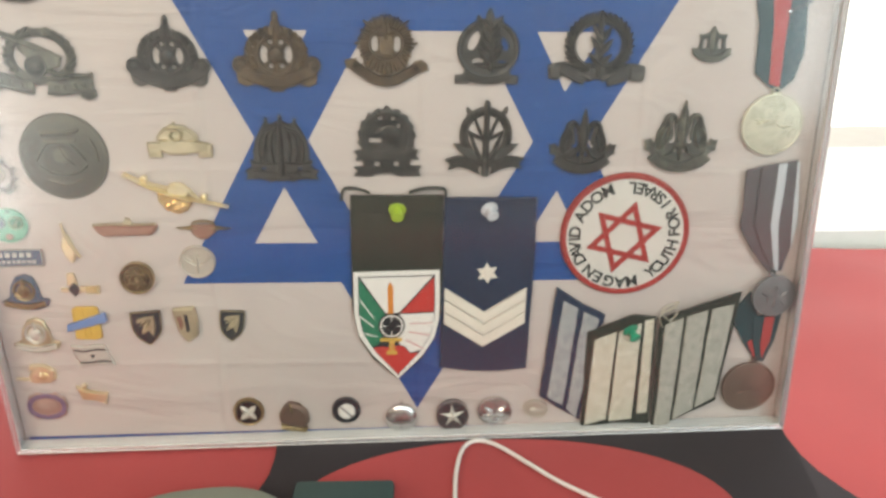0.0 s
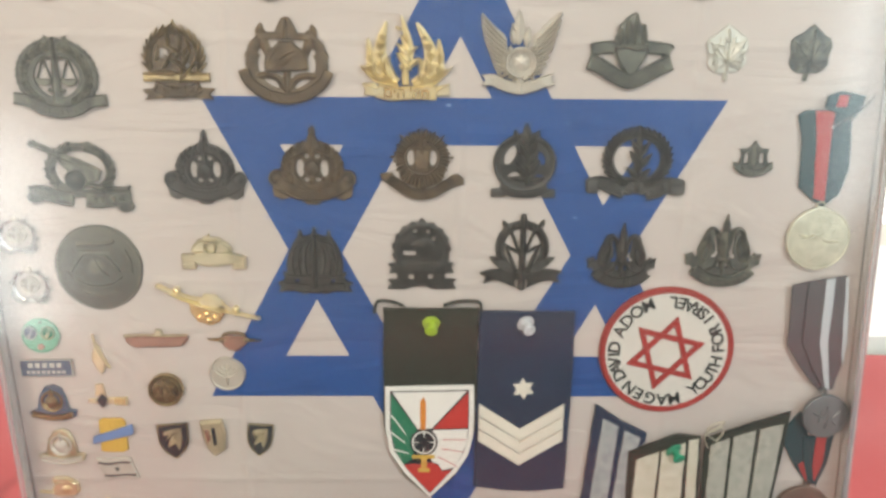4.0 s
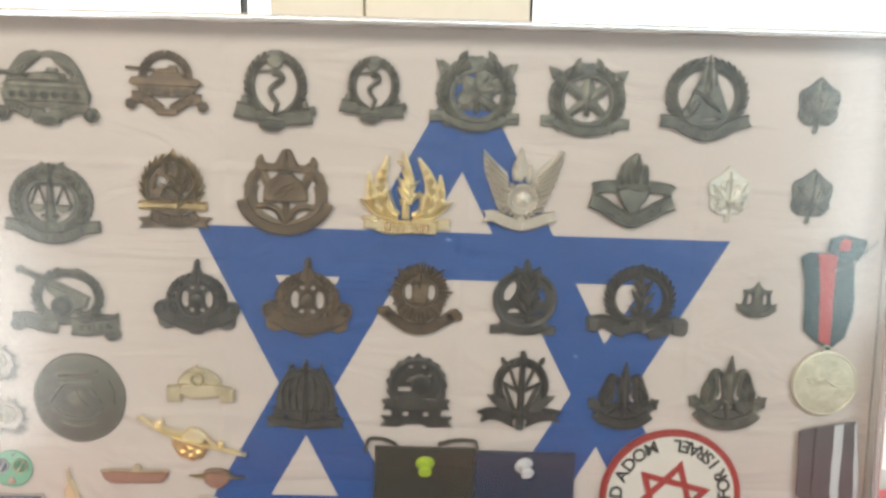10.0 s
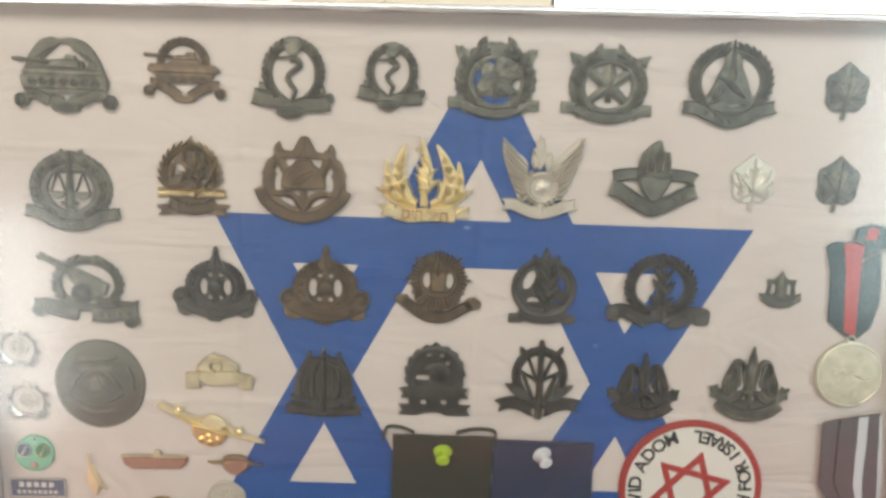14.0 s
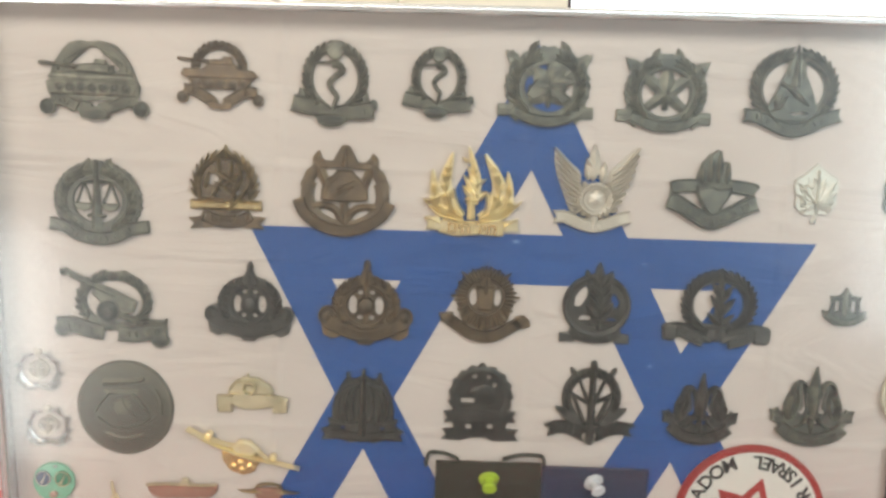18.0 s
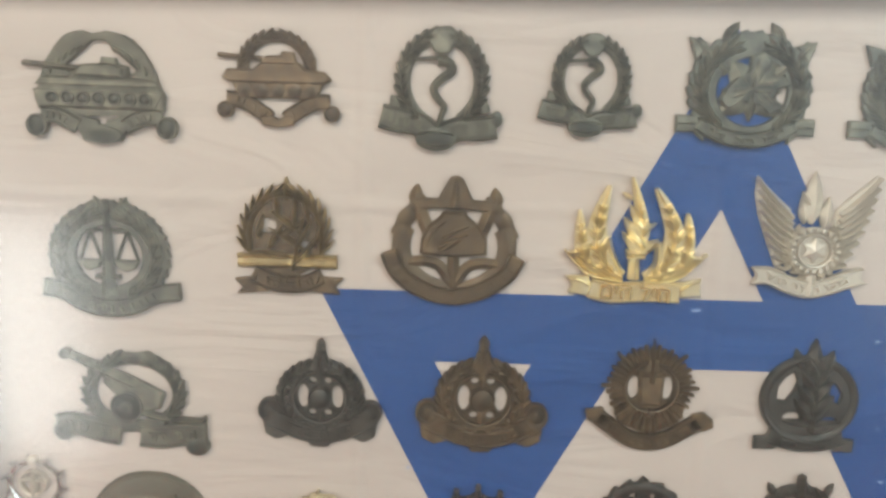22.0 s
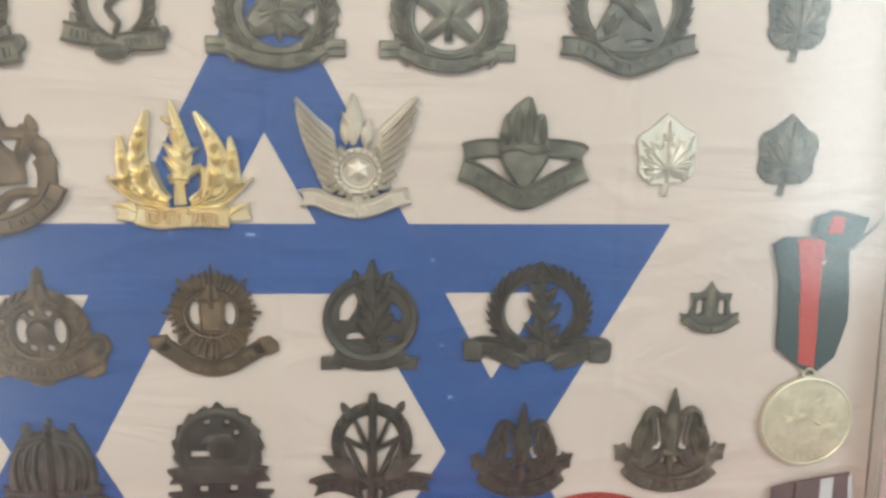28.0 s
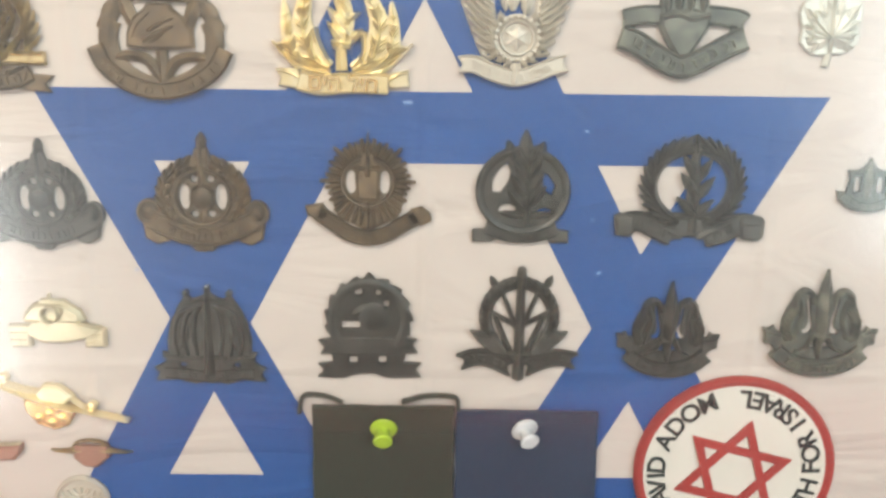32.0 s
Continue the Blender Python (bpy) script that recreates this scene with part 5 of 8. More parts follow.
def wheel_badge(x, z, s, mat, label, spiral):
    gaps = [ellipse(-5.0, -0.8, 1.75, 3.7, 14), ellipse(5.0, -0.8, 1.75, 3.7, 14)] + [ellipse(p, q, 1.15, 1.0, 8) for p, q in ((-2.2, 4.2), (2.2, 4.2), (-2.3, -5.6), (2.3, -5.6))]
    badge("wheel_badge", x, z, mat, label, "badge", {
        "wreath": [("plate", jagged(0, -1, 13.0, 11.6, 24, 0.05), 0.2, 1.7, gaps, 0.2), ("wreath", 0, -1, 10.9, 9.8, -40, 74, 9, 4, 2.1, 1.2, 2.5), ("wreath", 0, -1, 10.9, 9.8, 220, 106, 9, 4, 2.1, 1.2, 2.5)],
        "wheel": [("ring", 0, -1, 8.2, 7.8, 1.1, 1.4, 2.9), ("disc", 0, -1, 2.9, 3.1, 0.4, 3.4, 0.9, 20), ("beads", 0, -1, 9.4, 8.9, 18, 0.7, 1.4, 3.2), ("ring", 0, -1, 3.6, 3.8, 0.7, 1.4, 2.8), ("ring", 0, -1, 10.9, 10.2, 0.7, 1.4, 2.8), ("rod", 0, 1.6, 0, 6, 2.2, 2.2, 1.2, 2.6), ("rod", 0, -3.6, 0, -8, 2.2, 2.2, 1.2, 2.6)],
        "sword": [("blade", [(0, 5), (0, 10), (0, 13.8)], 3.4, 2.6, 0.6, 3.4), ("leaf", 0, 12.8, 90, 4.2, 2.9, 0.6, 3.4), ("poly", [(-4, 7.6), (4, 7.6), (2.2, 10.6), (1.6, 12.6), (-1.6, 12.6), (-2.2, 10.6)], 0.5, 2.7, 0.4), ("leaf", 0, 5, 90, 7, 4.6, 1.4, 3.2)],
        "scroll": [("scroll", [(-14.6, -7.2), (-9.4, -9.6), (-5, -11.2), (0, -11.8), (5, -11.2), (9.4, -9.6), (14.6, -7.2)], 5.6, 0.3, 2.5, 0, 8), ("disc", -14.8, -5.2, 3.4, 3.7, 0.3, 2.7, 0.3, 20, 0.36), ("disc", 14.8, -5.2, 3.4, 3.7, 0.3, 2.7, 0.3, 20, 0.36), ("disc", -14.6, -5.4, 1.3, 1.5, 1.8, 2.9, 0.3, 12), ("disc", 14.6, -5.4, 1.3, 1.5, 1.8, 2.9, 0.3, 12), ("poly", [(-17, -7.4), (-10.4, -9.6), (-9.8, -13.4), (-13, -14.4), (-16.2, -12.6)], 0.3, 2.0, 0.4), ("poly", [(17, -7.4), (10.4, -9.6), (9.8, -13.4), (13, -14.4), (16.2, -12.6)], 0.3, 2.0, 0.4), ("poly", [(-7, -13), (7, -13), (3.4, -15.0), (2.4, -16.2), (-2.4, -16.2), (-3.4, -15.0)], 0.3, 2.2, 0.4)]}, 0, s, CAPS)


wheel_badge(-116.7, 40.8, 1.02, M_BLACKENED, "blackened metal badge with wheel, sword tip and scroll", False)
wheel_badge(-68.4, 42.2, 1.09, M_BROWN, "brown bronze badge with wheel, sword tip and curled scroll", True)
rays = [("blade", [(8.2 * math.cos(radians(a)), 2.2 + 8.2 * math.sin(radians(a))), (r * math.cos(radians(a)), 2.2 + r * math.sin(radians(a)))], 1.9, 0.9, 0.4, 2.5) for a, r in [(-36 + 9 * i, 14.4 if i in (4, 9, 19, 24) else 12.4 + 0.6 * (i % 2)) for i in range(29)]]
lower_rays = [("blade", [(7.6 * math.cos(radians(a)), 2.2 + 7.6 * math.sin(radians(a))), (13.4 * math.cos(radians(a)), 2.2 + 13.4 * math.sin(radians(a)))], 1.0, 1.3, 1.2, 2.5) for a in [222 + 9.6 * i for i in range(11)]]
badge("sun_badge", -18.8, 44.6, M_BROWN, "brown bronze sunburst badge with sword and scroll", "badge", {
    "rays": [("plate", ellipse(0, 2.2, 11.6, 11.4, 40), 0.2, 1.2, (ellipse(-5.0, 2.0, 1.7, 3.6, 14), ellipse(5.0, 2.0, 1.7, 3.6, 14)), 0.2)] + rays + lower_rays,
    "ring": [("ring", 0, 2.2, 8.4, 7.8, 1.2, 0.6, 2.8)],
    "sword": [("blade", [(0, 4), (0, 11), (0, 17.4)], 2.4, 0, 1.2, 4.0), ("poly", [(-3.2, 6.4), (3.2, 6.4), (3.8, 4), (3.2, -3.4), (-3.2, -3.4), (-3.8, 4)], 0.6, 2.8, 0.9), ("rod", -3.8, 6.2, 3.8, 6.2, 1.6, 1.6, 1.2, 3.6), ("poly", [(-2.6, 7), (2.6, 7), (1.4, 11), (-1.4, 11)], 0.6, 2.8, 0.4)],
    "scroll": [("plate", [(-11, -3), (11, -3), (9, -9), (0, -13), (-9, -9)], 0.2, 1.3, (), 0.4), ("scroll", [(-15, -7.4), (-10.6, -10.4), (-5.6, -13.6), (0, -14.8), (5.6, -13.6), (10.6, -10.6), (15, -8.0)], 4.6, 0.3, 2.4, 0, 9), ("rod", 0, -4, 0, -12, 0.9, 0.9, 1.2, 3.0), ("rod", -2.2, -6.6, 2.2, -6.6, 0.8, 0.8, 1.2, 2.9), ("poly", [(-19, -5.4), (-13.6, -4.6), (-11.4, -8.4), (-13.6, -9.8), (-15.4, -9.4), (-18, -8.6)], 0.3, 2.4, 0.5), ("poly", [(19, -7), (16.4, -5), (13, -5.8), (11.4, -8.8), (14, -10.6), (16.8, -10.8), (19.4, -9.4)], 0.3, 2.4, 0.5)]}, 0, 1, CAPS)
badge("olive_badge", 27.8, 46.0, M_BLACKENED, "dark badge with olive sprig in an oval ring", "badge", {
    "ring": [("plate", ellipse(0.2, -1.2, 14.4, 13.6, 44), 0.2, 1.6, ([(-9.2, -1.6), (-9.2, 2.4), (-7.2, 5.4), (-4.8, 7.4), (-3.6, 4.4), (-4.4, 1.4), (-6.6, -1.8)], ellipse(-4.4, -7.0, 2.7, 1.8, 14), ellipse(2.0, -8, 1.0, 1.3, 10), [(5.6, 4.8), (7.8, 3.6), (9.8, 0.6), (9.0, -2.2), (6.6, -1.0)], ellipse(6.8, -7.6, 2.2, 1.3, 12)), 0.25), ("ring", 0.2, -1.2, 14.2, 13.4, 2.2, 1.2, 2.7), ("leaf", 0.6, 7, 90, 10.4, 4.4, 0.4, 3.6), ("leaf", -3.2, 8, 104, 6.4, 3.4, 0.4, 3.0), ("leaf", 4.4, 8, 74, 6.2, 3.4, 0.4, 3.0)],
    "sprig": [("rod", 1.6, -11, 1.0, 12, 2.0, 1.4, 1.2, 4.0)] + [("leaf", 1.8, -7.6 + 4.6 * k, 132 - 3 * k, 9.4 - 0.8 * k, 3.8, 1.2, 4.4) for k in range(4)] + [("leaf", 1.4, -6.0 + 4.6 * k, 48 + 3 * k, 8.6 - 0.8 * k, 3.4, 1.2, 4.0) for k in range(4)] + [("leaf", 2, -9, 172, 9.6, 2.4, 1.0, 3.2), ("leaf", 2, -9, 8, 8.6, 2.4, 1.0, 3.2)],
    "foot": [("poly", [(-14.8, -13.2), (-9, -12.6), (-7, -15.4), (-9, -17), (-14.8, -17)], 0.3, 2.0, 0.4), ("poly", [(14.6, -13.2), (9, -12.6), (7, -15.4), (9, -17), (14.6, -17)], 0.3, 2.0, 0.4), ("scroll", [(-11, -12.4), (-5, -14.6), (0, -15), (5, -14.6), (11, -12.4)], 3.8, 0.3, 2.4, 0, 7)]}, 0, 1, CAPS)
badge("olive_badge", 79.1, 45.1, M_BLACKENED, "wide dark badge with leafy wreath, sword and rolled scroll", "badge", {
    "wreath": [("ring", 0.2, 2.2, 15.0, 13.8, 4.4, 0.2, 1.5, 96, 444, 44), ("wreath", 0.2, 2.2, 12.9, 11.8, -74, 80, 14, 6, 2.0, 0.8, 2.9, 26), ("wreath", 0.2, 2.2, 12.9, 11.8, 254, 100, 14, 6, 2.0, 0.8, 2.9, 26)],
    "sword": [("blade", [(0.8, -12), (0.8, 0), (0.2, 17.8)], 3.0, 1.0, 1.0, 3.4), ("poly", [(-1.4, -8), (-1.0, 8), (0.6, 13), (2.4, 8), (2.8, -8)], 0.5, 1.8, 0.4), ("leaf", 2.2, -1.4, 128, 9.8, 3.4, 1.2, 4.6), ("leaf", 1.8, 4.0, 124, 9.4, 3.2, 1.2, 4.6), ("leaf", 2.0, -7.0, 138, 9.0, 3.2, 1.2, 4.2), ("leaf", 0.6, -2.4, 52, 9.6, 3.2, 1.2, 4.2), ("leaf", 0.6, 3.0, 58, 9.0, 3.0, 1.2, 4.2), ("leaf", 0.6, -7.6, 44, 8.4, 3.0, 1.2, 4.0), ("leaf", 0.4, 8.0, 90, 10, 3.0, 1.2, 4.0), ("rod", -5, -7, 6, -7, 2, 2, 1, 3.2)],
    "scroll": [("scroll", [(-19.4, -9.2), (-15, -8.8), (-10, -11), (-5, -13.2)], 6.0, 0.3, 2.2, 0, 4), ("poly", [(-23.0, -7.6), (-21.4, -6.4), (-17.2, -6.8), (-16.8, -12.6), (-18.4, -13.8), (-22.4, -13.2)], 0.3, 3.0, 0.9), ("poly", [(-9, -6.4), (9.4, -6.4), (7.4, -15.4), (3.2, -13.6), (-3, -13.6), (-7, -15.6)], 0.3, 1.8, 0.5), ("leaf", -2, -14, 150, 9, 3.2, 1.2, 2.8), ("leaf", 2.6, -14, 30, 9, 3.2, 1.2, 2.8), ("scroll", [(5, -13.2), (10, -11.8), (15, -9.4), (19, -9.6)], 6.6, 0.3, 2.2, 0, 4), ("poly", [(15.2, -7.0), (16.4, -6.2), (21.6, -6.6), (23.0, -8.0), (22.8, -13.0), (21.2, -14.4), (16.4, -14.0), (15.4, -12.8)], 0.3, 3.0, 0.9), ("rod", 16.8, -9.4, 21.8, -9.2, 0.7, 0.6, 2.8, 3.5)]}, 0, 1, CAPS)
badge("crest_badge", 132.8, 48.4, M_BRONZE, "small dark crest badge with crown and shield", "badge", {
    "shield": [("plate", [(-9.4, -1.6), (-6.6, -2.2), (-5.8, 1.6), (-6.6, 4.6), (-3.4, 4.6), (-1.6, 5.8), (0, 8.4), (1.6, 5.8), (3.4, 4.6), (6.6, 4.6), (5.8, 1.6), (6.6, -2.2), (9.4, -1.6), (8.4, -5), (4.8, -7.6), (0, -8.4), (-4.8, -7.6), (-8.4, -5)], 0.3, 1.6, ([(-4.4, 2.6), (-2.6, 2.6), (-2.4, -1.6), (-4.6, -2.4)], [(4.4, 2.6), (2.6, 2.6), (2.4, -1.6), (4.6, -2.4)]), 0.25), ("leaf", 0, -4, 90, 12, 3.4, 1.2, 3.0)],
    "scroll": [("scroll", [(-8.4, -3), (-4, -5.8), (0, -6.6), (4, -5.8), (8.4, -3)], 2.8, 0.8, 2.2, 0, 5)]}, 0, 1, CAPS)
# ---- fourth row ----
badge("round_badge", -168.8, -7.0, M_OLD_BRONZE, "large round dark bronze disc with worn embossed relief", "badge", {
    "disc": [("poly", [(20.3 * (1 + 0.007 * math.sin(9 * a)) * math.cos(a), 20.7 * (1 + 0.006 * math.sin(7 * a)) * math.sin(a)) for a in [2 * math.pi * i / 72 for i in range(72)]], 0.3, 1.5, 0.8), ("disc", 0, 0, 19.0, 19.4, 1.0, 1.6, 1.2, 64)],
    "relief": [("blade", [(-8.6, 11.4), (-2, 11.8), (5, 12.2), (8.6, 13.4)], 3.2, 1.6, 1.9, 3.4), ("blade", [(-12, -1.6), (-8.6, 3.4), (-6.2, 6.4)], 0.9, 0.7, 1.8, 3.4), ("blade", [(-6.2, 6.4), (-1, 7.0), (3.6, 7.0)], 0.7, 0.7, 2.2, 3.3), ("blade", [(3.4, 7.2), (7, 3.2), (10.4, -1.4)], 2.2, 0.9, 1.8, 3.6), ("blade", [(13, 9), (15.4, 4), (15.8, -2)], 1.2, 0.6, 1.6, 2.8), ("poly", [(-9, 8.6), (7.6, 9.4), (6.4, 6.8), (-7.4, 6.4)], 1.8, 3.0, 0.5), ("blade", [(-11, -4), (-6, -7.6), (0, -8.6), (6, -7.4), (11, -4)], 1.4, 1.0, 1.8, 3.2), ("blade", [(-8, -11), (0, -13), (8, -11)], 2.4, 1.8, 1.6, 2.8), ("blade", [(-1, 5), (1.4, 0), (5, -3.4)], 1.4, 0.7, 2.0, 3.4), ("poly", [(-5, 1.6), (-3, 4.6), (2, 4.6), (3.6, 1), (0.6, -3), (-4, -2.4)], 2.0, 3.0, 0.7)]}, 0, 1, CAPS)
badge("tank_pin", -115.0, 1.6, M_BRASS, "pale brass tank-shaped pin seen from the front", "badge", {
    "hull": [("poly", [(-9.4, -2.2), (-8, -0.2), (3, 0.6), (13.4, -1.4), (13.0, -3.4), (9.0, -5.4), (2, -7.0), (-4.6, -7.0), (-9.0, -5.0)], 0.4, 3.0, 0.7), ("poly", [(-5, -0.6), (-2.4, -0.8), (-2.4, 0.2), (-5, 0.2)], 2.8, 3.4, 0.1)],
    "turret": [("poly", [(-10.2, -0.4), (-9.8, 2.4), (-7.0, 5.6), (-3, 6.4), (3.4, 6.0), (7.4, 3.6), (8.8, 0.6), (6, -0.6)], 0.6, 3.8, 1.2), ("poly", [(-5.4, 5.8), (-4.6, 7.0), (2.6, 6.8), (3.6, 5.6)], 0.6, 3.0, 0.4), ("rod", -2.4, 6.8, -2.2, 8.6, 0.9, 0.7, 0.8, 2.6), ("ring", -1, 2.8, 2.9, 2.9, 1.0, 3.4, 6.0), ("disc", -1, 2.8, 1.5, 1.5, 3.0, 3.6, 0.1, 14)],
    "track": [("poly", [(-15, -1.6), (-8.4, -1.4), (-8.2, -8.6), (-14.4, -8.8)], 0.4, 2.8, 0.6), ("rod", -14.4, -4, -8.6, -4, 0.7, 0.7, 2.6, 3.1), ("rod", -14.4, -6.4, -8.6, -6.4, 0.7, 0.7, 2.6, 3.1), ("poly", [(8.4, -1.6), (14.8, -2), (14.8, -7.8), (8.6, -8.2)], 0.4, 2.8, 0.6), ("rod", 8.8, -4, 14.4, -4, 0.7, 0.7, 2.6, 3.1), ("rod", 8.8, -6.2, 14.4, -6.2, 0.7, 0.7, 2.6, 3.1)]}, -1, 1, PINS)
badge("ship_badge", -68.4, -2.3, M_BLACKENED, "black crowned badge with upright blade and wavy base", "badge", {
    "body": [("poly", [(-13, -7), (-13.2, -2), (-12, 3.6), (-9.8, 8.4), (-7.8, 11.6), (-6.4, 13), (-5, 11.6), (-2.6, 12.2), (0, 14), (2.6, 12.2), (5, 11.6), (6.6, 13), (8, 11.4), (10, 8.4), (12.2, 3.6), (13.2, -2), (13, -7)], 0.3, 1.9, 0.8)] + [("blade", [(q * 1.6, 10), (q * x * 0.8, 7), (q * x, 0), (q * (x - 1), -6.6)], 1.6, 1.2, 1.6, 3.3) for q in (-1, 1) for x in (4.6, 7.6, 10.6)] + [("disc", x, 13.6 if x else 15.2, 0.9, 1.0, 0.5, 2.8, 0.3, 10) for x in (-6.6, 0, 6.8)] + [("leaf", q * 9, -5, 90 + q * 20, 9, 2.6, 1.6, 3.0) for q in (-1, 1)],
    "blade": [("blade", [(0, -12.6), (0, 0), (0, 15.4)], 3.0, 1.4, 1.2, 4.4)],
    "base": [("plate", [(-15, -5.8), (-9, -6.4), (-4, -5.8), (4, -5.8), (9, -6.4), (15, -5.8), (13.6, -8.4), (15.4, -10), (17.6, -11), (16, -13), (17.4, -15.4), (10, -15), (5, -16.4), (0, -15.4), (-5, -16.4), (-10, -15), (-17.4, -15.4), (-16, -13), (-17.6, -11), (-15.4, -10), (-13.6, -8.4)], 0.3, 1.8, (ellipse(-8.4, -10, 1.1, 0.7, 8), ellipse(8.4, -10, 1.1, 0.7, 8)), 0.3), ("blade", [(-14.4, -7), (-7, -7.8), (0, -7.2), (7, -7.8), (14.4, -7)], 1.2, 1.2, 1.6, 2.8), ("scroll", [(-14, -12.6), (-7, -13), (0, -13.8), (7, -13), (14, -12.6)], 3.6, 0.6, 2.2, 0, 7)]}, 0, 1, CAPS)
rim = [(x, z if z > -7.6 else -7.6 - 0.02 * (13.6 - abs(x))) for x, z in jagged(0, 2.4, 14.0, 14.2, 17, 0.11, 5)]


def pane4(x0, z0, x1, z1):
    return [(x0, z0), (x1, z0), (x1, z1), (x0, z1)]


badge("round_wreath_badge", -18.6, 1.2, M_BLACKENED, "black round pierced badge with two ribbon tiers", "badge", {
    "roundel": [("plate", rim, 0.3, 2.0, (pane4(-4.2, 10.4, -2.0, 12.6), pane4(2.2, 10.2, 3.8, 12.4), pane4(4.8, 6.6, 6.4, 8.6), pane4(-8.4, -0.6, -2.6, 1.8)), 0.3), ("ring", 0, 2.4, 13, 13.2, 3, 1.6, 2.6, -44, 224, 26), ("leaf", 0, 13, 90, 4.4, 3.4, 0.3, 2.4), ("disc", 1.6, 3.4, 4.6, 4.6, 1.6, 2.6, 0.6, 20), ("leaf", -5, 4, 30, 7, 3, 1.6, 3.0)],
    "upper_ribbon": [("plate", [(-15.6, -4.6), (-10, -3.4), (10, -3.2), (15.2, -4), (13.8, -6), (15.4, -8.4), (6, -8.8), (-6, -9), (-15, -9), (-13.8, -6.8)], 0.5, 2.4, (), 0.3)],
    "lower_ribbon": [("plate", [(-12, -8), (12, -7.6), (11, -11.6), (16.6, -12), (14.8, -14), (16.6, -16.6), (6, -17), (2, -15.4), (-4, -15.8), (-8, -17.2), (-16, -16.8), (-13.8, -14.6), (-15.8, -12.4), (-11, -12)], 0.3, 2.0, (pane4(-6.0, -12.2, -3.4, -9.8), pane4(3.2, -12.0, 5.6, -9.6)), 0.3)]}, 0, 1, CAPS)
badge("sword_badge", 28.5, 2.6, M_BLACKENED, "dark badge with upright sword, branches and notched ribbon", "badge", {
    "ring": [("ring", 0, 2.4, 12.8, 13.2, 4.2, 0.2, 2.0, -44, 224, 30), ("leaf", -7.4, 11.6, 118, 4.4, 2.6, 0.3, 2.2), ("leaf", 7.8, 11.8, 62, 4.6, 2.6, 0.3, 2.2), ("wreath", 0, 2.4, 10.8, 11.2, -36, 80, 9, 3.6, 1.9, 1, 2.5, 20), ("wreath", 0, 2.4, 10.8, 11.2, 216, 100, 9, 3.6, 1.9, 1, 2.5, 20)],
    "sword": [("blade", [(0.2, -17.8), (0.2, -4), (0.2, 18.4)], 3.8, 2.4, 0.8, 4.0), ("leaf", 0.2, 14, 90, 5, 3.2, 1.0, 3.8), ("rod", -4, -9.4, 4.4, -9.4, 1.8, 1.8, 1, 3.6)],
    "branches": [("rod", s * 0.8, -1.5, s * 5.8, 11, 1.7, 1.4, 0.5, 2.6) for s in (-1, 1)] + [("rod", s * 0.8, -0.6, s * 9, 4, 1.7, 1.4, 0.5, 2.5) for s in (-1, 1)] + [("rod", s * 1.4, -12, s * 7.6, 2.6, 2.2, 1.6, 0.5, 2.4) for s in (-1, 1)],
    "wings": [("poly", [(s * 15.4, -2.0), (s * 7.4, -2.6), (s * 2.2, -10.6), (s * 9, -9), (s * 12.6, -5.6)], 0.4, 2.8, 0.5) for s in (-1, 1)] + [("rod", s * 14, -3, s * 8, -3.6, 0.7, 0.7, 2.6, 3.2) for s in (-1, 1)],
    "scroll": [("scroll", [(-18.6, -12.6), (-13, -10.8), (-8, -11.6), (-1.4, -14.6)], 5.2, 0.3, 2.2, 2.0, 4), ("scroll", [(1.6, -14.6), (8, -11.6), (13, -10.6), (18.6, -11.6)], 5.2, 0.3, 2.2, 2.0, 4)]}, 0, 1, CAPS)


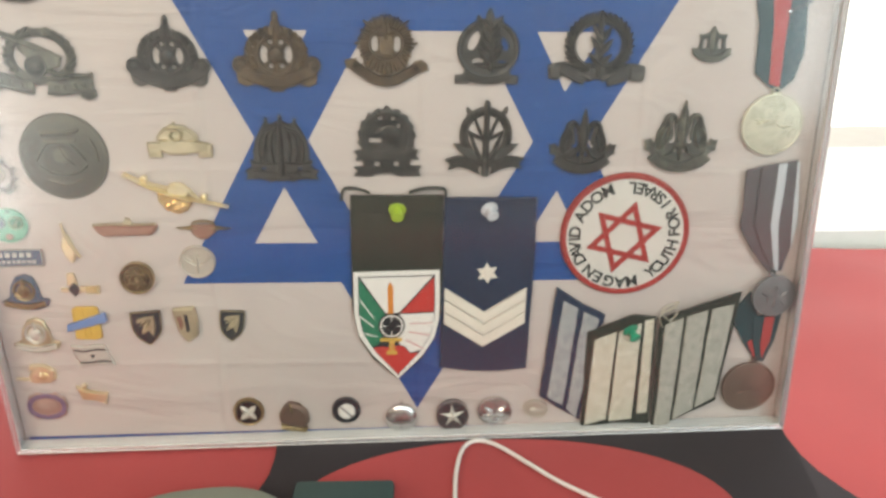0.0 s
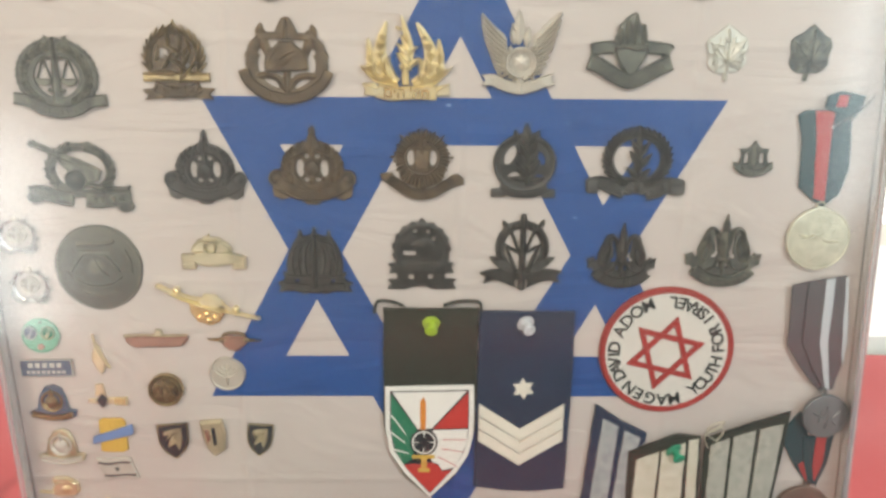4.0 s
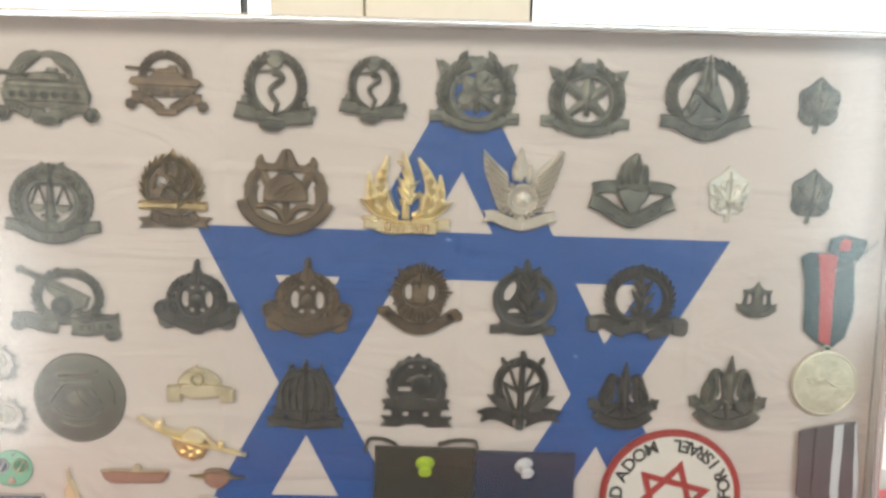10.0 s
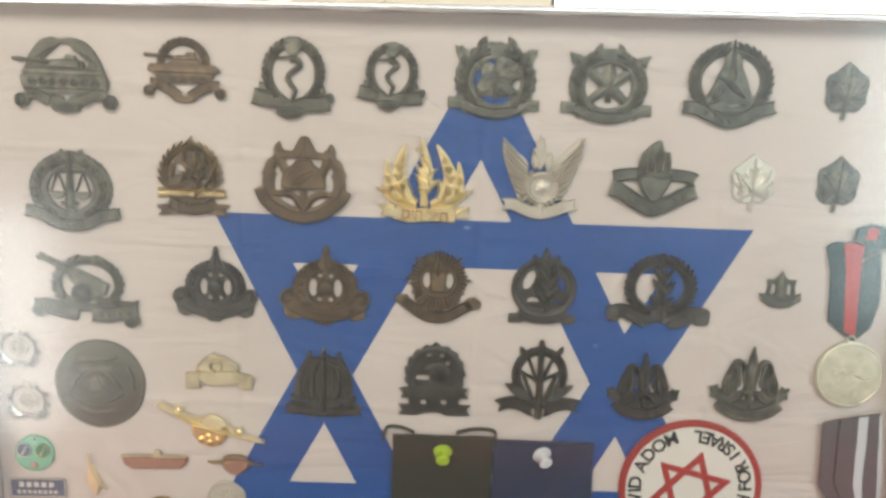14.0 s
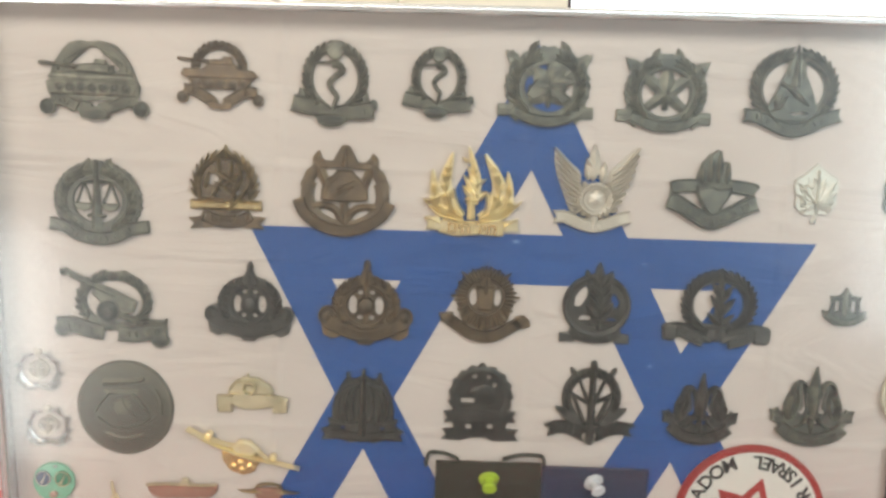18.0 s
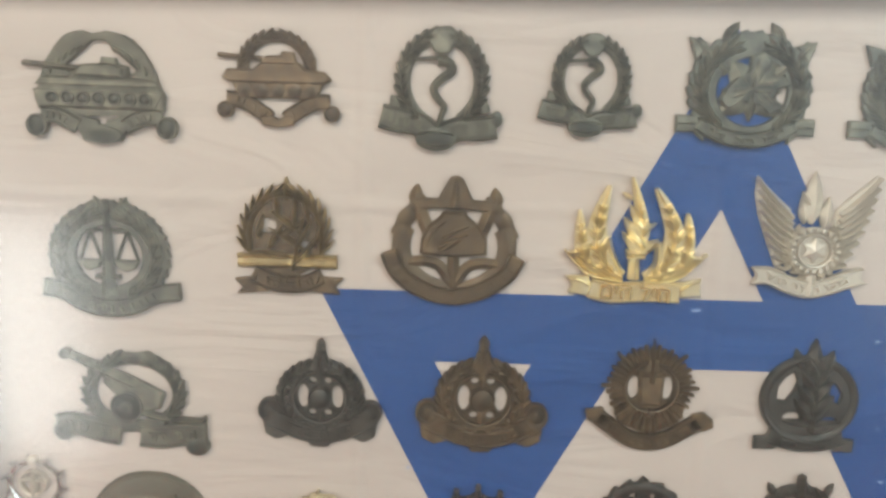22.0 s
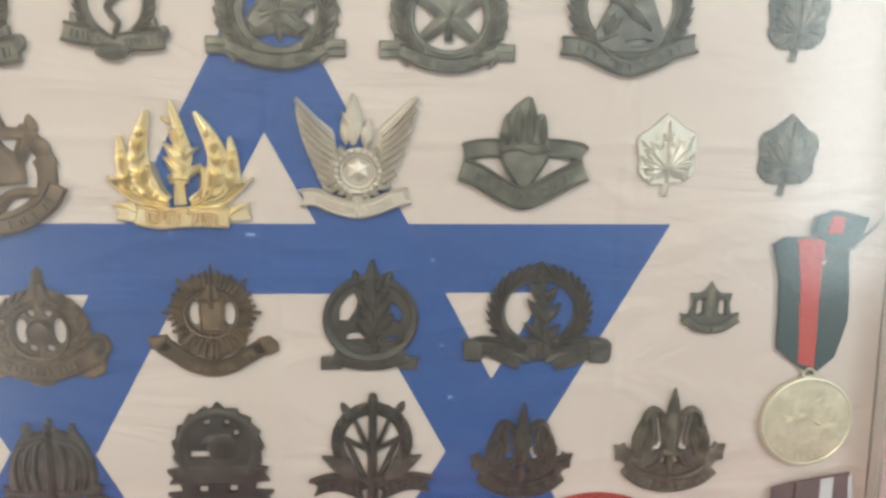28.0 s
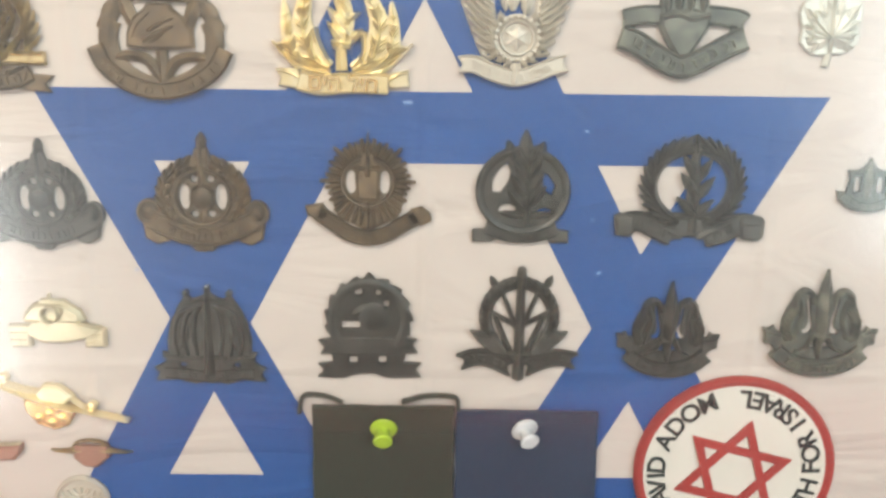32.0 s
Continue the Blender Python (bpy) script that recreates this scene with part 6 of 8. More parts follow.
def lily_badge(x, z, s, mat, label):
    slit = [(-5.2, 8.0), (-4.4, 8.2), (-3.8, 5.0), (-3.0, 1.0), (-2.6, -1.4), (-3.4, -3.2), (-5.4, -3.4), (-6.0, -2.0), (-4.6, -1.6), (-4.0, 0.4), (-4.6, 4.0)]
    drop = [(-3.2, -7.6), (-1.6, -4.8), (-1.4, -7.8)]
    holes = [slit, mirror(slit), drop, mirror(drop)]
    round_edge = [(-12.6, -8), (-12.4, -2), (-12.4, 1.0), (-11.2, 4.6), (-9.4, 7.8), (-7.6, 10.4), (-4.6, 10.6), (-2.2, 9.0), (2.2, 9.0), (4.8, 10.6), (7.8, 10.4), (9.6, 7.8), (11.4, 4.6), (12.4, 1.0), (12.4, -2), (12.6, -8), (0, -13)]
    badge("lily_badge", x, z, mat, label, "badge", {
        "body": [("plate", round_edge, 0.3, 1.5, holes, 0.25), ("wreath", 0, -1, 10.8, 9.0, -30, 36, 7, 3.4, 1.9, 1.0, 2.7, 24), ("wreath", 0, -1, 10.8, 9.0, 210, 144, 7, 3.4, 1.9, 1.0, 2.7, 24)],
        "side_petal": [("blade", [(q * 2.8, 6.6), (q * 4.0, 9.8), (q * 6.4, 10.9), (q * 8.6, 8.8), (q * 9.0, 4.6)], 1.6, 2.2, 1.0, 3.6) for q in (-1, 1)] + [("blade", [(q * 7.6, 8.0), (q * 6.4, 3.0), (q * 7.4, -1.6), (q * 8.6, -4.6)], 1.6, 2.2, 1.0, 3.0) for q in (-1, 1)],
        "lily": [("leaf", 0.2, -5.6, 90, 23.6, 5.2, 1.0, 4.8), ("rod", -2.6, -3.6, 2.6, -3.6, 1.6, 1.6, 1.6, 4.0), ("leaf", 0, -4, 270, 8.4, 2.2, 1.0, 3.6), ("blade", [(-2.6, -4.2), (-4.6, -7.8), (-7.6, -9.0)], 1.4, 1.0, 1.0, 3.2), ("blade", [(2.6, -4.2), (4.6, -7.8), (7.6, -9.0)], 1.4, 1.0, 1.0, 3.2)],
        "scroll": [("scroll", [(-13.8, -8.6), (-9.6, -12.0), (-5, -13.8), (0, -14.4), (5, -13.8), (9.6, -12.0), (13.6, -8.6)], 5.2, 0.3, 2.9, 0, 9)] + [("poly", [(q * 11.8, -7.6), (q * 12.0, -2.8), (q * 14.0, -2.4), (q * 14.8, -0.6), (q * 16.4, -1.8), (q * 18.2, -1.4), (q * 17.4, -4.0), (q * 17.6, -6.4), (q * 15.2, -7.0), (q * 13.6, -9.2)], 0.3, 2.2, 0.4) for q in (-1, 1)] + [("rod", q * 13, -3.8, q * 16.6, -3.0, 0.7, 0.6, 1.9, 2.9) for q in (-1, 1)]}, 0, s, CAPS)


lily_badge(75.6, 1.6, 0.90, M_BLACKENED, "dark lily-shaped badge with arched scroll")
lily_badge(123.6, 4.4, 1.0, M_BRONZE, "larger dark green lily badge with arched scroll")

# ---- cloth patches, medals and pins ----
M_PALE_COPPER = material("pale_copper", (0.50, 0.36, 0.30, 1), 0.4, 0.4, other=(0.36, 0.25, 0.20, 1), scale=700, spots=200, bump=0.3, distance=0.0003)
M_OLIVE = material("olive_felt", rgb("242b1c"), 0.95, other=rgb("1a2014"), scale=900, spots=60, bump=0.5, distance=0.0005, weave=600, sheen=0.15)
M_NAVY = material("navy_felt", rgb("072b4c"), 0.95, other=rgb("05203a"), scale=900, spots=60, bump=0.5, distance=0.0005, weave=600, sheen=0.15)
M_PRINT_RED = material("print_red", rgb("c2382f"), 0.55, other=rgb("b0302a"), scale=500, spots=80, bump=0.12)
M_PRINT_GREEN = material("print_green", rgb("1f7a58"), 0.55, other=rgb("1a6c4d"), scale=500, spots=80, bump=0.12)
M_PRINT_WHITE = material("print_white", rgb("ebe9e2"), 0.55, other=rgb("dcd9d0"), scale=500, spots=80, bump=0.12)
M_PRINT_BLACK = material("print_black", rgb("1b1d22"), 0.5, other=rgb("14161a"), scale=500, spots=80, bump=0.12)
M_PRINT_ORANGE = material("print_orange", rgb("d98a34"), 0.5, other=rgb("c87a2a"), scale=500, spots=80, bump=0.12)
M_PRINT_YELLOW = material("print_yellow", rgb("d6b250"), 0.5, other=rgb("c29c40"), scale=500, spots=80, bump=0.12)
M_THREAD_WHITE = material("white_embroidery", rgb("f0e9da"), 0.9, other=rgb("dfd7c6"), scale=1400, spots=200, bump=0.4, distance=0.0004, weave=900)
M_THREAD_RED = material("red_embroidery", rgb("bf423c"), 0.9, other=rgb("aa3732"), scale=1400, spots=200, bump=0.6, distance=0.0005, weave=900)
M_THREAD_DARK = material("black_embroidery", rgb("2b3330"), 0.9, other=rgb("20272a"), scale=1400, spots=200, bump=0.6, distance=0.0005)
M_TWILL = material("white_twill", rgb("e8e5dc"), 0.9, other=rgb("d8d4c8"), scale=1400, spots=60, bump=0.5, distance=0.0004, weave=800)
M_GREY_BRAID = material("grey_braid", rgb("c8cac8"), 0.85, other=rgb("9a9fa2"), scale=1000, spots=260, bump=0.6, distance=0.0009, weave=330, amount=0.9)
M_SAGE_BRAID = material("sage_braid", rgb("d2cfc3"), 0.85, other=rgb("a5a79b"), scale=1000, spots=260, bump=0.6, distance=0.0009, weave=330, amount=0.9)
M_CREAM_BRAID = material("cream_braid", rgb("f3eedd"), 0.85, other=rgb("d2cab0"), scale=1000, spots=260, bump=0.6, distance=0.0009, weave=330, amount=0.9)
M_RIBBON_GREEN = material("dark_green_ribbon", rgb("24454a"), 0.7, other=rgb("1b363c"), scale=1400, spots=90, bump=0.4, weave=700)
M_RIBBON_RED = material("red_ribbon", rgb("b8423f"), 0.7, other=rgb("a23836"), scale=1400, spots=90, bump=0.4, weave=700)
M_RIBBON_GREY = material("grey_violet_ribbon", rgb("5b5659"), 0.7, other=rgb("494548"), scale=1400, spots=90, bump=0.4, weave=700)
M_RIBBON_WHITE = material("white_ribbon", rgb("c9cdd0"), 0.7, other=rgb("b3b8bc"), scale=1400, spots=90, bump=0.4, weave=700)
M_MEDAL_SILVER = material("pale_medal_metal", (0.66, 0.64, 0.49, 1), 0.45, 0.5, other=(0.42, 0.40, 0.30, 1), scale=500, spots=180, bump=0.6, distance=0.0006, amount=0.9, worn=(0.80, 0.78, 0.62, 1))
M_MEDAL_GREY = material("grey_medal_metal", (0.24, 0.25, 0.25, 1), 0.5, 0.6, other=(0.15, 0.16, 0.16, 1), scale=500, spots=180, bump=0.5, distance=0.0004)
M_MEDAL_COPPER = material("copper_medal_metal", (0.25, 0.17, 0.13, 1), 0.5, 0.6, other=(0.16, 0.11, 0.09, 1), scale=500, spots=180, bump=0.5, distance=0.0004)
M_ENAMEL_MINT = material("mint_enamel", rgb("79b89c"), 0.3, other=rgb("69a78b"), scale=300, spots=90, bump=0.1)
M_ENAMEL_BLUE = material("steel_blue_enamel", rgb("4e6379"), 0.35, other=rgb("3f5267"), scale=300, spots=90, bump=0.1)
M_ENAMEL_LIGHTBLUE = material("light_blue_enamel", rgb("6d8fc0"), 0.4, other=rgb("5f80b0"), scale=300, spots=90, bump=0.1)
M_ENAMEL_PURPLE = material("violet_enamel", rgb("7d6c86"), 0.4, other=rgb("6a5a72"), scale=300, spots=120, bump=0.3)
M_ENAMEL_NIGHT = material("night_blue_enamel", rgb("4a6478"), 0.3, other=rgb("2f4354"), scale=300, spots=90, bump=0.1)
M_ENAMEL_DARK = material("dark_enamel", rgb("34363a"), 0.35, other=rgb("2a2b2f"), scale=300, spots=90, bump=0.1)
M_CORD = material("white_cord", rgb("e6e1dc"), 0.9, other=rgb("cfc9c4"), scale=2000, spots=300, bump=0.6)
M_BERET = material("grey_green_wool", rgb("8f9588"), 0.95, other=rgb("7d8377"), scale=900, spots=40, bump=0.5)
M_CASE = material("green_leatherette", rgb("36504e"), 0.6, other=rgb("2b4242"), scale=600, spots=40, bump=0.4)


def layer(parent, name, pts, mat, h0, h1, r=0.15, label="", holes=()):
    bm = bmesh.new()
    c_plate(bm, pts, h0, h1, holes, r)
    return part(name, bm, mat, parent, label)


def shapes_part(parent, name, mat, shapes, label=""):
    bm = bmesh.new()
    for kind, *args in shapes:
        SHAPES[kind](bm, *args)
    return part(name, bm, mat, parent, label)


def board_thing(name, x, z, label, category, turn=0, group="", h=0.0):
    return thing(name, BOARD @ pose(x * U, -h * U, z * U, 0, -turn, 0), label, category, group)


def wavy(pts, n=6, amp=0.25, seed=0):
    """An outline with slightly worn, uneven edges."""
    out, rnd = [], random.Random(seed)
    for a, b in zip(pts, pts[1:] + pts[:1]):
        d = Vector((b[0] - a[0], b[1] - a[1]))
        k = max(1, int(d.length / n))
        for i in range(k):
            q = Vector(a) + d * i / k
            out.append((q.x + rnd.uniform(-amp, amp) * (i > 0), q.y + rnd.uniform(-amp, amp) * (i > 0)))
    return out


# olive shoulder tag with a printed shield
tag = board_thing("shoulder_tag", -13.8, -75.0, "olive felt shoulder tag with a printed shield", "patch")
layer(tag, "felt", wavy([(-22.8, 49.5), (22.8, 49.8), (23.2, 9), (22.8, -12), (19.5, -28), (13, -40), (0.8, -52), (-12, -40), (-19, -28), (-22.6, -10)], 5, 0.2, 1), M_OLIVE, 0.3, 3.0, 0.6)
layer(tag, "fold", wavy([(-22.4, 50.2), (22.6, 50.4), (22.4, 41.4), (-22.2, 41.2)], 5, 0.2, 2), M_OLIVE, 2.6, 4.0, 0.6)
shapes_part(tag, "strap", M_OLIVE, [("blade", [(-27, 47), (-25.5, 52.6), (-19, 52.8), (-13, 50.6)], 1.5, 1.1, 0.5, 3.2), ("blade", [(6, 51), (13, 53), (21, 53.2), (23.8, 51.4), (23.6, 44)], 1.6, 1.2, 0.5, 3.2)])


def sh(x, y):
    return ((x - 273) / 8.3 - 0.1, (575 - y) / 7.43 - 20.2)


def shp(*pts):
    return [sh(*p) for p in pts]


layer(tag, "shield_border", shp((92, 352), (270, 347), (452, 343), (456, 450), (455, 545), (436, 625), (388, 700), (280, 805), (172, 702), (112, 615), (94, 520)), M_PRINT_WHITE, 2.6, 3.9, 0.3, "white printed shield border")
inner_shield = shp((113, 369), (433, 361), (436, 460), (434, 545), (416, 618), (373, 686), (280, 786), (186, 688), (130, 606), (113, 520))
layer(tag, "shield_field", inner_shield, M_PRINT_BLACK, 3.7, 4.02, 0.05)
layer(tag, "panel", shp((122, 373), (424, 366), (284, 516), (226, 518)), M_PRINT_WHITE, 3.9, 4.16, 0.05)
layer(tag, "panel", shp((117, 380), (222, 520), (214, 590), (206, 640), (168, 664), (134, 604), (117, 520)), M_PRINT_GREEN, 3.9, 4.16, 0.05)
layer(tag, "panel", shp((430, 370), (432, 512), (290, 518)), M_PRINT_RED, 3.9, 4.16, 0.05)
layer(tag, "panel", shp((288, 523), (432, 518), (430, 560), (412, 618), (378, 676), (330, 688), (312, 662), (288, 652), (272, 620)), M_PRINT_WHITE, 3.9, 4.16, 0.05)
layer(tag, "panel", shp((172, 668), (208, 660), (232, 664), (290, 656), (312, 668), (330, 692), (368, 688), (280, 782), (190, 690)), M_PRINT_RED, 3.9, 4.16, 0.05)
for p, q in (((118, 462), (178, 540)), ((118, 532), (176, 576)), ((122, 600), (190, 618))):
    a, b = sh(*p), sh(*q)
    shapes_part(tag, "ray", M_PRINT_WHITE, [("rod", a[0], a[1], b[0], b[1], 0.8, 0.6, 4.1, 4.3)])
for p, q in (((330, 562), (428, 560)), ((326, 598), (418, 612)), ((312, 632), (390, 672))):
    a, b = sh(*p), sh(*q)
    shapes_part(tag, "ray", M_PRINT_RED, [("rod", a[0], a[1], b[0], b[1], 0.5, 0.4, 4.1, 4.3)])
cx, cz = sh(252, 572)
shapes_part(tag, "roundel", M_PRINT_BLACK, [("disc", cx, cz, 6.9, 7.4, 4.0, 4.4, 0.1, 32)])
shapes_part(tag, "roundel_ring", M_PRINT_WHITE, [("ring", cx, cz, 5.9, 6.3, 0.8, 4.3, 4.55)] + [("rod", cx + dx * 5.6, cz + dz * 5.8, cx + dx * 2.6, cz + dz * 2.8, 0.8, 0.7, 4.3, 4.6) for dx, dz in ((1, 0), (-1, 0), (0, 1), (0, -1))])
a, b = sh(247, 388), sh(249, 524)
layer(tag, "sword_blade", [(a[0], a[1]), (a[0] + 1.5, a[1] - 3), (b[0] + 1.3, b[1]), (b[0] - 1.4, b[1]), (a[0] - 1.5, a[1] - 3)], M_PRINT_ORANGE, 4.0, 4.4, 0.1, "orange sword blade")
g = sh(252, 632)
layer(tag, "sword_guard", [(g[0] - 5.8, g[1] + 1.0), (g[0] + 5.6, g[1] + 1.2), (g[0] + 5.4, g[1] - 0.8), (g[0] - 5.8, g[1] - 0.8)], M_PRINT_YELLOW, 4.1, 4.5, 0.1)
layer(tag, "sword_grip", [(g[0] - 1.2, g[1] - 0.8), (g[0] + 1.6, g[1] - 0.8), (g[0] + 1.6, g[1] - 6.4), (g[0] - 1.2, g[1] - 6.4)], M_PRINT_YELLOW, 4.1, 4.5, 0.1)
layer(tag, "sword_pommel", [(g[0] - 2.6, g[1] - 6.4), (g[0] + 3, g[1] - 6.4), (g[0] + 3, g[1] - 8.4), (g[0] - 2.6, g[1] - 8.4)], M_PRINT_YELLOW, 4.1, 4.5, 0.1)
for k in range(3):
    shapes_part(tag, "grip_band", M_PRINT_RED, [("rod", g[0] - 1.0, g[1] - 2.0 - 1.6 * k, g[0] + 1.4, g[1] - 2.8 - 1.6 * k, 0.5, 0.5, 4.4, 4.6)])

# navy slip-on with star and three chevrons
slip = board_thing("rank_slide", 32.4, -74.2, "navy felt rank slide with star and three chevrons", "patch")
layer(slip, "felt", wavy([(-23.0, 47.6), (22.8, 47.8), (23.2, 10), (22.4, -47), (8, -48.6), (-8, -48.2), (-23.4, -46)], 6, 0.2, 5), M_NAVY, 0.3, 3.4, 0.7)
layer(slip, "fold", wavy([(-22.8, 48.2), (22.6, 48.4), (22.4, 44.6), (-22.4, 44.4)], 6, 0.15, 6), M_NAVY, 3.0, 3.9, 0.5)
shapes_part(slip, "star", M_THREAD_WHITE, [("solid_star", -0.6, 8.4, 5.8, 3.3, 6, 3.6, 4.5, 95)])
for k in range(3):
    z = 0.4 - 6.9 * k
    layer(slip, "chevron", [(-22.0, z), (-1.4, z - 13.6), (20.0, z + 0.2), (20.0, z - 6.2), (-1.4, z - 20.0), (-22.0, z - 6.4)], M_THREAD_WHITE, 3.2, 4.4, 0.5)


def push_pin(x, z, mat, label, h, lean):
    ob = thing("push_pin", BOARD @ pose(x * U, -h * U, z * U, lean[0], 0, lean[1]), label, "push pin", "push pins in the patches")
    bm = bmesh.new()
    prof = [(4.2, 0.0), (4.4, 0.5), (4.1, 1.0), (2.1, 1.5), (1.8, 3.4), (2.2, 4.6), (3.0, 5.2), (3.1, 5.8), (2.6, 6.2), (0.0, 6.3)]
    rings = [[bm.verts.new((r * U * math.cos(2 * math.pi * i / 24), -y * U, r * U * math.sin(2 * math.pi * i / 24))) for i in range(24)] for r, y in prof[:-1]]
    for p, q in zip(rings, rings[1:]):
        for i in range(24):
            bm.faces.new((p[i], p[(i + 1) % 24], q[(i + 1) % 24], q[i]))
    bm.faces.new(rings[-1])
    bm.faces.new(rings[0][::-1])
    part("head", bm, mat, ob)
    bm = bmesh.new()
    bmesh.ops.create_cone(bm, segments=8, radius1=0.0005, radius2=0.0005, depth=0.004, matrix=pose(0, 0.002, 0, 90, 0, 0))
    part("needle", bm, M_STEEL, ob, "steel needle")


push_pin(-13.6, -31.8, M_GREEN_PLASTIC, "lime green plastic push pin in the olive tag", 3.6, (24, 0))
push_pin(31.4, -31.6, M_CLEAR_PLASTIC, "clear plastic push pin in the navy slide", 3.5, (20, 14))
push_pin(108.4, -98.0, M_TEAL_PLASTIC, "teal green plastic push pin in the rank patches", 4.6, (26, 18))

# round embroidered patch
def letter_mesh(text, size):
    data = bpy.data.curves.new("letters", "FONT")
    data.body, data.size, data.extrude, data.align_x, data.align_y = text, size, 0.0003, "CENTER", "CENTER"
    data.offset = 0.00014
    ob = bpy.data.objects.new("letters", data)
    scene.collection.objects.link(ob)
    me = bpy.data.meshes.new_from_object(ob.evaluated_get(bpy.context.evaluated_depsgraph_get()))
    bpy.data.objects.remove(ob)
    return me


patch = board_thing("round_patch", 100.9, -46.0, "round white embroidered patch with red star and border", "patch")
layer(patch, "twill", oval(0, 0, 31.6, 31.4, 64), M_TWILL, 0.4, 2.0, 0.4)
shapes_part(patch, "border", M_THREAD_RED, [("ring", 0, 0, 32.8, 32.4, 3.2, 0.3, 3.2, 0, 360, 0, 80)], "raised red thread border")
shapes_part(patch, "star", M_THREAD_RED, [("star", -0.6, -1.2, 19.6, 2.6, 1.8, 2.9, -13.5)], "red six-pointed star")
for word, a0, a1, outward in (("MAGEN", -77, -131, True), ("DAVID", -150, -184, True), ("ADOM", -203, -245, True), ("YOUTH", -53, -12, False), ("FOR", 3, 27, False), ("ISRAEL", 41, 87, False)):
    bm = bmesh.new()
    for i, ch in enumerate(word):
        me = letter_mesh(ch, 0.0083)
        a = radians(a0 + (a1 - a0) * i / (len(word) - 1))
        up = a if outward else a + math.pi
        m = Matrix.Translation((0.0254 * math.cos(a), -0.00215, 0.0254 * math.sin(a))) @ Matrix.Rotation(-(up - math.pi / 2), 4, "Y") @ Matrix.Rotation(math.pi / 2, 4, "X")
        me.transform(m)
        bm.from_mesh(me)
        bpy.data.meshes.remove(me)
    part("lettering", bm, M_THREAD_DARK, patch, "dark stitched word " + word)

# the raised word on the scroll of the gilt badge, two short groups of letters
me = letter_mesh("\u05dd\u05d9\u05d4 \u05dc\u05d9\u05d7", 0.0064)
me.transform(Matrix.Translation((0.0008, -0.0034, -0.0154)) @ Matrix.Rotation(radians(2), 4, "Y") @ Matrix.Rotation(math.pi / 2, 4, "X"))
bm = bmesh.new()
bm.from_mesh(me)
bpy.data.meshes.remove(me)
# deeper gilt on the letters, in place of shading along their edges
part("lettering", bm, M_RICH_GOLD, next(p for o in scene.objects if o.name == "sail_badge" for p in o.children if p.name.startswith("scroll")), "raised Hebrew letters on the scroll")

# three folded rank patches with braid stripes
def rank_patch(label, outline, stripes, base, braid, h, seed):
    c = Vector((sum(p[0] for p in outline) / len(outline), sum(p[1] for p in outline) / len(outline)))
    ob = board_thing("rank_patch", c.x, c.y, label, "patch", 0, "rank patches", h)
    loc = lambda pts: [(x - c.x, z - c.y) for x, z in pts]
    layer(ob, "felt", wavy(loc(outline), 5, 0.25, seed), base, 0.3, 2.2, 0.5)
    for s in stripes:
        layer(ob, "braid_stripe", wavy(loc(s), 5, 0.2, seed + 3), braid, 1.9, 2.9, 0.35)
    return ob


rank_patch("navy rank patch with two grey braid stripes", [(68.3, -74.7), (82.5, -84.1), (95.0, -90.4), (94.6, -95.3), (90, -99.6), (86.5, -154.5), (63.3, -139.1)], ([(72.2, -82.0), (80.3, -86.2), (76.3, -144.4), (67.3, -139.1)], [(83.3, -88.3), (91.7, -92.5), (84.2, -152.2), (78.4, -146.7)]), M_NAVY, M_GREY_BRAID, 0.4, 11)
rank_patch("olive rank patch with three cream braid stripes", [(85.9, -99.6), (110.1, -89.7), (121.9, -91.1), (124.9, -156.4), (106, -155.5), (87.3, -158.4)], ([(90.1, -103.9), (101.4, -99.3), (100.3, -152.3), (88.8, -156.1)], [(102.6, -99.4), (114.2, -94.2), (114.6, -152.4), (102.0, -153.8)], [(115.8, -92.8), (120.6, -91.8), (122.8, -148.6), (117.2, -149.3)]), M_OLIVE, M_CREAM_BRAID, 2.2, 17)
frayed = rank_patch("olive rank patch with three sage braid stripes, frayed corner", [(123.0, -91.0), (143, -83.6), (164.5, -76.1), (159.6, -140.9), (142, -150.6), (125.9, -158.7)], ([(126.1, -94.4), (135.3, -90.2), (135.6, -154.4), (126.9, -157.0)], [(137.2, -89.7), (147.8, -86.2), (147.2, -145.7), (137.0, -152.0)], [(150.0, -85.5), (161.2, -82.7), (158.2, -138.2), (148.4, -144.6)]), M_OLIVE, M_SAGE_BRAID, 4.2, 23)
shapes_part(frayed, "loose_thread", M_CREAM_BRAID, [("blade", [(q[0] - 140.3, q[1] + 117) for q in line], 0.5, 0.4, 2.0, 3.2) for line in ([(123, -101), (127.3, -94), (121.5, -89), (121.7, -84.6), (129.1, -81.3), (124, -87)], [(122, -96), (119.8, -90), (123, -86.4), (128.4, -84)], [(126, -92), (129, -87), (127, -83.4)])], "frayed pale threads")


# medals
def ribbon_piece(parent, name, pts, mat, h0, h1, label=""):
    return layer(parent, name, wavy(pts, 5, 0.15, len(pts)), mat, h0, h1, 0.2, label)


def medal_disc(parent, r, mat, motif, label, h0=0.6):
    bm = bmesh.new()
    c_disc(bm, 0, 0, r, r, h0, h0 + 2.2, 0.35, 48, 0.07)
    for kind, *args in motif:
        SHAPES[kind](bm, *args)
    return part("medal_disc", bm, mat, parent, label)


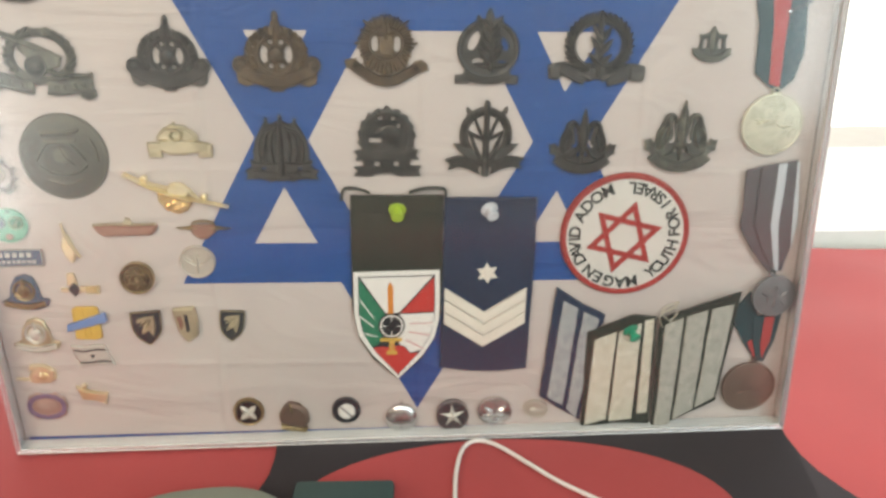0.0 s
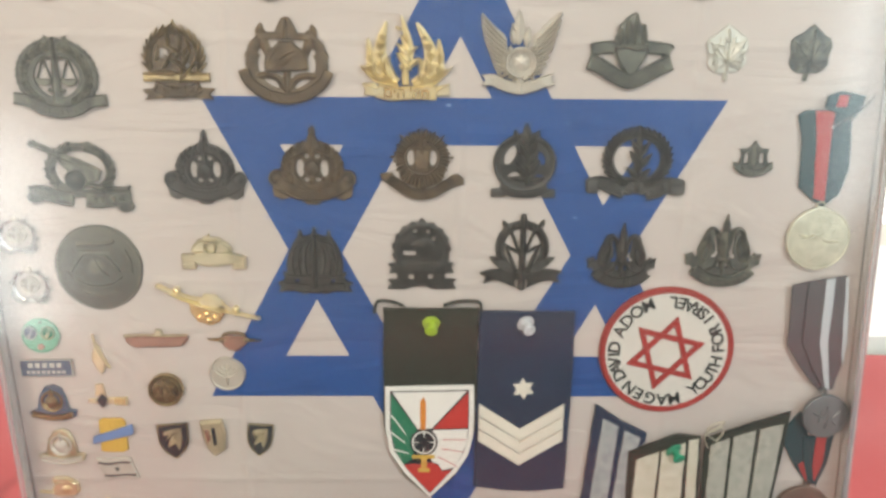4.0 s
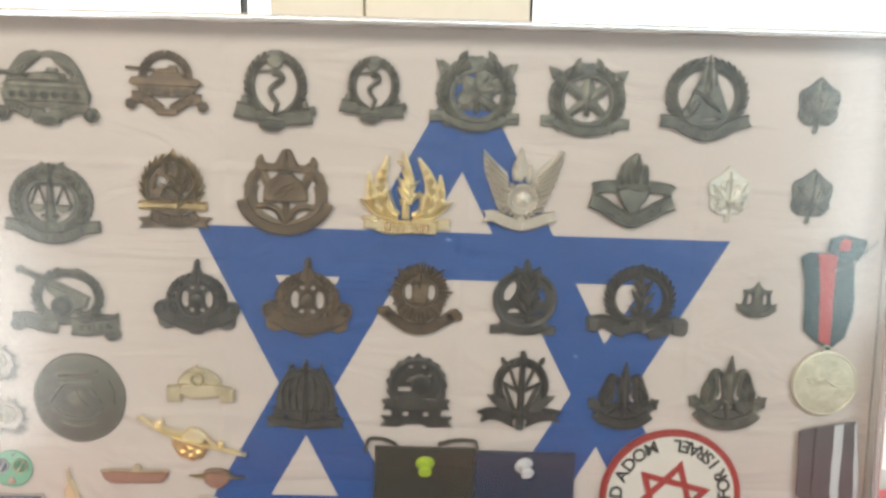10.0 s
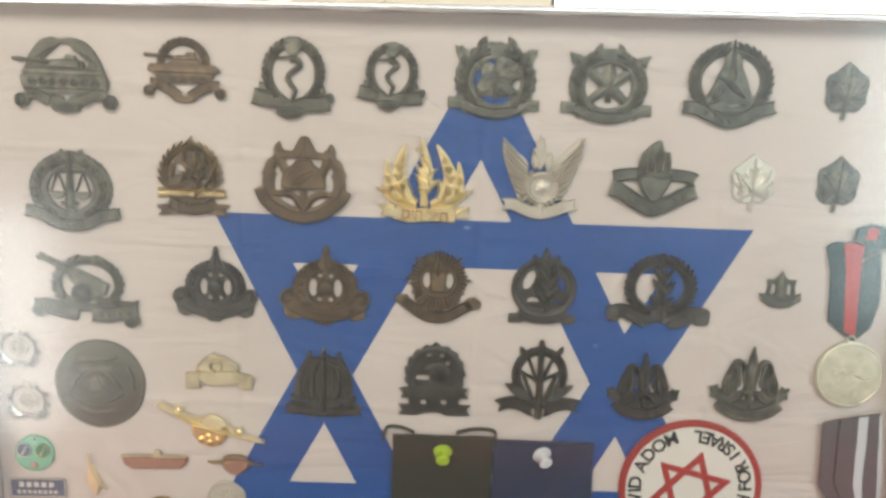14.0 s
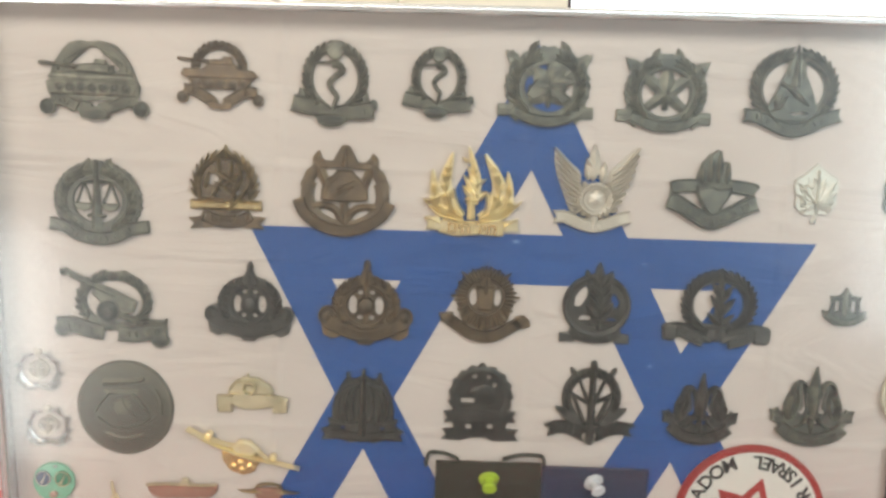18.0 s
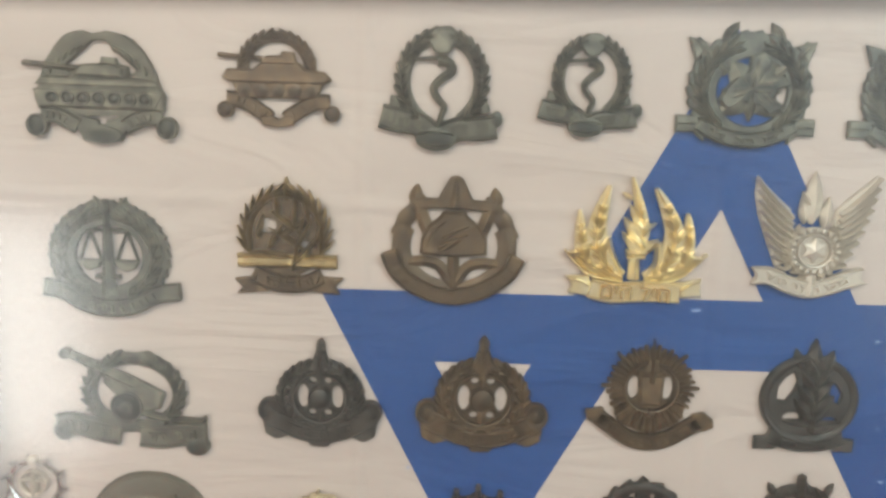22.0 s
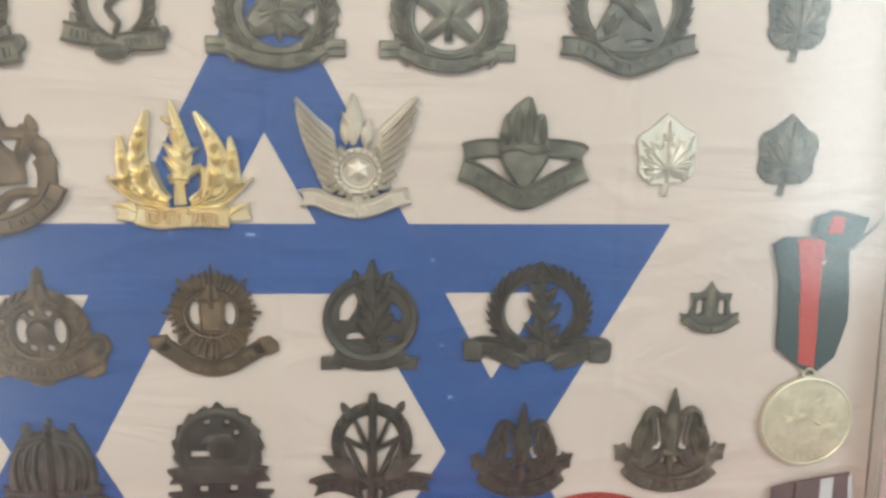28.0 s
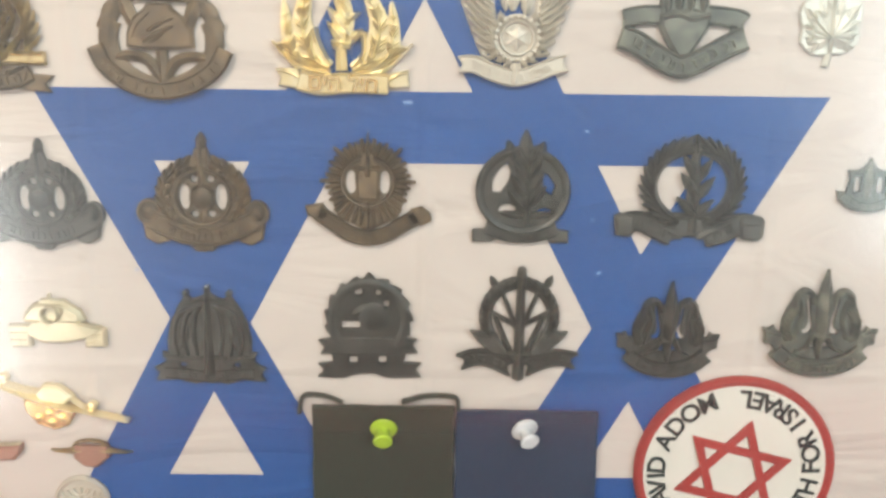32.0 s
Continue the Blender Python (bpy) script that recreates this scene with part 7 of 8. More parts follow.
medal = board_thing("medal", 167.2, 11.0, "pale round medal on a dark green and red ribbon", "medal", 0, "hanging medals", 0.4)
ox, oz = 167.2, 11.0
sub = lambda pts: [(x - ox, z - oz) for x, z in pts]
ribbon_piece(medal, "ribbon", sub([(150.6, 68.5), (154.2, 70.9), (166.3, 70.9), (174.8, 67.4), (177.0, 44.9), (174.1, 32.6), (167.4, 26.4), (161.6, 30.0), (155.2, 35.1), (153.6, 57.7)]), M_RIBBON_GREEN, 0.3, 1.8, "dark green ribbon")
ribbon_piece(medal, "stripe", sub([(157.8, 70.6), (166.8, 70.6), (166.6, 57.7), (167.6, 29.0), (162.2, 30.6), (160.0, 57.7)]), M_RIBBON_RED, 1.5, 2.0, "red ribbon stripe")
ribbon_piece(medal, "ribbon_fold", sub([(161.7, 72.2), (162.6, 77.4), (168.7, 79.6), (178.8, 77.6), (178.2, 74.4), (175.2, 67.6), (166.3, 70.0)]), M_RIBBON_GREEN, 1.2, 3.6, "folded ribbon end")
ribbon_piece(medal, "ribbon_fold", sub([(165.7, 72.6), (167.0, 78.0), (171.1, 77.6), (170.7, 72.6)]), M_RIBBON_RED, 3.3, 3.9, "folded red stripe")
shapes_part(medal, "safety_pin", M_STEEL, [("blade", sub([(165.6, 63.7), (175.9, 70.4), (183.2, 78.2)]), 0.9, 0.8, 3.8, 4.8), ("disc", 165.6 - ox, 63.7 - oz, 0.9, 0.9, 3.0, 4.4, 0.2, 10)], "steel pin")
shapes_part(medal, "loop", M_MEDAL_SILVER, [("ring", -0.8, 16.0, 2.2, 2.2, 1.0, 0.8, 2.2), ("poly", [(-3.6, 13.4), (2.4, 13.4), (0.8, 15.6), (-2.2, 15.6)], 0.6, 2.2, 0.3)])
medal_disc(medal, 15.0, M_MEDAL_SILVER, [("leaf", -4.6, 1.6, 172, 5.6, 1.8, 2.2, 3.5), ("leaf", -4.6, 1.2, 200, 4.2, 1.6, 2.2, 3.4), ("leaf", -4.4, 1.4, 20, 4.4, 1.6, 2.2, 3.4), ("leaf", 4.6, -1.4, 8, 5.6, 1.8, 2.2, 3.4), ("leaf", 4.6, -1.2, 150, 4.6, 1.6, 2.2, 3.4), ("poly", [(-1, -5), (0.6, 3.4), (2.4, 6.2), (4.8, 3), (6.4, -2.4), (4, -5.6)], 2.2, 2.7, 0.3), ("rod", 1.0, 6.4, 4.4, 8.6, 1.0, 0.6, 2.2, 2.8)] + [("rod", 11.4 * math.cos(radians(a)), 11.4 * math.sin(radians(a)), 12.8 * math.cos(radians(a + 3)), 12.8 * math.sin(radians(a + 3)), 0.8, 0.6, 2.2, 2.7) for a in range(205, 340, 11)], "pale embossed medal disc")

ox, oz = 182.0, -78.6
medal = board_thing("medal", ox, oz, "grey medal on a grey-violet ribbon with white stripes", "medal", 0, "hanging medals", 2.2)
ribbon_piece(medal, "ribbon", sub([(157.9, -11.6), (165.4, -9.6), (172, -9), (168, -40), (177, -58), (181.6, -65.6), (178.0, -66), (168, -55), (159.4, -42.3)]), M_RIBBON_GREY, 0.2, 1.2, "grey-violet ribbon strand")
ribbon_piece(medal, "ribbon", sub([(165.0, -9.4), (182.9, -6.2), (187.8, -40), (186.6, -52), (184.0, -65), (179.6, -65), (172.6, -54), (165.6, -40)]), M_RIBBON_GREY, 1.0, 2.4, "grey-violet ribbon strand")
ribbon_piece(medal, "stripe", sub([(173.0, -8.0), (177.4, -7.4), (178.2, -40), (181.6, -60), (182.4, -64.8), (180.2, -64.8), (177.0, -52), (174.0, -40)]), M_RIBBON_WHITE, 2.2, 2.6, "white ribbon stripe")
ribbon_piece(medal, "stripe", sub([(182.2, -7.0), (183.4, -7.0), (188.0, -40), (187.0, -52), (185.6, -46)]), M_RIBBON_WHITE, 2.2, 2.6, "white ribbon stripe")
shapes_part(medal, "loop", M_MEDAL_GREY, [("ring", -2.6, 13.2, 1.9, 1.9, 0.8, 2.0, 3.4)])
medal_disc(medal, 11.4, M_MEDAL_GREY, [("poly", [(-4, -3), (-3, 3.4), (-1, 5), (1.6, 4.6), (3.6, 2), (3.4, -3.6)], 3.6, 4.6, 0.4), ("blade", [(-6.6, 2), (-2, 0), (0, 6)], 1.2, 0.5, 3.8, 4.9), ("blade", [(6.4, 3), (3, -1), (5.6, -5)], 1.2, 0.5, 3.8, 4.7), ("blade", [(0, -6), (0.6, 0), (0, 5)], 1, 0.4, 3.8, 4.9)], "worn grey medal disc", 2.0)
ox, oz = 178.6, -134.6
medal = board_thing("medal", ox, oz, "plain copper-brown medal on a crossed green and red ribbon", "medal", 0, "hanging medals", 0.3)
ribbon_piece(medal, "ribbon", sub([(164.6, -88.6), (171.5, -77.9), (177.5, -92), (180.5, -108), (184.2, -119.5), (179.6, -118.4), (172, -108), (165.6, -97)]), M_RIBBON_GREEN, 0.2, 1.1, "green ribbon strand")
ribbon_piece(medal, "ribbon", sub([(174.5, -92), (189.9, -90.5), (188.6, -106.1), (184.6, -119.5), (180.2, -118.4), (176.4, -106)]), M_RIBBON_GREEN, 0.9, 1.9, "green ribbon strand")
ribbon_piece(medal, "stripe", sub([(181.0, -92), (186.2, -92), (186.0, -106.6), (183.0, -117.0), (181.0, -108)]), M_RIBBON_RED, 1.7, 2.2, "red ribbon stripe")
ribbon_piece(medal, "stripe", sub([(174.0, -108), (178.4, -104), (182, -118), (179.4, -117.6)]), M_RIBBON_RED, 1.0, 1.4, "red ribbon stripe")
shapes_part(medal, "loop", M_MEDAL_COPPER, [("ring", 1.2, 16.6, 1.8, 1.8, 0.8, 0.8, 2.2)])
medal_disc(medal, 14.8, M_MEDAL_COPPER, [("blade", [(-6, -4), (0, -2), (6, -4)], 1.0, 0.5, 2.4, 3.2), ("disc", 0, 2, 6.6, 6.4, 2.2, 2.7, 0.4, 24)], "plain copper-brown medal disc")

# ---- small pins at the side ----
def blossom(x, z, label):
    """A small pierced silver wreath with a crest inside and a curled ribbon below."""
    ob = board_thing("wreath_shaped_pin", x, z, label, "pin", 0, PINS)
    shapes_part(ob, "wreath", M_STEEL, [("ring", 0, 0.6, 8.6, 8.0, 1.6, 0.3, 2.0, 0, 360, 14)] + [("leaf", 7.4 * math.cos(radians(a)), 0.6 + 6.8 * math.sin(radians(a)), a + 50, 4.0, 2.0, 0.8, 2.8) for a in range(-60, 245, 36)])
    shapes_part(ob, "crest", M_SILVER, [("ring", 0, 1.2, 4.4, 4.2, 1.0, 0.5, 2.4), ("leaf", 0, -3.4, 90, 9.6, 2.6, 0.6, 3.2), ("rod", -4.6, 2.0, 4.6, 2.0, 1.1, 1.1, 0.6, 2.6), ("disc", 0, 8.6, 1.5, 1.4, 0.4, 2.6, 0.4, 12)])
    shapes_part(ob, "ribbon", M_STEEL, [("blade", [(-8.6, -4.4), (-4.6, -7.2), (0, -6.0), (4.6, -7.2), (8.6, -4.4)], 2.8, 2.4, 0.4, 2.8)])


blossom(-204.6, 7.6, "bright silver wreath-shaped pin near the frame")
blossom(-201.4, -16.8, "silver wreath-shaped pin with dark relief")
ob = board_thing("enamel_pin", -199.4, -41.0, "mint green round enamel pin with two small roundels", "pin", 0, PINS)
shapes_part(ob, "plate", M_ENAMEL_MINT, [("disc", 0, 0, 8.8, 8.6, 0.3, 2.0, 0.4, 32, 0.08)])
for dx, mat, mat2 in ((-4.2, M_ENAMEL_BLUE, M_WHITE_METAL), (4.0, M_PRINT_GREEN, M_BRASS)):
    shapes_part(ob, "roundel", mat, [("disc", dx, 1.8, 3.3, 3.4, 1.8, 2.7, 0.2, 20)])
    shapes_part(ob, "motif", mat2, [("blade", [(dx - 0.8, -0.2), (dx + 0.4, 1.8), (dx + 1.0, 4)], 1.6, 0.5, 2.6, 3.1), ("ring", dx, 1.8, 3.3, 3.4, 0.5, 2.4, 3.0)])
shapes_part(ob, "rosette", M_PALE_COPPER, [("disc", 0, -5.4, 1.7, 1.6, 1.8, 2.6, 0.3, 12)])
shapes_part(ob, "stud", M_STEEL, [("disc", 1.2, 7.4, 0.7, 0.7, 1.8, 3.2, 0.3, 10)])
ob = board_thing("name_bar", -198.4, -57.6, "blue-grey enamel bar pin with two rows of raised marks", "pin", 1, PINS)
layer(ob, "plate", [(-12.4, 4), (12.2, 4.2), (12.4, -4), (-12.2, -4.2)], M_ENAMEL_BLUE, 0.3, 1.8, 0.3)
shapes_part(ob, "rim", M_WHITE_METAL, [("rod", -12.3, 4.1, 12.3, 4.2, 0.6, 0.6, 1.2, 2.2), ("rod", -12.3, -4.2, 12.3, -4.1, 0.6, 0.6, 1.2, 2.2), ("rod", 12.2, 4.2, 12.3, -4.1, 0.7, 0.7, 1.2, 2.2), ("rod", -12.3, 4.1, -12.2, -4.2, 0.7, 0.7, 1.2, 2.2)])
for k in range(5):
    shapes_part(ob, "mark", M_WHITE_METAL, [("poly", [(-8.4 + 3.4 * k, 0.4), (-6.2 + 3.4 * k, 0.4), (-6.2 + 3.4 * k, 2.8), (-8.4 + 3.4 * k, 2.8)], 1.6, 2.1, 0.1)])
shapes_part(ob, "mark", M_WHITE_METAL, [("poly", [(-9.4 + 2.4 * k, -2.8), (-7.8 + 2.4 * k, -2.8), (-7.8 + 2.4 * k, -1.2), (-9.4 + 2.4 * k, -1.2)], 1.6, 2.0, 0.08) for k in range(8)])


def cap_pin(x, z, mat, inner, label):
    ob = board_thing("cap_pin", x, z, label, "pin", -3, PINS)
    shapes_part(ob, "plate", mat, [("poly", [(-11.6, -5.4), (-7.4, -3), (-6.4, 3.6), (-3.6, 8.6), (0.6, 10), (4.4, 8.6), (6.6, 3.4), (8, -2.4), (11.8, -3), (10.8, -6.6), (6, -9), (-1, -9.6), (-7, -8.6)], 0.3, 1.8, 0.6)])
    shapes_part(ob, "relief", inner, [("ring", 0, 1.4, 5.4, 5.6, 1.4, 1.4, 2.6), ("disc", 0, 1.2, 3.2, 3.4, 1.4, 2.4, 0.8, 18), ("leaf", 0, 1, 92, 7.4, 2.4, 1.6, 3.2), ("scroll", [(-9.6, -5.6), (-4, -6.6), (0, -7), (5, -6.4), (9.8, -4.8)], 2.8, 1.4, 2.6, 0, 5), ("leaf", -1, -2, 150, 5, 2, 1.6, 3), ("leaf", 1, -2, 30, 5, 2, 1.6, 3)])


cap_pin(-197.6, -76.4, M_ENAMEL_NIGHT, M_AGED, "dark blue cap-shaped pin with brass emblem and band")
cap_pin(-195.8, -100.2, M_BRASS, M_WHITE_METAL, "pale silver-gilt cap-shaped pin with round emblem")
badge("small_tank_pin", -197.6, -122.2, M_GOLD, "small gilt tank-shaped pin with long barrel", "pin", {
    "hull": [("poly", [(-4, -5), (-5, -1), (-3, 3), (4, 4.4), (8, 2.4), (8.4, -2.6), (5, -5.2)], 0.3, 2.6, 0.8), ("disc", 2.6, -1, 2.6, 2.4, 2.0, 3.0, 0.4, 14)],
    "turret": [("poly", [(-4.6, 3), (-3.6, 5.4), (3, 5.6), (6, 3.6)], 0.4, 3.0, 0.5)],
    "barrel": [("rod", -4, -3.4, -11.6, -2.8, 1.3, 1.1, 0.6, 2.4)]}, 0, 1, PINS)
badge("wreath_pin", -196.4, -141.6, M_PALE_COPPER, "worn copper pin with violet enamel wreath rim", "pin", {
    "plate": [("poly", [(-10.4, 1), (-9, 5.6), (-4, 8), (0, 6.8), (5, 8), (9.6, 5), (10.6, 0), (9, -5.6), (4, -8.2), (-1, -7.2), (-6, -8), (-9.6, -4)], 0.3, 1.5, 0.4)],
    "enamel_rim": [("ring", 0, 0, 10.2, 7.8, 2.6, 1.2, 2.2, 0, 360, 16)],
    "relief": [("disc", 0, 0, 5, 4, 1.2, 2.2, 0.6, 18), ("leaf", -2, -2, 60, 6, 2.4, 1.6, 3), ("leaf", 2, -2, 120, 6, 2.4, 1.6, 3)]}, 0, 1, PINS, 0, {"enamel_rim": M_ENAMEL_PURPLE})
badge("rifle_pin", -172.4, -50.8, M_GOLD, "small gilt pin shaped like a slung rifle", "pin", {
    "body": [("poly", [(-2.6, -6), (-4, -1), (-2.6, 4), (-0.6, 5.4), (1, 1), (2.6, -3), (1.6, -8), (0, -10)], 0.3, 2.0, 0.5)],
    "rifle": [("blade", [(-2.4, 11), (-1.6, 5), (1, -1), (4.4, -6.4)], 1.0, 1.5, 1.4, 3.0)]}, 0, 1, PINS)
badge("diamond_pin", -170.6, -72.4, M_GOLD, "gilt bar pin with a dark diamond", "pin", {
    "bar": [("poly", [(-9.4, -3.6), (-9.4, -1.6), (9.4, -0.6), (9.4, -4.2)], 0.3, 1.6, 0.3)] + [("rod", 3.4 + 1.7 * k, -0.4, 3.6 + 1.7 * k, -4.4, 1.1, 1.1, 1.2, 2.6) for k in range(4)] + [("poly", [(-6, 0), (-5.6, 6), (-2, 6.6), (-1, 0)], 0.3, 1.4, 0.4)],
    "diamond": [("poly", [(-5.4, -2), (-2.6, 1.6), (0.4, -2), (-2.4, -6)], 1.2, 2.8, 0.5)]}, 0, 1, PINS, 0, {"diamond": M_ENAMEL_DARK})
badge("flag_bar_pin", -169.5, -93.2, M_PRINT_YELLOW, "yellow square pin crossed by a light blue bar", "pin", {
    "plate": [("poly", [(-6.6, -8.6), (-6.8, 7.6), (-5, 8.8), (4.4, 9), (6, 7.4), (6.4, -8), (4, -9.4), (-4.6, -9.2)], 0.3, 1.8, 0.4)] + [("rod", -4.4 + 2.9 * k, -8, -4.4 + 2.9 * k, 8, 0.5, 0.5, 1.7, 2.1) for k in range(4)],
    "bar": [("poly", [(-10.2, -4.6), (-9.6, -0.4), (9.6, 6.4), (10.2, 2), (9.6, 0.8)], 1.6, 3.0, 0.4)]}, 0, 1, PINS, 0, {"bar": M_ENAMEL_LIGHTBLUE})
badge("flag_pin", -169.2, -112.2, M_WHITE_METAL, "small waving flag pin with dark stripes and star", "pin", {
    "cloth": [("poly", [(-10.4, 6.4), (-4, 5.6), (3, 6.8), (6.6, 6.2), (8.6, 0), (10.6, -5), (3, -4.6), (-4, -5.2), (-6.2, -7), (-8, -1)], 0.3, 1.8, 0.4)],
    "stripe": [("blade", [(-9, 4), (-4, 3), (2, 4.2), (6.6, 3.8)], 1.0, 1.0, 1.6, 2.4), ("blade", [(-6.6, -3.2), (-2, -3.4), (4, -2.6), (9, -3)], 1.0, 1.0, 1.6, 2.4)],
    "star": [("solid_star", 0, 0.4, 1.7, 0.9, 6, 1.7, 2.4)]}, 0, 1, PINS, 0, {"stripe": M_ENAMEL_DARK, "star": M_ENAMEL_DARK})
badge("boat_pin", -172.4, -134.6, M_GOLD, "small shiny gilt boat pin", "pin", {
    "hull": [("poly", [(-8.2, 4.4), (-5, 2.6), (2, 1.4), (7.8, 1.2), (7.2, -5.6), (2, -3.6), (-5, -3.4)], 0.3, 2.4, 0.8)],
    "deck": [("blade", [(-7, 4), (0, 1.8), (7, 1.4)], 1.6, 1.2, 1.6, 3.4), ("disc", -3.6, 5, 1.3, 1.2, 1.0, 3.0, 0.3, 10)]}, -4, 1, PINS)
badge("aircraft_pin", -118.6, -24.6, M_GOLD, "long gilt aircraft pin with round base", "pin", {
    "wing": [("blade", [(-24, 9.6), (-12, 3.0), (0, -1.2), (12, -4.0), (24, -6.6)], 2.4, 1.6, 1.2, 4.4), ("blade", [(-18, 6.4), (-8, 3.2), (4, 1.4), (10, -2.4)], 2.6, 1.2, 1.2, 3.8)],
    "engine": [("disc", -14.6, 7.4, 1.7, 1.6, 1.0, 4.2, 0.4, 14, 0.3), ("disc", 12.6, -1.6, 1.6, 1.5, 1.0, 4.0, 0.4, 14, 0.3), ("poly", [(-5, 2.6), (-2, 5.6), (3, 5), (7, 1.4), (4, -1), (-3, 0)], 0.8, 4.0, 0.8)],
    "base": [("poly", [(-9.4, 0.4), (-9, -4), (-5.6, -8.6), (0, -10.4), (4.4, -8.8), (7, -4.4), (6.6, -2), (0, 0)], 0.3, 2.4, 0.8)] + [("disc", x, z, 1.3, 1.2, 2.0, 3.2, 0.4, 10) for x, z in ((-4.4, -6), (-0.6, -7.6), (2.6, -6), (-1.4, -4.4))]}, 0, 1, PINS, 0, {"base": M_RICH_GOLD})
badge("submarine_pin", -144.8, -42.6, M_COPPER, "copper-red submarine-shaped pin with silver deck", "pin", {
    "hull": [("poly", [(-15, 1.4), (-12, 2.2), (12, 2.0), (15, 2.8), (15, 0), (12, -3.2), (-10, -4), (-13.6, -2)], 0.3, 2.8, 1.0)],
    "deck": [("blade", [(-15, 2), (-5, 2.6), (6, 2.4), (14.8, 2.8)], 1.0, 1.0, 1.4, 3.2), ("poly", [(-1, 2), (0.4, 5.6), (2.6, 5), (3.6, 2.2)], 0.8, 2.8, 0.4)]}, 0, 1, PINS, 0, {"deck": M_BRASS})
badge("winged_pin", -107.8, -42.6, M_COPPER, "small copper shield pin with brass wings", "pin", {
    "shield": [("poly", [(-5.4, 2), (5.4, 2), (5.8, -1.6), (1.6, -5.2), (-2.4, -5), (-5.6, -2)], 0.3, 2.6, 0.7)],
    "wings": [("blade", [(-3, 0.6), (-8, 0.2), (-13, 0.8)], 3.4, 0, 0.8, 2.8), ("blade", [(3, 0.8), (8, 0.2), (13.2, 0.2)], 3.0, 0, 0.8, 2.8), ("ring", 0, 2.2, 6, 2.4, 1.0, 1.2, 3.0, 10, 170)]}, 0, 1, PINS, 0, {"wings": M_AGED})
badge("coin_pin", -112.1, -60.1, M_SILVER, "silver coin-like pin with a seven-armed lampstand", "pin", {
    "disc": [("poly", [(8.8 * (1 + 0.02 * math.sin(5 * a)) * math.cos(a), 8.7 * (1 + 0.02 * math.cos(3 * a)) * math.sin(a)) for a in [2 * math.pi * i / 30 for i in range(30)]], 0.3, 1.6, 0.4), ("ring", 0, 0, 8.3, 8.2, 0.9, 1.4, 2.2)],
    "lampstand": [("ring", 0, 5.2, r, r, 0.9, 1.4, 2.5, 195, 345) for r in (3, 5, 7)] + [("rod", 0, 5, 0, -5.6, 1.1, 1.1, 1.4, 2.6)]}, 0, 1, PINS)
badge("uniform_button", -142.0, -68.4, M_AGED, "dark brass domed button with raised flower motif", "button", {
    "dome": [("disc", 0, 0, 8.4, 8.4, 0.3, 3.2, 0.6, 32, 0.14)],
    "motif": [("star", 0, 0, 5.4, 0.8, 3.0, 4.0), ("leaf", 0, -2.4, 90, 5.2, 2.4, 3.0, 4.4), ("ring", 0, 0, 7.2, 7.2, 0.7, 2.8, 3.9)]}, 0, 1, PINS)


def shield_pin(x, z, w, s, label, turn):
    badge("shield_pin", x, z, M_ENAMEL_DARK, label, "pin", {
        "plate": [("poly", [(-7.4 * w, 8.6), (7.4 * w, 9.4), (7.2 * w, 0), (5 * w, -5), (0.4, -9.8), (-4.6 * w, -5.6), (-7.2 * w, 0)], 0.3, 1.7, 0.3)],
        "rim": [("rod", -7.2 * w, 8.5, 7.3 * w, 9.2, 0.6, 0.6, 1.4, 2.0), ("blade", [(7.3 * w, 9.2), (7.1 * w, 0), (5 * w, -5), (0.4, -9.6)], 0.6, 0.6, 1.4, 2.0), ("blade", [(-7.3 * w, 8.6), (-7.1 * w, 0), (-4.6 * w, -5.4), (0.4, -9.6)], 0.6, 0.6, 1.4, 2.0)],
        "emblem": [("poly", [(-4.6 * w, 3.2), (-4.2 * w, 5.2), (-0.6, 6.4), (4.6 * w, 7.0), (3.0 * w, 4.8), (-0.4, 4.2)], 1.5, 2.5, 0.2), ("poly", [(4.2 * w, 6.6), (4.4 * w, 1.0), (2.8 * w, -4.8), (1.0, -1.0), (1.8 * w, 3.4)], 1.5, 2.5, 0.2), ("leaf", 1.6, 4.0, 238, 8.6, 2.4, 1.5, 2.7), ("leaf", 2.2 * w, 1.6, 226, 6.8, 1.8, 1.5, 2.6), ("leaf", 0.6, 5.2, 226, 6.0, 1.6, 1.5, 2.6)]}, turn, s, PINS, 0, {"rim": M_AGED, "emblem": M_BRASS})


shield_pin(-140.3, -96.2, 1.0, 1.0, "dark shield pin with yellow winged emblem", 2)
shield_pin(-97.8, -95.3, 0.9, 0.92, "dark shield pin with yellow emblem beside the star", -6)
badge("tilted_shield_pin", -120.4, -94.1, M_BRASS, "gilt and red shield pin with dark slot, seen edge-on", "pin", {
    "plate": [("poly", [(-6.2, 8.8), (4.4, 9.6), (6.0, 2), (5.4, -6), (0.4, -10), (-3.4, -5), (-5.2, 2)], 0.3, 3.4, 0.8)],
    "slot": [("poly", [(-0.6, 6), (1.2, 6.2), (2.0, -3), (0.2, -3.4)], 3.2, 3.7, 0.1)],
    "enamel": [("poly", [(-4.4, 5), (-2, 5.4), (-1, 0), (-2.6, -2.6)], 3.2, 3.8, 0.2)]}, 0, 1, PINS, 0, {"slot": M_ENAMEL_DARK, "enamel": M_COPPER})

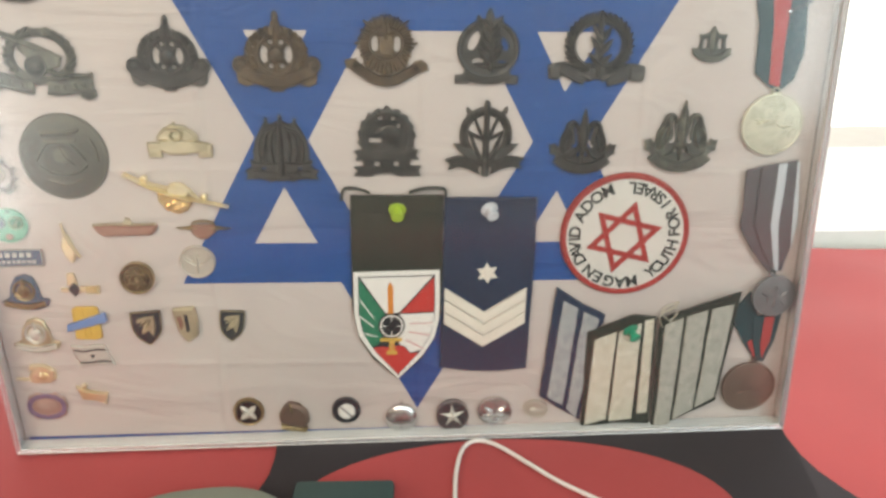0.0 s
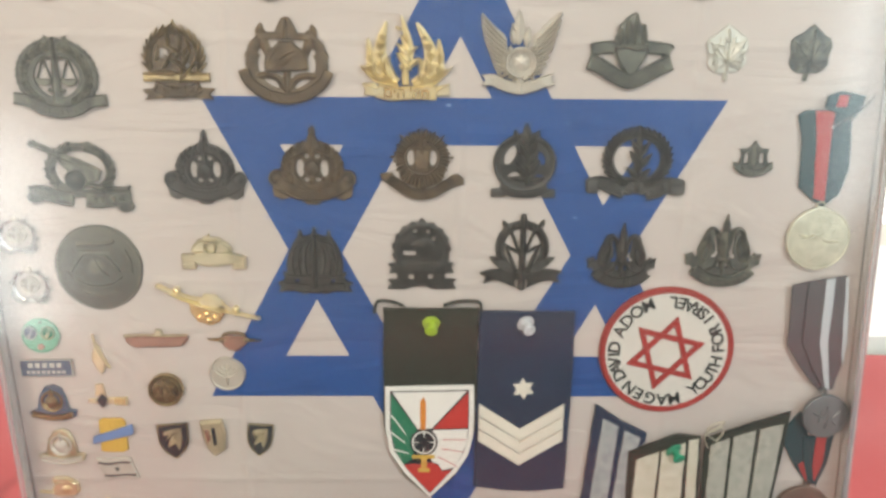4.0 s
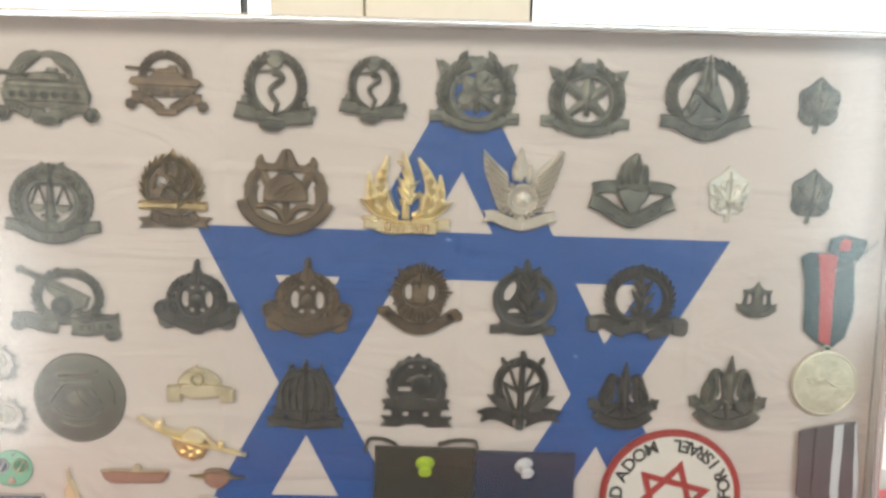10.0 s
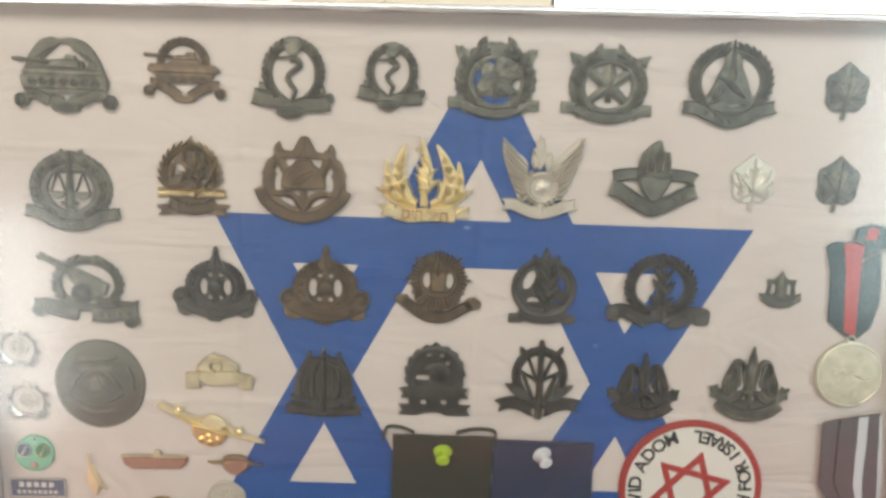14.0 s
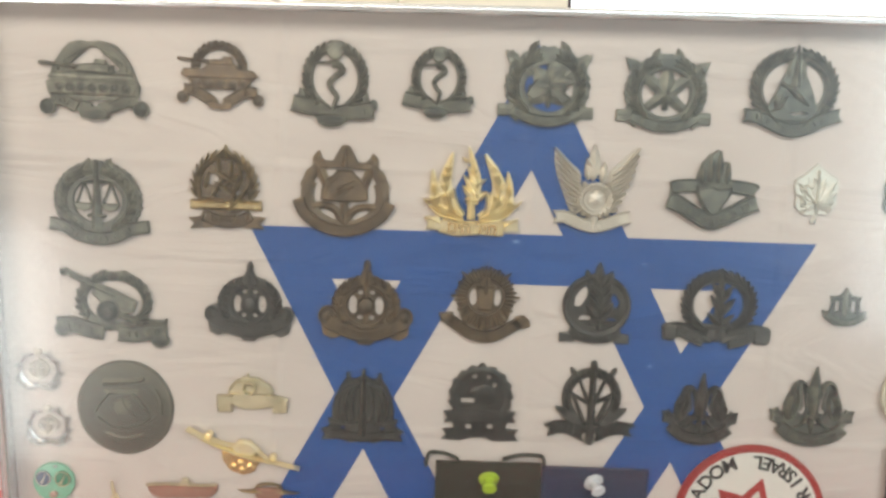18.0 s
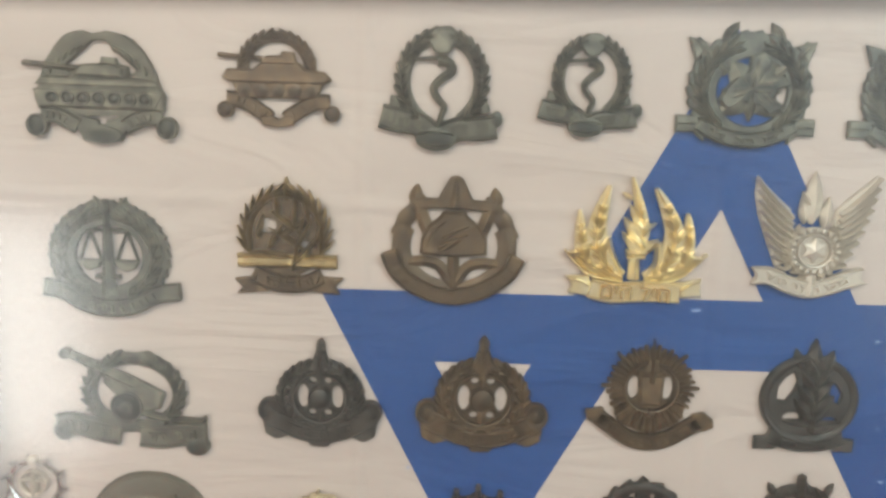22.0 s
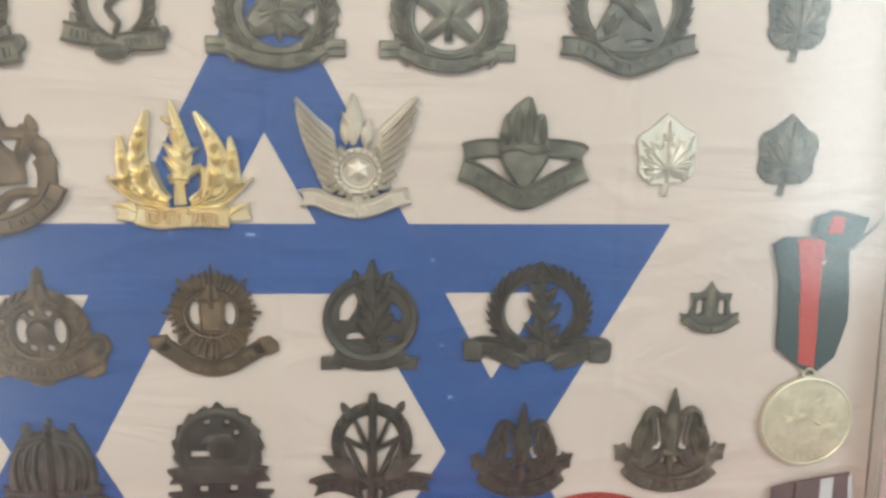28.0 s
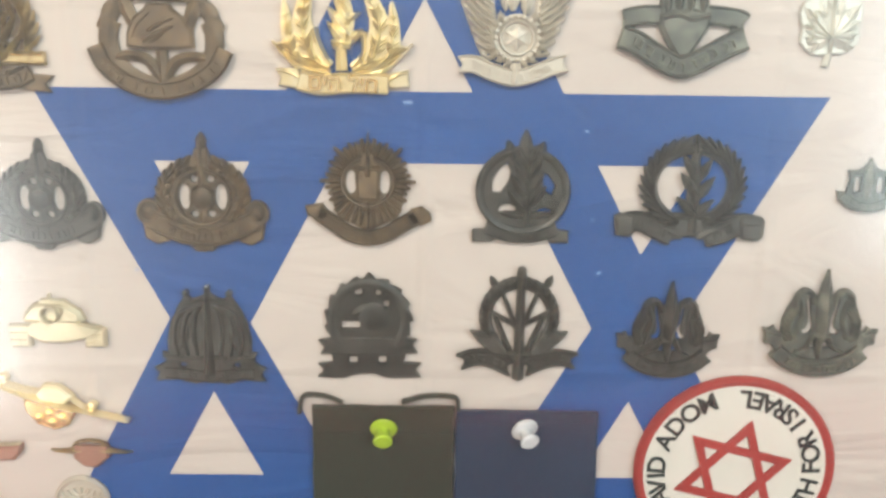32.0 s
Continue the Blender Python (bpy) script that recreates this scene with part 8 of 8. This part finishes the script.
# ---- row of buttons along the lower edge ----
BUTTONS = "buttons along the lower edge of the frame"
badge("cross_button", -92.6, -146.6, M_BLACKENED, "round dark brass button with a pale cross", "button", {
    "disc": [("disc", 0, 0, 7.6, 7.8, 0.3, 2.4, 0.3, 30)],
    "rim": [("ring", 0, 0, 8.2, 8.4, 2.2, 0.3, 2.9, 0, 360, 24)],
    "cross": [("leaf", 0, 0, a, 6, 3.8, 2.2, 3.4) for a in (45, 135, 225, 315)]}, 0, 1, BUTTONS, 0, {"cross": M_WHITE_METAL, "rim": M_AGED})
badge("beret_pin", -68.8, -149.6, M_MEDAL_COPPER, "dark copper beret-shaped pin on a small bar", "pin", {
    "beret": [("poly", [(-6.6, 4), (-3.4, 8.6), (2, 8), (7, 4), (8.6, -1.2), (7, -5), (0, -5.6), (-6.4, -4), (-7.8, 0)], 0.3, 4.4, 1.4)],
    "clasp": [("leaf", -1, 3, 110, 6, 2.4, 3.2, 5.2), ("poly", [(-6, -5.8), (8.2, -6.2), (7.6, -8.6), (-5.6, -8.4)], 0.3, 3.4, 0.5)]}, -8, 1, BUTTONS, 0, {"clasp": M_AGED})
badge("slotted_button", -40.8, -146.4, M_ENAMEL_DARK, "round black pin with a white slotted centre", "button", {
    "ring": [("disc", 0, 0, 7.6, 7.7, 0.3, 2.4, 0.2, 32, 0.0)],
    "centre": [("disc", 0.2, 0, 4.5, 4.6, 2.2, 3.0, 0.1, 26)],
    "slot": [("rod", -3.4, 3.4, 3.6, -3.6, 0.9, 0.9, 2.9, 3.3)]}, 0, 1, BUTTONS, 0, {"centre": M_PRINT_WHITE, "slot": M_ENAMEL_DARK})
badge("domed_button", -11.2, -151.2, M_STEEL, "shiny chrome domed button with crown relief", "button", {
    "dome": [("disc", 0, 0, 8.6, 8.0, 0.3, 3.4, 2.2, 36)],
    "relief": [("disc", 5.4 * math.cos(radians(a)), 1 + 3.6 * math.sin(radians(a)), 1.5, 1.4, 3.4, 5.4, 0.4, 10) for a in (20, 65, 115, 160)] + [("rod", 0, -5, 0, 5, 1.6, 1.0, 3.6, 5.8), ("rod", -5, -1, 5, -1, 1.2, 1.2, 3.6, 5.6)],
    "shank": [("rod", 0, 7, 0, 10, 0.8, 0.8, 0.3, 1.6)]}, 0, 1, BUTTONS)
badge("star_button", 16.4, -150.0, M_ENAMEL_DARK, "round black pin with a silver five-pointed star", "button", {
    "disc": [("disc", 0, 0, 8.8, 9.2, 0.3, 3.0, 0.4, 34)],
    "rim": [("ring", 0, 0, 8.9, 9.3, 0.9, 2.4, 3.6)],
    "star": [("solid_star", 0, 0, 8.0, 3.0, 5, 3.0, 4.6, 96)]}, 0, 1, BUTTONS, 0, {"rim": M_STEEL, "star": M_WHITE_METAL})
badge("eagle_button", 39.4, -147.8, M_STEEL, "silver oval button with raised crest", "button", {
    "dome": [("disc", 0, 0, 9.4, 8.4, 0.3, 3.0, 1.2, 36, 0.1)],
    "crest": [("leaf", 0, -3, 90, 7, 4, 3.2, 5.0), ("leaf", -1, 0, 146, 6, 2.6, 3.2, 4.6), ("leaf", 1, 0, 34, 6, 2.6, 3.2, 4.6), ("leaf", -1, -1, 190, 5.4, 2, 3.2, 4.4), ("leaf", 1, -1, -10, 5.4, 2, 3.2, 4.4), ("rod", 0, -6, 0, 5.6, 1.4, 0.8, 3.2, 4.8), ("rod", -2.6, -5, 2.6, -5, 1.0, 1.0, 3.2, 4.4)]}, 0, 1, BUTTONS)
badge("oval_pin", 62.0, -147.4, M_SILVER, "small worn oval silver pin", "pin", {
    "disc": [("disc", 0, 0, 6.8, 5.4, 0.3, 2.4, 0.5, 28, 0.16)],
    "relief": [("leaf", -3.4, -0.6, 10, 7, 2.4, 2.2, 3.8), ("disc", 0.4, 5.2, 0.9, 0.8, 1.0, 2.8, 0.3, 10), ("leaf", 0, 1, 200, 4, 2, 2.2, 3.4)]}, -10, 1, BUTTONS, 0)

# ---- marks on the flag ----
M_MARK = material("pale_blue", rgb("7f9ccc"), 0.8, other=rgb("5f82bc"))
marks = board_thing("flag_marks", 0, 0, "small pale spots on the blue cloth", "stain")
for x, z, a, b in ((-7.1, 70.4, 3.0, 0.9), (52.6, 19.4, 1.7, 0.9), (46.5, 63.0, 1.4, 0.7), (49.6, 36.2, 0.9, 0.7), (-30, 70.6, 1.1, 0.4), (-90, 18, 1.0, 0.6)):
    layer(marks, "spot", wavy(oval(x, z, a * 0.55, b * 0.6, 12), 1, 0.2, int(abs(x))), M_MARK, 0.0, 0.32, 0.03)

# ---- things on the cloth in front of the frame ----
def tube(bm, pts, r, n=10):
    rows = []
    for i, p in enumerate(pts):
        a, b = Vector(pts[max(0, i - 1)]), Vector(pts[min(len(pts) - 1, i + 1)])
        d = (b - a).normalized()
        side = d.cross(Vector((0, 0, 1))).normalized()
        up = side.cross(d)
        rows.append([bm.verts.new(Vector(p) + side * r * math.cos(2 * math.pi * k / n) + up * r * math.sin(2 * math.pi * k / n)) for k in range(n)])
    for a, b in zip(rows, rows[1:]):
        for k in range(n):
            bm.faces.new((a[k], a[(k + 1) % n], b[(k + 1) % n], b[k]))
    bm.faces.new(rows[0][::-1])
    bm.faces.new(rows[-1])
    return bm


line = smooth_line([(0.004, -0.105), (0.009, -0.075), (0.012, -0.045), (0.017, -0.024), (0.025, -0.0165), (0.035, -0.021), (0.048, -0.036), (0.062, -0.053), (0.085, -0.075), (0.10, -0.1)], 8)
solid("cord", tube(bmesh.new(), [(x, y - 0.003, TABLE + 0.0052) for x, y in line], 0.0011), M_CORD, pose(0, 0, 0), "thin white cord lying in a loop on the cloth", "cord")
case = thing("small_case", pose(-0.042, -0.0955, TABLE + 0.003, 0, 0, -2), "small dark green box lying on the red cloth", "box")
part("body", new_box(-0.0225, 0.0225, -0.03, 0.03, 0.0, 0.010, bevel=0.0025), M_CASE, case)
part("lid", new_box(-0.023, 0.023, -0.0305, 0.0305, 0.0105, 0.0150, bevel=0.0025), M_CASE, case, "green lid with rounded edge")
hat = thing("beret", pose(-0.104, -0.1060, TABLE + 0.003), "grey-green wool beret lying on the cloth", "hat")
bm = bmesh.new()
rows = []
for k, (r, h) in enumerate(((0.040, 0.0), (0.047, 0.004), (0.049, 0.008), (0.044, 0.0115), (0.030, 0.0135), (0.012, 0.0145))):
    rows.append([bm.verts.new((r * (1 + 0.02 * math.sin(3 * q)) * math.cos(q), r * (1 + 0.02 * math.sin(3 * q)) * math.sin(q), h + 0.0006 * math.sin(5 * q + k))) for q in [2 * math.pi * i / 48 for i in range(48)]])
for a, b in zip(rows, rows[1:]):
    for i in range(48):
        bm.faces.new((a[i], a[(i + 1) % 48], b[(i + 1) % 48], b[i]))
bm.faces.new(rows[-1])
bm.faces.new(rows[0][::-1])
part("crown", bm, M_BERET, hat)
bm = bmesh.new()
c = [(0.0425 * math.cos(2 * math.pi * i / 48), 0.0425 * math.sin(2 * math.pi * i / 48), 0.002) for i in range(49)]
part("band", tube(bm, c, 0.0022, 8), M_CASE, hat, "darker edge band")
